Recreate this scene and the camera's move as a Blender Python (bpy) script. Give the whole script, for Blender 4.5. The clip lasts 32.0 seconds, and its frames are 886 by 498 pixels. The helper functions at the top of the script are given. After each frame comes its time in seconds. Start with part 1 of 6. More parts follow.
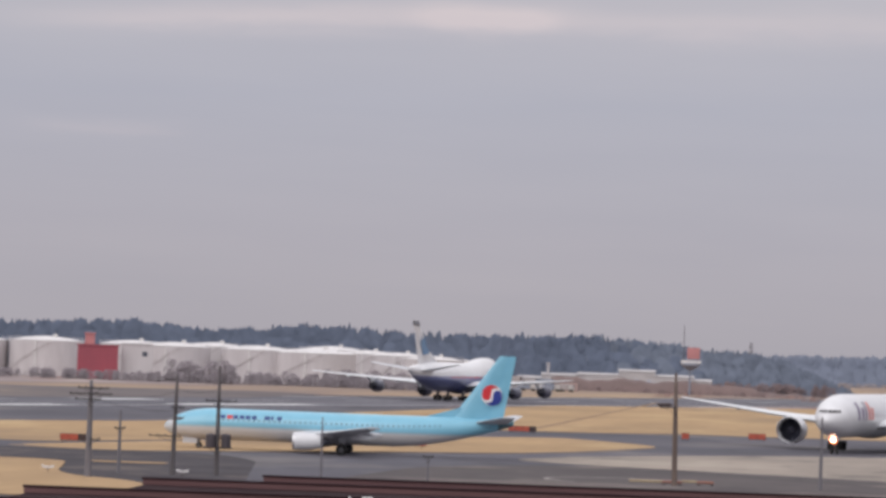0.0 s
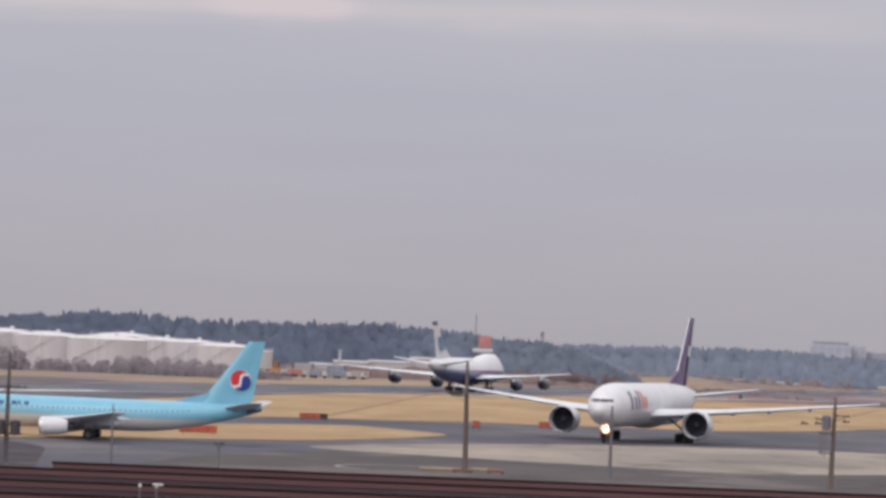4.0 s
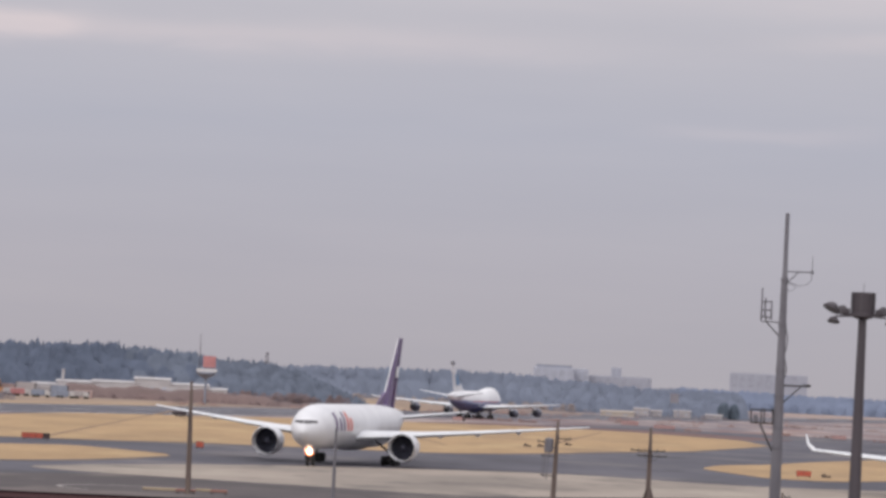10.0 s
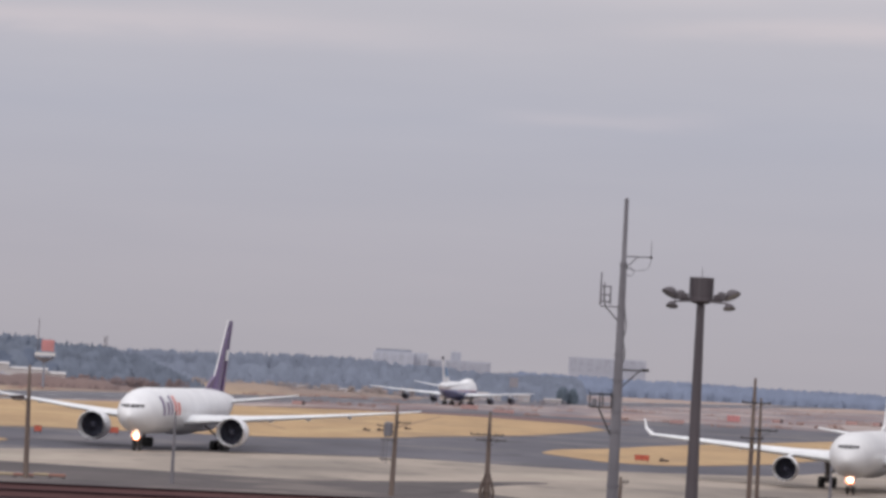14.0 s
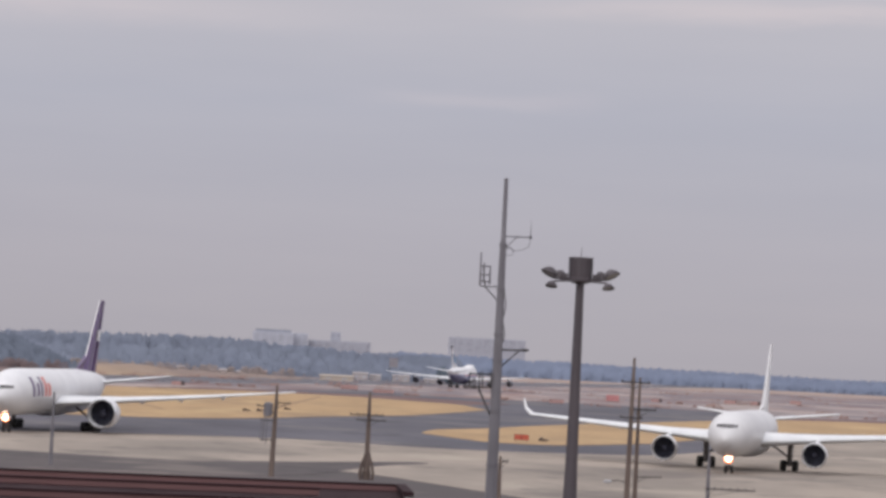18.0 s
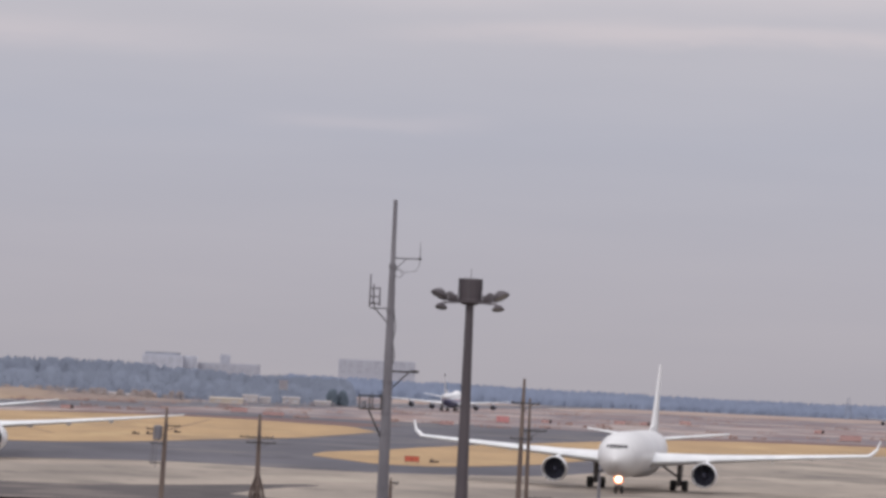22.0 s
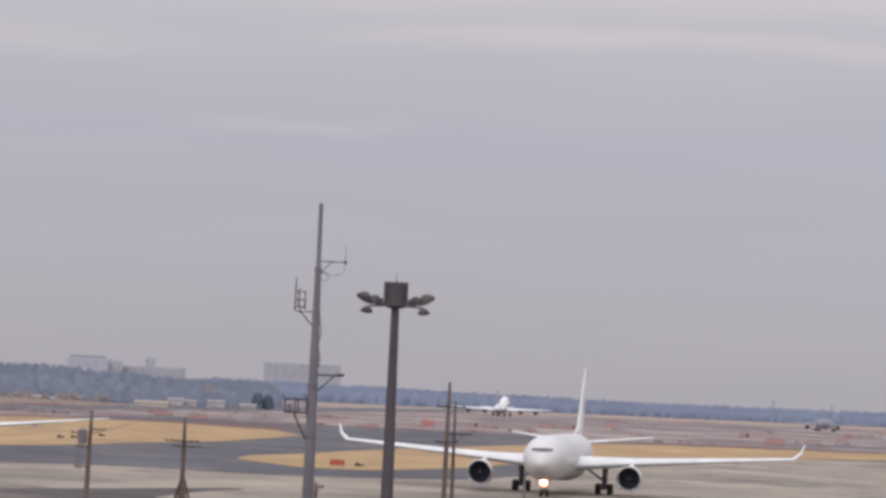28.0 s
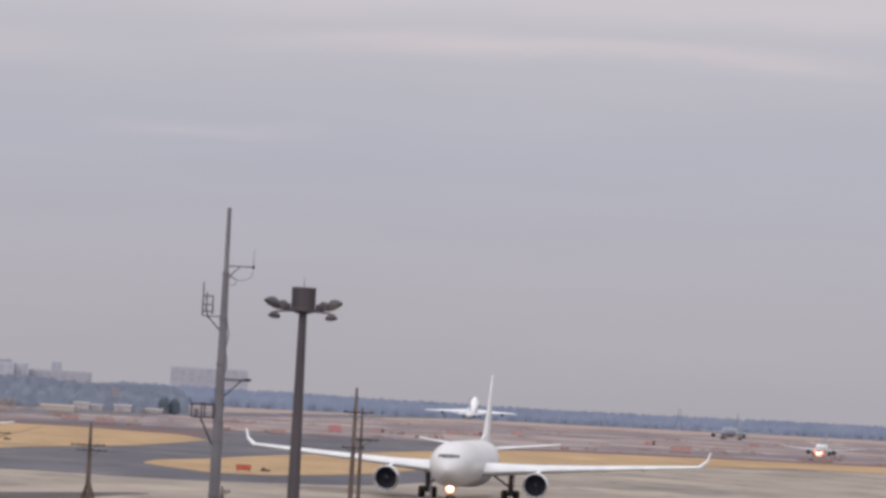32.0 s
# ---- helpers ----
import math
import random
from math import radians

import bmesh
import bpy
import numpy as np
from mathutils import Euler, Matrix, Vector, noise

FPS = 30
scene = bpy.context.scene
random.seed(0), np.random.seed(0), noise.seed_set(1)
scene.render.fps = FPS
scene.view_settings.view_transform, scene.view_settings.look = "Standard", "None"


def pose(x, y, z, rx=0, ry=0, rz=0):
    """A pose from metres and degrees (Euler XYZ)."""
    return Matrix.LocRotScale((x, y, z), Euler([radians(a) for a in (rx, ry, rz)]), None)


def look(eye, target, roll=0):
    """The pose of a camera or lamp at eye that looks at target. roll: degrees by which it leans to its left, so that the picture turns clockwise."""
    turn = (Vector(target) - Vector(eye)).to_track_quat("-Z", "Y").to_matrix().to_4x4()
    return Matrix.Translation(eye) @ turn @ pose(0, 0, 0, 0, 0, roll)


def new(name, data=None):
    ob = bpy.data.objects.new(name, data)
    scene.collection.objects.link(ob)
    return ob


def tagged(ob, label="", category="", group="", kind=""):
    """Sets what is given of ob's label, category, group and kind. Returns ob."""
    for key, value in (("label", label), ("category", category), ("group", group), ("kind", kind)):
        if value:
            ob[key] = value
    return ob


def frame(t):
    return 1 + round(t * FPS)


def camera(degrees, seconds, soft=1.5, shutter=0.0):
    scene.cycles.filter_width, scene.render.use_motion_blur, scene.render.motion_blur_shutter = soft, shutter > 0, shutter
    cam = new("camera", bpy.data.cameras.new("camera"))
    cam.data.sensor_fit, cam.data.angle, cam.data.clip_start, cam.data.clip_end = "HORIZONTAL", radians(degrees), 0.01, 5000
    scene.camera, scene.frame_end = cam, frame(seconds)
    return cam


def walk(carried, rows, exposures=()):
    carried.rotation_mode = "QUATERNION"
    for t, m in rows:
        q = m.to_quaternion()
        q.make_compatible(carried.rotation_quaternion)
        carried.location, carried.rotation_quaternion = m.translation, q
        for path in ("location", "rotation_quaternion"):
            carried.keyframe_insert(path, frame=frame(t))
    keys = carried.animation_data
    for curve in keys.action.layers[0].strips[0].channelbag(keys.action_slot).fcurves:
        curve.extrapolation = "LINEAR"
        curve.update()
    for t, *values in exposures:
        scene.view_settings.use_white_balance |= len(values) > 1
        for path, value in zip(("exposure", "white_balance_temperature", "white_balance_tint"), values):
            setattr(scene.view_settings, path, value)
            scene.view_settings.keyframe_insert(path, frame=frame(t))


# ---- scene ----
import collections

EYE = 12.0  # height of the camera over the airfield
UNIT = 12.0 / 11.5  # the plan below is drawn for an eye at 11.5 m and scaled at the end to fit the view


def spot(az, dist, z=0.0):
    """A place from the bearing in degrees (clockwise from +y) and the distance."""
    a = radians(az)
    return Vector((dist * math.sin(a), dist * math.cos(a), z))


# ---------------------------------------------------------------- camera
cam = camera(14.889, 32.0, soft=3.3, shutter=0.0)
# seconds, bearing, tilt, roll of the hand-held camera on its fixed stand
SWING = [
    (0.0, -10.100, 1.775, 2.126),
    (0.5, -9.545, 1.677, 2.141),
    (1.0, -9.093, 1.616, 2.129),
    (1.5, -8.619, 1.616, 2.288),
    (2.0, -8.214, 1.598, 2.387),
    (2.5, -7.767, 1.538, 2.464),
    (3.0, -7.334, 1.427, 2.481),
    (3.5, -6.962, 1.546, 2.488),
    (5.5, -5.399, 2.186, 2.503),
    (6.0, -4.990, 2.404, 2.643),
    (6.5, -4.573, 2.551, 2.696),
    (7.0, -4.144, 2.526, 2.688),
    (7.5, -3.755, 2.429, 2.661),
    (8.0, -3.259, 2.207, 2.803),
    (8.5, -2.907, 2.107, 2.799),
    (9.0, -2.637, 2.195, 2.797),
    (9.5, -2.321, 2.281, 2.859),
    (10.0, -1.976, 2.272, 2.889),
    (10.5, -1.657, 2.271, 2.924),
    (11.0, -1.393, 2.266, 2.966),
    (11.5, -1.167, 2.279, 2.972),
    (12.0, -0.955, 2.332, 3.011),
    (12.5, -0.567, 2.379, 3.359),
    (13.0, -0.000, 2.262, 3.050),
    (13.5, 0.398, 2.111, 2.885),
    (14.0, 0.739, 2.142, 2.959),
    (14.5, 1.013, 2.242, 2.883),
    (16.5, 1.854, 2.161, 2.957),
    (17.0, 2.125, 2.134, 2.963),
    (17.5, 2.461, 2.003, 2.946),
    (18.0, 2.788, 1.908, 2.840),
    (18.5, 3.030, 1.850, 2.732),
    (19.0, 3.154, 1.762, 2.675),
    (19.5, 3.398, 1.722, 2.748),
    (20.0, 3.722, 1.842, 2.637),
    (20.5, 4.030, 2.103, 2.601),
    (21.0, 4.281, 2.242, 2.603),
    (21.5, 4.462, 2.298, 2.558),
    (22.0, 4.636, 2.362, 2.554),
    (22.5, 4.891, 2.446, 2.538),
    (23.0, 5.123, 2.564, 2.564),
    (23.5, 5.238, 2.595, 2.539),
    (24.0, 5.363, 2.652, 2.544),
    (24.5, 5.422, 2.689, 2.529),
    (25.0, 5.491, 2.756, 2.577),
    (25.5, 5.631, 2.757, 2.615),
    (27.5, 5.627, 2.667, 2.459),
    (28.0, 5.891, 2.476, 2.553),
    (28.5, 6.155, 2.350, 2.600),
    (29.0, 6.554, 2.357, 2.874),
    (29.5, 6.877, 2.416, 2.932),
    (30.0, 7.021, 2.443, 2.893),
    (30.5, 7.145, 2.479, 2.906),
    (31.0, 7.289, 2.519, 3.072),
    (31.5, 7.397, 2.584, 3.027),
    (32.0, 7.437, 2.651, 2.943),
]
walk(cam, [(t, pose(0, 0, EYE, 90 + tilt, 0, -pan) @ pose(0, 0, 0, 0, 0, roll)) for t, pan, tilt, roll in SWING],
     exposures=((0, -0.03), (3.5, -0.03), (6, 0.07), (9, 0.03), (13, 0.0), (17, 0.0), (32, 0.0)))

# ---------------------------------------------------------------- sky and sun
SUN_EL, SUN_AZ = 38.0, 205.0
world = bpy.data.worlds.new("overcast_sky")
scene.world = world
world.use_nodes = True
wt = world.node_tree
wt.nodes.clear()


def wnode(kind, **values):
    n = wt.nodes.new(kind)
    for k, v in values.items():
        n.inputs[k].default_value = v
    return n


w_out = wt.nodes.new("ShaderNodeOutputWorld")
w_bg = wnode("ShaderNodeBackground", Strength=1.0)
w_sky = wt.nodes.new("ShaderNodeTexSky")
w_sky.sky_type, w_sky.sun_disc = "NISHITA", False
w_sky.sun_elevation, w_sky.sun_rotation = radians(SUN_EL), radians(SUN_AZ)
w_skyk = wt.nodes.new("ShaderNodeVectorMath")
w_skyk.operation = "SCALE"
w_skyk.inputs["Scale"].default_value = 0.07
w_co = wt.nodes.new("ShaderNodeTexCoord")
w_sep = wt.nodes.new("ShaderNodeSeparateXYZ")
wt.links.new(w_co.outputs["Generated"], w_sep.inputs[0])
# overcast dome: three times as bright overhead as at the horizon
w_ramp = wt.nodes.new("ShaderNodeValToRGB")
w_ramp.color_ramp.elements[0].position, w_ramp.color_ramp.elements[0].color = 0.0, (0.428, 0.403, 0.447, 1)
w_ramp.color_ramp.elements[1].position, w_ramp.color_ramp.elements[1].color = 1.0, (1.14, 1.13, 1.20, 1)
for pos, col in ((0.035, (0.447, 0.427, 0.486, 1)), (0.075, (0.457, 0.454, 0.528, 1)), (0.105, (0.517, 0.498, 0.550, 1)), (0.16, (0.64, 0.61, 0.65, 1)), (0.32, (0.92, 0.90, 0.95, 1)), (0.62, (1.08, 1.06, 1.12, 1))):
    el = w_ramp.color_ramp.elements.new(pos)
    el.color = col
wt.links.new(w_sep.outputs["Z"], w_ramp.inputs[0])
# long soft streaks of cloud
w_map = wt.nodes.new("ShaderNodeMapping")
w_map.inputs["Scale"].default_value = (5.0, 5.0, 40.0)
w_noise = wnode("ShaderNodeTexNoise", Scale=1.6, Detail=5.0, Roughness=0.55)
w_cr = wt.nodes.new("ShaderNodeValToRGB")
w_cr.color_ramp.elements[0].position, w_cr.color_ramp.elements[0].color = 0.35, (0.985, 0.985, 0.99, 1)
w_cr.color_ramp.elements[1].position, w_cr.color_ramp.elements[1].color = 0.72, (1.03, 1.022, 1.015, 1)
w_mul = wt.nodes.new("ShaderNodeMix")
w_mul.data_type, w_mul.blend_type = "RGBA", "MULTIPLY"
w_mul.inputs["Factor"].default_value = 1.0
w_mix = wt.nodes.new("ShaderNodeMix")
w_mix.data_type = "RGBA"
w_mix.inputs["Factor"].default_value = 0.93
wt.links.new(w_co.outputs["Generated"], w_map.inputs[0])
wt.links.new(w_map.outputs[0], w_noise.inputs["Vector"])
wt.links.new(w_noise.outputs["Fac"], w_cr.inputs[0])
wt.links.new(w_ramp.outputs[0], w_mul.inputs["A"])
wt.links.new(w_cr.outputs[0], w_mul.inputs["B"])
wt.links.new(w_sky.outputs[0], w_skyk.inputs[0])
wt.links.new(w_skyk.outputs[0], w_mix.inputs["A"])
wt.links.new(w_mul.outputs["Result"], w_mix.inputs["B"])
# pale pinkish streaks of cloud: bearing of the middle, half length, height, rise along the streak, half thickness (all in degrees), weight
STREAKS = ((-7.6, 7.6, 5.66, 0.012, 0.26, 0.50), (-9.5, 1.25, 5.70, 0.02, 0.24, 0.75), (-14.0, 3.5, 5.5, 0.03, 0.20, 0.35), (9.2, 5.2, 6.15, 0.0, 0.17, 0.52), (3.4, 1.9, 4.45, 0.02, 0.14, 0.25),
           (-15.9, 1.3, 3.6, 0.0, 0.14, 0.22), (3.0, 30.0, 6.95, 0.0, 0.45, 0.27), (-20.0, 9.0, 7.1, 0.05, 0.6, 0.7))


def wmath(op, a, b=0.0, clamp=False):
    n = wt.nodes.new("ShaderNodeMath")
    n.operation, n.use_clamp = op, clamp
    for k, v in enumerate((a, b)):
        if isinstance(v, (int, float)):
            n.inputs[k].default_value = v
        else:
            wt.links.new(v, n.inputs[k])
    return n.outputs[0]


w_az = wmath("MULTIPLY", wmath("ARCTAN2", w_sep.outputs["X"], w_sep.outputs["Y"]), 57.2958)
w_el = wmath("MULTIPLY", wmath("ARCSINE", w_sep.outputs["Z"]), 57.2958)
w_map2 = wt.nodes.new("ShaderNodeMapping")
w_map2.inputs["Scale"].default_value, w_map2.inputs["Location"].default_value = (14.0, 14.0, 70.0), (2.3, 0.7, 0.4)
w_noise2 = wnode("ShaderNodeTexNoise", Scale=1.3, Detail=6.0, Roughness=0.55, Distortion=0.3)
wt.links.new(w_co.outputs["Generated"], w_map2.inputs[0])
wt.links.new(w_map2.outputs[0], w_noise2.inputs["Vector"])
w_wob = wmath("ADD", w_el, wmath("MULTIPLY", wmath("SUBTRACT", w_noise2.outputs["Fac"], 0.5), 0.55))
w_sum = 0.0
for az0, half, el0, rise, thick, weight in STREAKS:
    u = wmath("DIVIDE", wmath("SUBTRACT", w_az, az0), half)
    bow = wmath("MULTIPLY", wmath("MULTIPLY", u, u), 0.16 if az0 == 9.2 else 0.0)
    v = wmath("DIVIDE", wmath("ADD", wmath("SUBTRACT", w_wob, el0), wmath("SUBTRACT", bow, wmath("MULTIPLY", wmath("SUBTRACT", w_az, az0), rise))), thick)
    r2 = wmath("ADD", wmath("POWER", wmath("ABSOLUTE", u), 4.0), wmath("MULTIPLY", v, v))
    g = wmath("MULTIPLY", wmath("EXPONENT", wmath("MULTIPLY", r2, -1.0)), weight)
    w_sum = wmath("ADD", g, w_sum)
w_fac = wmath("MULTIPLY", w_sum, wmath("ADD", wmath("MULTIPLY", w_noise2.outputs["Fac"], 1.2), 0.4), True)
w_str = wt.nodes.new("ShaderNodeMix")
w_str.data_type, w_str.blend_type = "RGBA", "MULTIPLY"
w_str.inputs["B"].default_value = (1.34, 1.22, 1.14, 1)
wt.links.new(w_fac, w_str.inputs["Factor"])
wt.links.new(w_mix.outputs["Result"], w_str.inputs["A"])
wt.links.new(w_str.outputs["Result"], w_bg.inputs["Color"])
wt.links.new(w_bg.outputs[0], w_out.inputs[0])

sun = new("sun", bpy.data.lights.new("sun", "SUN"))
sun.data.energy, sun.data.angle, sun.data.color = 1.25, radians(45), (1.0, 0.95, 0.92)
s_dir = spot(SUN_AZ, 1.0) * math.cos(radians(SUN_EL)) + Vector((0, 0, math.sin(radians(SUN_EL))))
sun.matrix_world = look(s_dir * 300, (0, 0, 0))


# ---------------------------------------------------------------- materials
def material(name, colour, rough=0.5, metal=0.0, second=None, scale=1.0, detail=6.0, lo=0.35, hi=0.65, bump=0.0, bump_scale=None,
             stretch=(1, 1, 1), fine=0.06, emit=0.0, gloss=0.5, coat=0.0, island=0.0):
    """Two colours mixed by a noise at real-world size, finer mottling, roughness variation and relief."""
    m = bpy.data.materials.new(name)
    m.use_nodes = True
    nt = m.node_tree
    b = nt.nodes["Principled BSDF"]
    b.inputs["Roughness"].default_value, b.inputs["Metallic"].default_value = rough, metal
    b.inputs["Coat Weight"].default_value = coat
    b.inputs["Specular IOR Level"].default_value = gloss
    if emit:
        b.inputs["Emission Color"].default_value = (*colour, 1)
        b.inputs["Emission Strength"].default_value = emit
    co = nt.nodes.new("ShaderNodeTexCoord")
    mp = nt.nodes.new("ShaderNodeMapping")
    mp.inputs["Scale"].default_value = stretch
    nt.links.new(co.outputs["Object"], mp.inputs[0])
    n1 = nt.nodes.new("ShaderNodeTexNoise")
    n1.inputs["Scale"].default_value, n1.inputs["Detail"].default_value = scale, detail
    nt.links.new(mp.outputs[0], n1.inputs["Vector"])
    r = nt.nodes.new("ShaderNodeValToRGB")
    second = second or tuple(c * 0.82 for c in colour)
    r.color_ramp.elements[0].position, r.color_ramp.elements[0].color = lo, (*second, 1)
    r.color_ramp.elements[1].position, r.color_ramp.elements[1].color = hi, (*colour, 1)
    nt.links.new(n1.outputs["Fac"], r.inputs[0])
    n2 = nt.nodes.new("ShaderNodeTexNoise")
    n2.inputs["Scale"].default_value, n2.inputs["Detail"].default_value = scale * 9.0, 4.0
    nt.links.new(mp.outputs[0], n2.inputs["Vector"])
    hsv = nt.nodes.new("ShaderNodeHueSaturation")
    mr = nt.nodes.new("ShaderNodeMapRange")
    mr.inputs["To Min"].default_value, mr.inputs["To Max"].default_value = 1 - fine, 1 + fine
    nt.links.new(n2.outputs["Fac"], mr.inputs["Value"])
    last = mr.outputs[0]
    if island:
        src = nt.nodes.new("ShaderNodeNewGeometry").outputs["Random Per Island"]
        m2 = nt.nodes.new("ShaderNodeMapRange")
        m2.inputs["To Min"].default_value, m2.inputs["To Max"].default_value = 1 - island, 1 + island
        nt.links.new(src, m2.inputs["Value"])
        mu = nt.nodes.new("ShaderNodeMath")
        mu.operation = "MULTIPLY"
        nt.links.new(last, mu.inputs[0])
        nt.links.new(m2.outputs[0], mu.inputs[1])
        last = mu.outputs[0]
    nt.links.new(last, hsv.inputs["Value"])
    nt.links.new(r.outputs[0], hsv.inputs["Color"])
    nt.links.new(hsv.outputs[0], b.inputs["Base Color"])
    rr = nt.nodes.new("ShaderNodeMapRange")
    rr.inputs["To Min"].default_value, rr.inputs["To Max"].default_value = max(0.02, rough - 0.08), min(1.0, rough + 0.08)
    nt.links.new(n1.outputs["Fac"], rr.inputs["Value"])
    nt.links.new(rr.outputs[0], b.inputs["Roughness"])
    if bump:
        bp = nt.nodes.new("ShaderNodeBump")
        bp.inputs["Strength"].default_value = bump
        bp.inputs["Distance"].default_value = 0.05
        n3 = nt.nodes.new("ShaderNodeTexNoise")
        n3.inputs["Scale"].default_value, n3.inputs["Detail"].default_value = bump_scale or scale * 20, 5.0
        nt.links.new(mp.outputs[0], n3.inputs["Vector"])
        nt.links.new(n3.outputs["Fac"], bp.inputs["Height"])
        nt.links.new(bp.outputs[0], b.inputs["Normal"])
    return m


def livery(name, bands, rough=0.32, blend=0.04):
    """Fuselage paint in bands of height: (upper edge in metres, colour), from the belly up, with faint dirt and panel wear."""
    m = material(name, (0.8, 0.8, 0.8), rough, coat=0.15)
    nt = m.node_tree
    b = nt.nodes["Principled BSDF"]
    co = nt.nodes.new("ShaderNodeTexCoord")
    sp = nt.nodes.new("ShaderNodeSeparateXYZ")
    nt.links.new(co.outputs["Object"], sp.inputs[0])
    mr = nt.nodes.new("ShaderNodeMapRange")
    mr.inputs["From Min"].default_value, mr.inputs["From Max"].default_value = 0.0, 12.0
    nt.links.new(sp.outputs["Z"], mr.inputs["Value"])
    rp = nt.nodes.new("ShaderNodeValToRGB")
    e = rp.color_ramp.elements
    e[0].position, e[0].color = 0.0, (*bands[0][1], 1)
    e[1].position, e[1].color = 1.0, (*bands[-1][1], 1)
    for (top, col), (_, nxt) in zip(bands[:-1], bands[1:]):
        x = e.new((top - blend) / 12.0)
        x.color = (*col, 1)
        x = e.new((top + blend) / 12.0)
        x.color = (*nxt, 1)
    nt.links.new(mr.outputs[0], rp.inputs[0])
    no = nt.nodes.new("ShaderNodeTexNoise")
    no.inputs["Scale"].default_value, no.inputs["Detail"].default_value = 0.5, 8.0
    mp = nt.nodes.new("ShaderNodeMapping")
    mp.inputs["Scale"].default_value = (1.0, 1.0, 0.25)
    nt.links.new(co.outputs["Object"], mp.inputs[0])
    nt.links.new(mp.outputs[0], no.inputs["Vector"])
    m2 = nt.nodes.new("ShaderNodeMapRange")
    m2.inputs["To Min"].default_value, m2.inputs["To Max"].default_value = 0.86, 1.06
    nt.links.new(no.outputs["Fac"], m2.inputs["Value"])
    hs = nt.nodes.new("ShaderNodeHueSaturation")
    nt.links.new(m2.outputs[0], hs.inputs["Value"])
    nt.links.new(rp.outputs[0], hs.inputs["Color"])
    nt.links.new(hs.outputs[0], b.inputs["Base Color"])
    return m


M = {}
M["plain_white"] = material("dulled_white_aircraft_paint", (0.665, 0.66, 0.67), 0.36, second=(0.55, 0.545, 0.555), scale=0.22, lo=0.3, hi=0.7, fine=0.05, coat=0.1)
M["white"] = material("white_aircraft_paint", (0.74, 0.74, 0.755), 0.32, second=(0.65, 0.65, 0.67), scale=0.35, fine=0.03, coat=0.15)
M["wing_grey"] = material("wing_grey_paint", (0.62, 0.63, 0.65), 0.4, second=(0.50, 0.51, 0.54), scale=0.4, fine=0.05)
M["wing_white"] = material("wing_white_paint", (0.72, 0.73, 0.74), 0.38, second=(0.62, 0.63, 0.65), scale=0.4, fine=0.05)
M["bare_metal"] = material("polished_inlet_metal", (0.72, 0.72, 0.73), 0.28, 0.9, scale=2.0)
M["dark_metal"] = material("dark_engine_metal", (0.078, 0.080, 0.102), 0.55, 0.2, scale=3.0, fine=0.15)
M["fan_black"] = material("fan_duct_black", (0.026, 0.027, 0.044), 0.6, scale=3.0)
M["fan_blade"] = material("dark_titanium_blade", (0.028, 0.029, 0.047), 0.5, 0.1, scale=3.0, fine=0.15)
# strut grey is darkened to hold the shadow under the aircraft
M["strut"] = material("gear_strut_grey", (0.20, 0.18, 0.175), 0.5, 0.3, second=(0.15, 0.14, 0.14), scale=3.0)
M["tyre"] = material("tyre_rubber", (0.022, 0.022, 0.023), 0.85, second=(0.035, 0.033, 0.03), scale=4.0)
M["rim"] = material("wheel_rim_grey", (0.16, 0.16, 0.17), 0.4, 0.5, scale=5.0)
M["cockpit_glass"] = material("cockpit_glass_dark", (0.085, 0.08, 0.085), 0.12, scale=3.0)
M["lamp_glow"] = material("taxi_light_core_glow", (1.0, 0.84, 0.70), 0.3, emit=10.0)
M["lamp_glow_warm"] = material("taxi_light_halo_glow", (1.0, 0.36, 0.22), 0.3, emit=2.2)
M["sky_blue"] = material("sky_blue_paint", (0.205, 0.48, 0.63), 0.34, second=(0.175, 0.43, 0.57), scale=0.4, fine=0.03, coat=0.15)
M["radome"] = material("grey_white_radome", (0.60, 0.61, 0.63), 0.4, scale=0.6)
M["tail_cone"] = material("dark_teal_paint", (0.075, 0.17, 0.21), 0.4, scale=0.6)
M["navy"] = material("navy_lettering_paint", (0.02, 0.05, 0.22), 0.4, scale=1.0)
M["logo_red"] = material("logo_red_paint", (0.62, 0.03, 0.04), 0.4, scale=1.0)
M["logo_blue"] = material("logo_blue_paint", (0.02, 0.04, 0.26), 0.4, scale=1.0)
M["logo_white"] = material("logo_white_paint", (0.8, 0.8, 0.8), 0.4, scale=1.0)
M["purple"] = material("purple_tail_paint", (0.10, 0.05, 0.16), 0.36, second=(0.08, 0.04, 0.13), scale=0.4, coat=0.15)
M["orange"] = material("orange_lettering_paint", (0.70, 0.19, 0.15), 0.4, scale=1.0)
M["fin_navy"] = material("dark_blue_fin_paint", (0.06, 0.07, 0.17), 0.36, scale=0.5)
M["asphalt"] = material("worn_asphalt", (0.126, 0.121, 0.140), 0.9, second=(0.086, 0.083, 0.098), scale=0.04, lo=0.32, hi=0.68, bump=0.2, bump_scale=8, stretch=(0.9, 0.4, 1), fine=0.14, gloss=0.15)
M["old_asphalt"] = material("brown_grey_old_asphalt", (0.175, 0.152, 0.150), 0.9, second=(0.125, 0.110, 0.112), scale=0.03, fine=0.15, gloss=0.1)
M["dark_asphalt"] = material("dark_patch_asphalt", (0.078, 0.071, 0.078), 0.9, second=(0.054, 0.049, 0.055), scale=0.07, lo=0.35, hi=0.62, bump=0.2, bump_scale=8, fine=0.15, gloss=0.1)
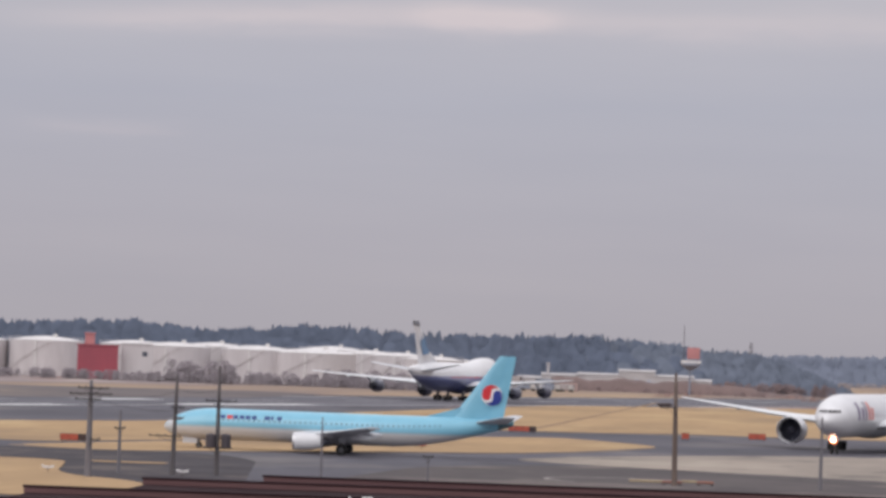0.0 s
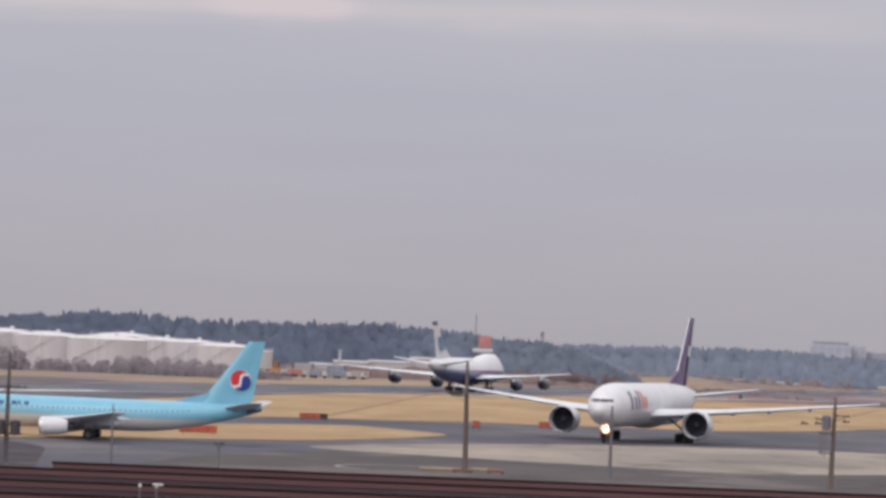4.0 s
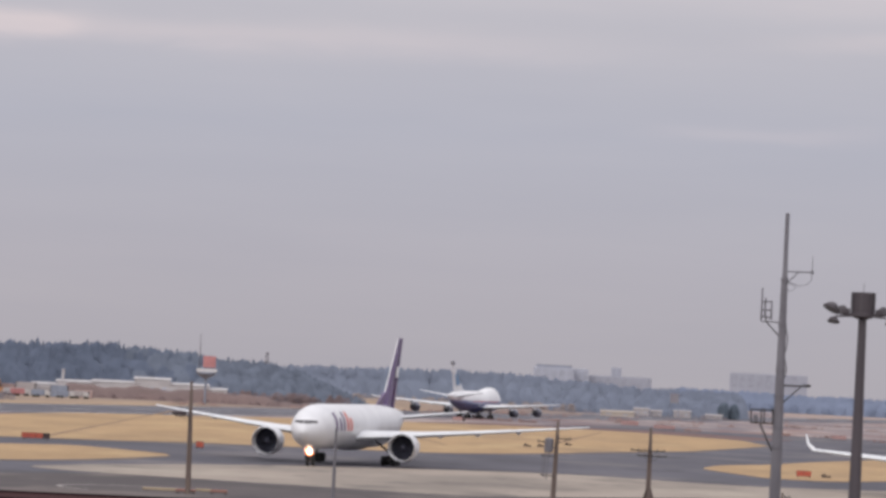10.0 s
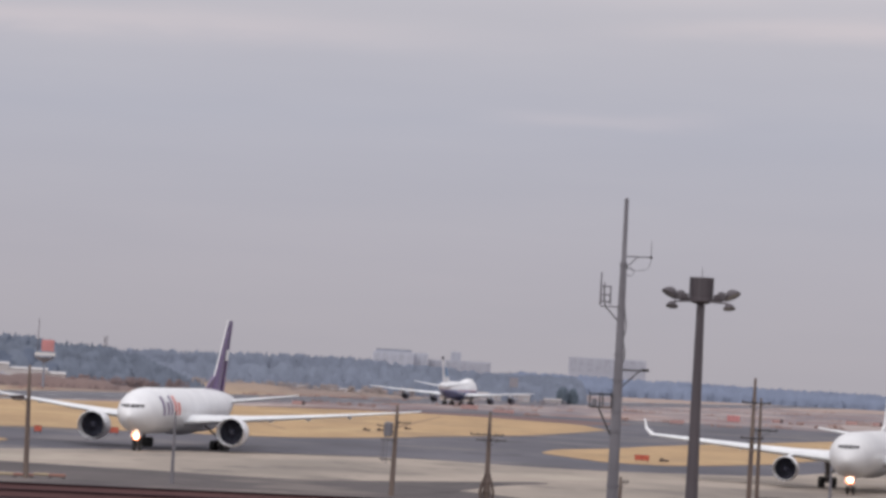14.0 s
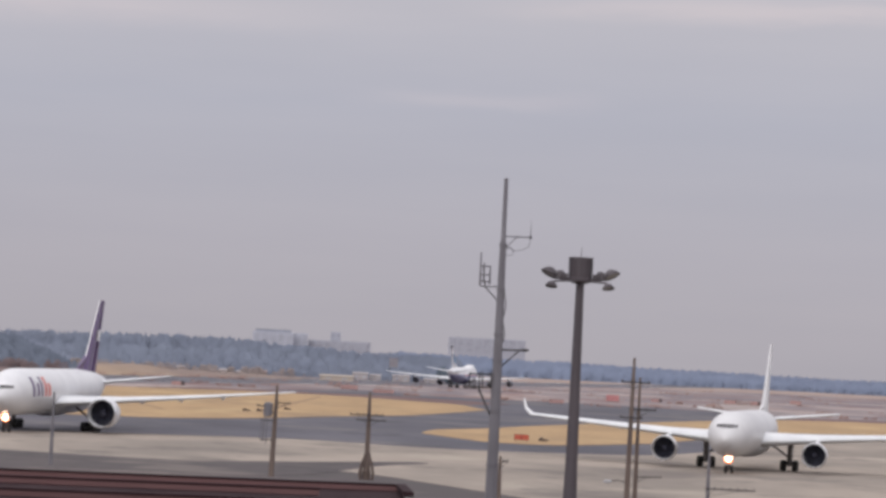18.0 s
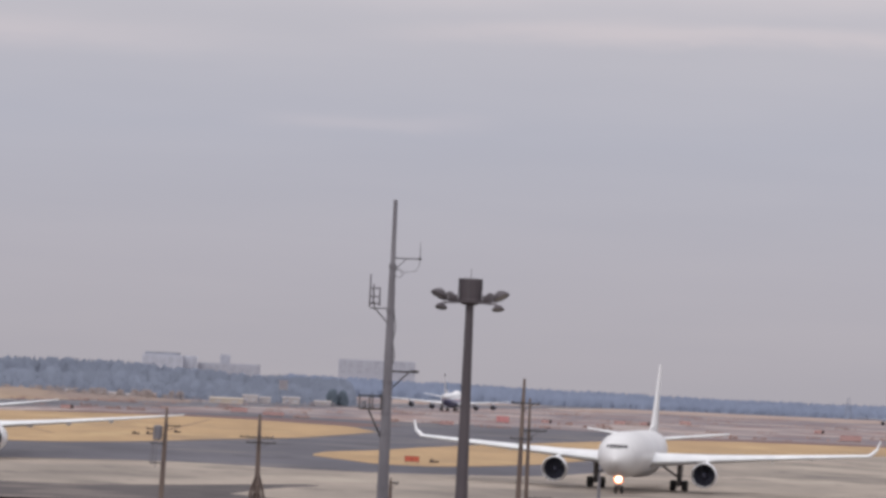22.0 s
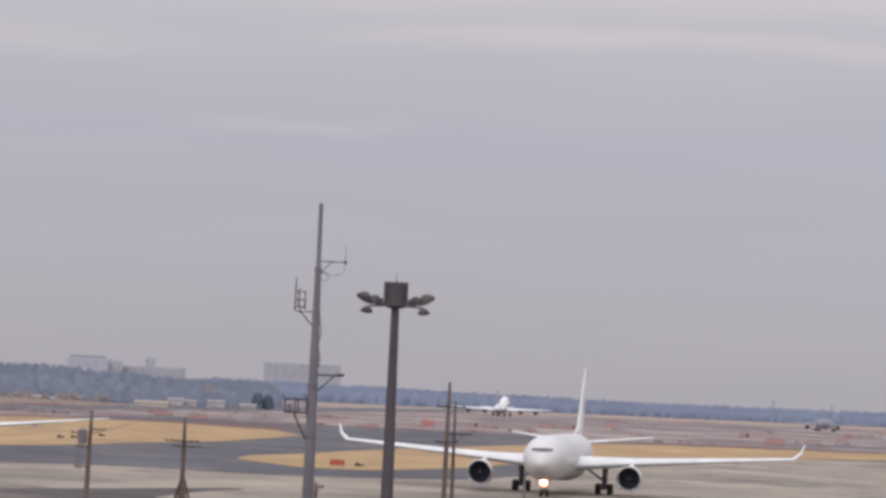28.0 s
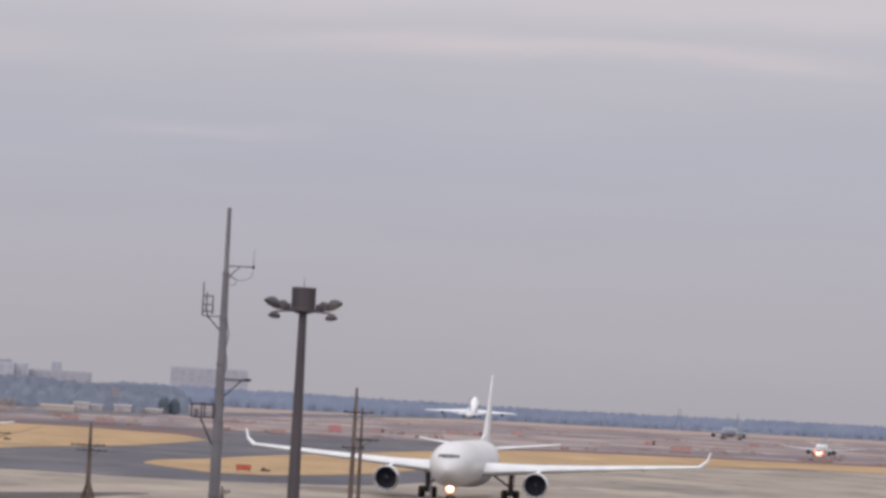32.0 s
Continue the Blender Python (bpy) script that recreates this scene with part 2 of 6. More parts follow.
M["runway"] = material("runway_asphalt", (0.150, 0.146, 0.165), 0.9, second=(0.10, 0.097, 0.112), scale=0.03, lo=0.3, hi=0.7, stretch=(0.6, 0.3, 1), fine=0.14, gloss=0.15)
M["concrete"] = material("weathered_concrete", (0.335, 0.285, 0.242), 0.9, second=(0.235, 0.203, 0.176), scale=0.035, lo=0.38, hi=0.60, bump=0.15, bump_scale=6, stretch=(1.2, 0.6, 1), fine=0.16, gloss=0.15)
M["grass"] = material("dry_winter_grass", (0.415, 0.288, 0.168), 0.95, second=(0.325, 0.225, 0.135), scale=0.05, lo=0.28, hi=0.6, bump=0.4, bump_scale=3, stretch=(1.3, 0.35, 1), fine=0.16, gloss=0.05)
# dry ground whose mauve-grey part is haze put into the colour
M["field"] = material("dry_field_ground", (0.292, 0.240, 0.233), 0.95, second=(0.222, 0.190, 0.200), scale=0.016, lo=0.38, hi=0.62, bump=0.3, bump_scale=2, stretch=(0.7, 0.45, 1), fine=0.18, gloss=0.05)
M["marking"] = material("worn_white_marking", (0.62, 0.62, 0.62), 0.85, second=(0.42, 0.42, 0.42), scale=0.3, fine=0.1)
M["marking_yellow"] = material("worn_yellow_marking", (0.42, 0.33, 0.21), 0.85, second=(0.30, 0.24, 0.17), scale=0.3, fine=0.1)
M["marking_faint"] = material("faint_worn_marking", (0.36, 0.33, 0.31), 0.9, second=(0.22, 0.20, 0.19), scale=0.25, fine=0.15)
M["tank"] = material("white_tank_paint", (0.72, 0.70, 0.695), 0.6, second=(0.63, 0.61, 0.605), scale=0.12, stretch=(1, 1, 0.2), fine=0.05)
# shell grey holds dirt, but also the upright walls' shade and haze
M["tank_shell"] = material("weathered_shaded_tank_shell", (0.58, 0.545, 0.55), 0.65, second=(0.49, 0.455, 0.46), scale=0.09, stretch=(1, 1, 0.25), fine=0.08)
M["red_paint"] = material("aviation_red_paint", (0.365, 0.075, 0.100), 0.65, second=(0.29, 0.068, 0.092), scale=0.12, lo=0.3, hi=0.7)
M["sign_red"] = material("sign_red_paint", (0.46, 0.095, 0.055), 0.55, second=(0.38, 0.08, 0.05), scale=0.5)
M["sign_dark"] = material("sign_dark_paint", (0.05, 0.03, 0.03), 0.6, scale=0.5)
M["building_white"] = material("pale_wall_panels", (0.68, 0.66, 0.65), 0.7, second=(0.56, 0.545, 0.535), scale=0.1, fine=0.06)
# the sheds' white, greyed in the colour in place of haze
M["shed_white"] = material("hazed_white_panels", (0.50, 0.475, 0.475), 0.75, second=(0.41, 0.39, 0.39), scale=0.06, fine=0.08)
# skyline walls and glazing carry a blue-grey haze tint in their colour
M["building_grey"] = material("hazed_pale_grey_wall", (0.415, 0.43, 0.495), 0.7, second=(0.40, 0.415, 0.48), scale=0.05, fine=0.05)
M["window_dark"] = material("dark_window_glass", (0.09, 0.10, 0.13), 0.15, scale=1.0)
M["block_wall"] = material("hazed_block_wall", (0.365, 0.372, 0.425), 0.75, second=(0.345, 0.352, 0.405), scale=0.05, fine=0.05)
M["pale_window"] = material("hazed_pale_glazing", (0.398, 0.413, 0.476), 0.6, scale=0.3)
M["block_window"] = material("hazed_block_glazing", (0.356, 0.364, 0.417), 0.6, scale=0.3)
M["slate_wall"] = material("hazed_slate_cladding", (0.30, 0.325, 0.39), 0.7, scale=0.1)
# far cream wall, its colour dulled to imitate haze
M["pale_wall"] = material("hazed_cream_wall", (0.40, 0.365, 0.36), 0.8, second=(0.33, 0.30, 0.30), scale=0.1)
# hut red and white, toned down to the haze at its distance
M["hut_pink"] = material("hazed_pink_paint", (0.262, 0.236, 0.262), 0.85, second=(0.245, 0.222, 0.248), scale=0.1)
M["hut_grey"] = material("hazed_grey_paint", (0.258, 0.248, 0.268), 0.85, second=(0.24, 0.232, 0.252), scale=0.1)
M["cream_wall"] = material("pale_cream_wall", (0.47, 0.40, 0.335), 0.85, second=(0.42, 0.36, 0.31), scale=0.1)
# far reddish wall, likewise paled for haze
M["paled_wall"] = material("hazed_reddish_wall", (0.40, 0.29, 0.27), 0.8, second=(0.33, 0.25, 0.24), scale=0.2)
# two reds paled in the colour to stand in for haze
M["hazy_red"] = material("far_hazed_red_paint", (0.43, 0.255, 0.235), 0.8, second=(0.38, 0.24, 0.225), scale=0.3)
M["paled_red"] = material("hazed_red_paint", (0.50, 0.22, 0.22), 0.7, scale=0.3)
M["barrier"] = material("dusty_orange_plastic", (0.36, 0.16, 0.11), 0.7, second=(0.27, 0.13, 0.10), scale=0.8)
M["cabin_window"] = material("blue_tinted_cabin_window", (0.14, 0.31, 0.41), 0.2, scale=1.0)
M["bank"] = material("bare_earth_bank", (0.175, 0.118, 0.108), 0.95, second=(0.14, 0.10, 0.095), scale=0.05, fine=0.2)
# lit and shaded tones of the near roofs, painted as two browns
M["roof"] = material("lit_brown_roof_tone", (0.172, 0.098, 0.098), 0.85, second=(0.125, 0.072, 0.075), scale=0.25, stretch=(0.15, 1.5, 1), fine=0.14, gloss=0.04)
M["roof_dark"] = material("shaded_roof_brown", (0.026, 0.014, 0.017), 0.8, second=(0.038, 0.021, 0.024), scale=0.4, gloss=0.06)
M["concrete_pole"] = material("concrete_pole_grey", (0.182, 0.174, 0.192), 0.85, second=(0.135, 0.128, 0.143), scale=1.2, stretch=(1, 1, 0.2), fine=0.1)
M["steel_pole"] = material("painted_steel_grey", (0.060, 0.050, 0.058), 0.55, 0.1, second=(0.079, 0.066, 0.074), scale=0.8, stretch=(1, 1, 0.2), fine=0.08)
M["tarred_pole"] = material("tarred_grey_brown_pole", (0.115, 0.104, 0.108), 0.8, second=(0.082, 0.073, 0.077), scale=1.5, stretch=(1, 1, 0.15), fine=0.12)
M["wood_pole"] = material("weathered_brown_pole", (0.17, 0.13, 0.11), 0.85, second=(0.11, 0.08, 0.07), scale=1.5, stretch=(1, 1, 0.15), fine=0.12)
M["iron"] = material("dark_iron_fittings", (0.06, 0.055, 0.055), 0.6, 0.4, scale=3.0, fine=0.1)
M["insulator"] = material("grey_porcelain", (0.40, 0.40, 0.42), 0.3, scale=4.0)
M["lens"] = material("floodlight_glass", (0.20, 0.19, 0.19), 0.12, scale=4.0)
# distance haze is mixed into the woods' colours: paler and bluer farther off
M["foliage"] = material("hazed_conifer_foliage", (0.121, 0.141, 0.190), 0.95, second=(0.097, 0.114, 0.155), scale=0.03, fine=0.12, island=0.06, gloss=0.05)
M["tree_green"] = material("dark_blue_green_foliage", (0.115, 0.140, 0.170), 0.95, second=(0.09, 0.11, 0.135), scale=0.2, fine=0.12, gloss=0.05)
M["foliage_mid"] = material("hazed_grey_green_woodland", (0.152, 0.173, 0.219), 0.95, second=(0.128, 0.146, 0.186), scale=0.03, fine=0.1, island=0.06, gloss=0.05)
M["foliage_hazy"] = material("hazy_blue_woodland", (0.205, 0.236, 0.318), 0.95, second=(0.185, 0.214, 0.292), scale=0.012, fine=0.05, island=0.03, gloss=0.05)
M["foliage_far"] = material("hazed_blue_green_woodland", (0.186, 0.208, 0.262), 0.95, second=(0.158, 0.177, 0.228), scale=0.02, fine=0.08, island=0.05, gloss=0.05)
# bare twigs, greyed towards the haze's tone
M["twig"] = material("hazed_bare_twigs", (0.285, 0.25, 0.268), 0.95, second=(0.22, 0.19, 0.205), scale=0.4, fine=0.2, island=0.12, gloss=0.1)
M["scrub"] = material("red_brown_scrub", (0.225, 0.165, 0.160), 0.95, second=(0.18, 0.135, 0.135), scale=0.05, fine=0.15, island=0.1, gloss=0.05)
# dry scrub in a brown lightened for haze
M["dry_scrub"] = material("hazed_dry_scrub", (0.32, 0.262, 0.242), 0.95, second=(0.27, 0.225, 0.215), scale=0.05, fine=0.15, island=0.1, gloss=0.05)
M["weed"] = material("red_brown_dry_weeds", (0.34, 0.225, 0.195), 0.95, second=(0.26, 0.175, 0.16), scale=0.02, fine=0.15, island=0.2, gloss=0.05)
M["bark"] = material("grey_brown_bark", (0.10, 0.08, 0.07), 0.9, scale=1.0, fine=0.2)
M["vehicle_white"] = material("vehicle_white_paint", (0.52, 0.50, 0.49), 0.4, scale=1.0)
M["vehicle_orange"] = material("vehicle_orange_paint", (0.50, 0.26, 0.13), 0.5, scale=1.0)
M["vehicle_blue"] = material("vehicle_blue_paint", (0.24, 0.27, 0.34), 0.5, scale=1.0)
M["shoulder"] = material("stained_apron_shoulder", (0.110, 0.095, 0.095), 0.9, second=(0.078, 0.068, 0.070), scale=0.05, lo=0.35, hi=0.65, bump=0.2, bump_scale=6, stretch=(1.0, 0.6, 1), fine=0.16, gloss=0.15)
M["orange_glow"] = material("orange_light_core_glow", (1.0, 0.76, 0.55), 0.3, emit=7.0)
M["orange_halo_glow"] = material("orange_light_halo_glow", (1.0, 0.30, 0.13), 0.3, emit=2.2)
# this navy and the blue-grey below are lightened to imitate haze
M["hazy_navy"] = material("hazed_navy_paint", (0.20, 0.205, 0.24), 0.5, scale=0.5)
M["emblem_blue"] = material("mid_blue_paint", (0.15, 0.27, 0.44), 0.45, scale=0.5)
M["pale_blue"] = material("hazed_blue_grey_paint", (0.24, 0.26, 0.32), 0.5, scale=0.5)
M["pale_grass"] = material("pale_far_grass", (0.40, 0.315, 0.265), 0.95, second=(0.31, 0.245, 0.22), scale=0.02, lo=0.35, hi=0.65, stretch=(1, 0.2, 1), fine=0.12, gloss=0.05)
M["track"] = material("worn_earth_track", (0.31, 0.215, 0.14), 0.95, second=(0.24, 0.17, 0.12), scale=0.1, fine=0.15, gloss=0.05)
M["bare"] = material("red_brown_bare_earth", (0.205, 0.135, 0.125), 0.95, second=(0.15, 0.105, 0.105), scale=0.03, fine=0.2, gloss=0.05)
M["fringe"] = material("bare_earth_fringe", (0.24, 0.19, 0.155), 0.95, second=(0.17, 0.14, 0.125), scale=0.08, fine=0.2, gloss=0.05)
M["verge"] = material("patchy_dry_verge", (0.37, 0.275, 0.19), 0.95, second=(0.25, 0.195, 0.172), scale=0.012, lo=0.42, hi=0.6, stretch=(1, 0.3, 1), fine=0.15, gloss=0.05)
M["cowl_navy"] = material("dark_blue_cowl_paint", (0.075, 0.078, 0.12), 0.4, scale=0.6, coat=0.1)


def stain(mat, colour, scale, stretch, lo, hi, amount, seed=0.0):
    """Stains or streaks with soft edges of their own over a material's colour."""
    nt = mat.node_tree
    b = nt.nodes["Principled BSDF"]
    old = b.inputs["Base Color"].links[0].from_socket
    co = nt.nodes.new("ShaderNodeTexCoord")
    mp = nt.nodes.new("ShaderNodeMapping")
    mp.inputs["Scale"].default_value, mp.inputs["Location"].default_value = stretch, (seed, seed * 1.7, seed)
    no = nt.nodes.new("ShaderNodeTexNoise")
    no.inputs["Scale"].default_value, no.inputs["Detail"].default_value, no.inputs["Roughness"].default_value = scale, 7.0, 0.6
    mr = nt.nodes.new("ShaderNodeMapRange")
    mr.interpolation_type = "SMOOTHSTEP"
    for k, v in (("From Min", lo), ("From Max", hi), ("To Min", 0.0), ("To Max", amount)):
        mr.inputs[k].default_value = v
    mx = nt.nodes.new("ShaderNodeMix")
    mx.data_type = "RGBA"
    mx.inputs["B"].default_value = (*colour, 1)
    nt.links.new(co.outputs["Object"], mp.inputs[0])
    nt.links.new(mp.outputs[0], no.inputs["Vector"])
    nt.links.new(no.outputs["Fac"], mr.inputs["Value"])
    nt.links.new(mr.outputs[0], mx.inputs["Factor"])
    nt.links.new(old, mx.inputs["A"])
    nt.links.new(mx.outputs["Result"], b.inputs["Base Color"])


stain(M["concrete"], (0.145, 0.125, 0.115), 1.0, (0.05, 0.022, 1), 0.52, 0.65, 0.65, 3.0)
stain(M["concrete"], (0.40, 0.35, 0.29), 1.0, (0.035, 0.02, 1), 0.53, 0.66, 0.6, 13.0)
stain(M["concrete"], (0.13, 0.115, 0.11), 1.0, (0.13, 0.06, 1), 0.57, 0.68, 0.6, 9.0)
stain(M["shoulder"], (0.20, 0.170, 0.152), 1.0, (0.05, 0.035, 1), 0.52, 0.64, 0.6, 5.0)
stain(M["shoulder"], (0.07, 0.062, 0.063), 1.0, (0.10, 0.06, 1), 0.54, 0.66, 0.75, 2.0)
stain(M["dark_asphalt"], (0.15, 0.125, 0.115), 1.0, (0.09, 0.05, 1), 0.52, 0.64, 0.6, 4.0)
stain(M["old_asphalt"], (0.26, 0.21, 0.17), 1.0, (0.02, 0.008, 1), 0.52, 0.62, 0.6, 4.0)
stain(M["asphalt"], (0.21, 0.19, 0.18), 1.0, (0.03, 0.02, 1), 0.52, 0.68, 0.6, 1.0)
stain(M["asphalt"], (0.068, 0.065, 0.072), 1.0, (0.07, 0.03, 1), 0.54, 0.68, 0.65, 7.0)
stain(M["grass"], (0.27, 0.195, 0.13), 1.0, (0.03, 0.012, 1), 0.50, 0.66, 0.7, 4.0)
stain(M["grass"], (0.50, 0.37, 0.21), 1.0, (0.045, 0.016, 1), 0.53, 0.68, 0.6, 8.0)
stain(M["field"], (0.385, 0.325, 0.30), 1.0, (0.020, 0.007, 1), 0.50, 0.57, 0.85, 6.0)
stain(M["field"], (0.225, 0.14, 0.13), 1.0, (0.030, 0.010, 1), 0.54, 0.61, 0.8, 2.5)
# purple-grey patches add more of the far haze
stain(M["field"], (0.170, 0.150, 0.168), 1.0, (0.012, 0.005, 1), 0.50, 0.58, 0.85, 11.0)
stain(M["pale_grass"], (0.26, 0.20, 0.19), 1.0, (0.01, 0.006, 1), 0.50, 0.62, 0.8, 3.0)
stain(M["tank"], (0.60, 0.57, 0.56), 1.0, (0.25, 0.25, 0.05), 0.52, 0.68, 0.5, 2.0)


# ---------------------------------------------------------------- mesh helpers
def mesh_of(name, bm, mat, smooth=True, sharp=35):
    bmesh.ops.recalc_face_normals(bm, faces=bm.faces)
    if smooth:
        for f in bm.faces:
            f.smooth = True
        lim = radians(sharp)
        for e in bm.edges:
            if len(e.link_faces) == 2 and e.calc_face_angle(0.0) > lim:
                e.smooth = False
    me = bpy.data.meshes.new(name)
    bm.to_mesh(me)
    bm.free()
    for mm in (mat if isinstance(mat, (list, tuple)) else [mat]):
        me.materials.append(mm)
    return me


def part(name, bm, mat, parent, label="", at=None, smooth=True):
    ob = new(name, mesh_of(name, bm, mat, smooth))
    ob.parent = parent
    if at is not None:
        ob.matrix_local = at if isinstance(at, Matrix) else Matrix.Translation(at)
    return tagged(ob, label=label)


def box(bm, size, at=(0, 0, 0), bevel=0.0, m=None):
    res = bmesh.ops.create_cube(bm, size=1.0, matrix=(m or Matrix.Identity(4)) @ Matrix.Translation(at) @ Matrix.Diagonal((*size, 1)))
    if bevel:
        es = {e for v in res["verts"] for e in v.link_edges}
        bmesh.ops.bevel(bm, geom=list(es), offset=bevel, segments=1, affect="EDGES", profile=0.5)
    return bm


def rod(bm, a, b, r0, r1=None, seg=10, caps=True):
    """A tapered rod from a to b."""
    a, b = Vector(a), Vector(b)
    r1 = r0 if r1 is None else r1
    q = (b - a).to_track_quat("Z", "Y").to_matrix().to_4x4()
    m = Matrix.Translation((a + b) / 2) @ q
    bmesh.ops.create_cone(bm, cap_ends=caps, segments=seg, radius1=r0, radius2=max(r1, 1e-4), depth=(b - a).length, matrix=m)
    return bm


def lathe(bm, profile, seg=28, axis="X", at=(0, 0, 0), close=False):
    """Turns (along, radius) pairs about an axis."""
    at = Vector(at)
    rings = []
    for s, r in profile:
        ring = []
        for k in range(seg):
            a = 2 * math.pi * k / seg
            c, d = r * math.cos(a), r * math.sin(a)
            v = Vector((s, c, d)) if axis == "X" else Vector((c, s, d)) if axis == "Y" else Vector((c, d, s))
            ring.append(bm.verts.new(at + v))
        rings.append(ring)
    n = len(rings)
    for i in range(n if close else n - 1):
        p, q = rings[i], rings[(i + 1) % n]
        for k in range(seg):
            bm.faces.new((p[k], p[(k + 1) % seg], q[(k + 1) % seg], q[k]))
    if not close:
        for ring in (rings[0], rings[-1]):
            if (ring[0].co - ring[seg // 2].co).length > 1e-3:
                bm.faces.new(ring)
    return bm


def sheet(name, points, z, mat, label, category, depth=0.3, kind="structure"):
    """A flat paved or grassed area with a real edge."""
    bm = bmesh.new()
    vs = [bm.verts.new((x, y, z)) for x, y in points]
    f = bm.faces.new(vs)
    ex = bmesh.ops.extrude_face_region(bm, geom=[f])
    for v in [g for g in ex["geom"] if isinstance(g, bmesh.types.BMVert)]:
        v.co.z -= depth
    ob = new(name, mesh_of(name, bm, mat, smooth=False))
    return tagged(ob, label, category, kind=kind)


def rounded(points, radius, steps=6):
    """Rounds the corners of a plan outline."""
    out = []
    n = len(points)
    for i in range(n):
        p0, p1, p2 = Vector(points[i - 1]), Vector(points[i]), Vector(points[(i + 1) % n])
        a, b = (p0 - p1), (p2 - p1)
        r = min(radius, a.length * 0.45, b.length * 0.45)
        s, e = p1 + a.normalized() * r, p1 + b.normalized() * r
        for k in range(steps + 1):
            t = k / steps
            q = s * (1 - t) ** 2 + p1 * 2 * t * (1 - t) + e * t ** 2
            out.append((q.x, q.y))
    return out


# ---------------------------------------------------------------- airfield ground
ground_bm = bmesh.new()
rings = [30, 120, 260, 420, 600, 850, 1200, 1700, 2400, 3400, 4800, 7000]
prev = None
for r in rings:
    ring = [ground_bm.verts.new((r * math.cos(a * math.pi / 36), r * math.sin(a * math.pi / 36), -0.05)) for a in range(72)]
    if prev is None:
        ground_bm.faces.new(ring)
    else:
        for k in range(72):
            ground_bm.faces.new((prev[k], prev[(k + 1) % 72], ring[(k + 1) % 72], ring[k]))
    prev = ring
tagged(new("ground", mesh_of("ground", ground_bm, M["field"])), "dry brown winter field reaching to the horizon", "ground", kind="structure")

# the pavement of taxiways and aprons is one sheet, on which the grass islands stand 4 cm proud
sheet("taxiway", [(-420, 150), (420, 150), (420, 1000), (262, 970), (195, 955), (150, 985), (158, 1048), (140, 1090), (109, 1125), (83, 1120), (56, 1140), (30, 1200), (-90, 780), (-420, 380)], 0.02, M["asphalt"], "dark grey worn asphalt taxiway", "taxiway")
HEAD = 13.0  # heading of the runway
ru, rv = Vector((math.sin(radians(HEAD)), math.cos(radians(HEAD)))), Vector((math.cos(radians(HEAD)), -math.sin(radians(HEAD))))
ro = Vector((-141, 820))


def along(s, d):
    p = ro + ru * s + rv * d
    return (p.x, p.y)


sheet("runway", [along(-900, -36), along(2500, -36), along(2500, 28), along(-900, 28)], 0.04, M["runway"], "grey asphalt runway with worn white edge lines", "runway")
for d in (-30, 25):
    sheet("runway_edge_line", [along(-600, d - 0.5), along(2400, d - 0.5), along(2400, d + 0.5), along(-600, d + 0.5)], 0.05, M["marking"], "worn white runway edge line", "marking", depth=0.03)
for k in range(26):
    s = -600 + k * 60
    sheet("centre_line", [along(s, -2.9), along(s + 30, -2.9), along(s + 30, -2), along(s, -2)], 0.05, M["marking"], "worn white dash of the runway centre line", "marking", depth=0.03)
sheet("perimeter_taxiway", rounded([(-330, 560), (-200, 638), (-187, 700), (-177, 745), (-180, 850), (-200, 862), (-222, 838), (-247, 803), (-340, 780)], 8), 0.068, M["old_asphalt"], "brown-grey worn paving between the runway and the tanks", "taxiway")
sheet("dark_paving", rounded([(-150, 338), (-108, 347), (-86, 351), (-78, 335), (-69, 293), (-56, 235), (-150, 235)], 6), 0.028, M["dark_asphalt"], "dark brown-grey patch of the taxiway", "taxiway")
# dark stained band across the pale concrete
sheet("stained_paving", rounded([(-22, 346), (-9, 350), (1, 362), (8, 372), (17, 385), (18.5, 380), (12, 364), (8, 345), (4, 326), (-2, 316), (-20, 318)], 6), 0.055, M["shoulder"], "dark stained patch of the concrete apron", "paving")
# stained shoulder between the apron and the roofs
sheet("apron_shoulder", rounded([(-58, 150), (-62, 300), (-62, 340), (-44, 372), (0, 380), (60, 330), (120, 260), (300, 230), (300, 150)], 10), 0.03, M["shoulder"], "brown-grey stained paving at the apron's edge", "paving")
edge = [(-36, 361.2), (7, 345.4)]
for (x0, y0), (x1, y1) in zip(edge[:-1], edge[1:]):
    n2 = Vector((y1 - y0, x0 - x1)).normalized() * 0.5
    sheet("edge_line", [(x0, y0), (x1, y1), (x1 + n2.x, y1 + n2.y), (x0 + n2.x, y0 + n2.y)], 0.045, M["marking_faint"], "thin worn pale line at the apron's edge", "marking", depth=0.012)
sheet("apron", rounded([(-60, 372), (-52, 400), (-34, 436), (2, 466), (24, 446), (52, 462), (84, 560), (118, 742), (215, 842), (420, 1120), (600, 1120), (420, 200), (30, 200), (24, 290), (8, 346), (-38, 362)], 14), 0.05, M["concrete"],
      "pale weathered concrete apron with dark joints and stains", "apron")
for x, y, half in ((-174.5, 572, 12), (-156.6, 661, 30), (-184.5, 665, 15)):
    q, ln, wd = Vector((x, y)), ru * half, rv * 3.2
    sheet("aiming_point", [tuple(q - ln - wd), tuple(q + ln - wd), tuple(q + ln + wd), tuple(q - ln + wd)], 0.055, M["marking"], "broad white aiming point marking on the runway", "marking", depth=0.03)
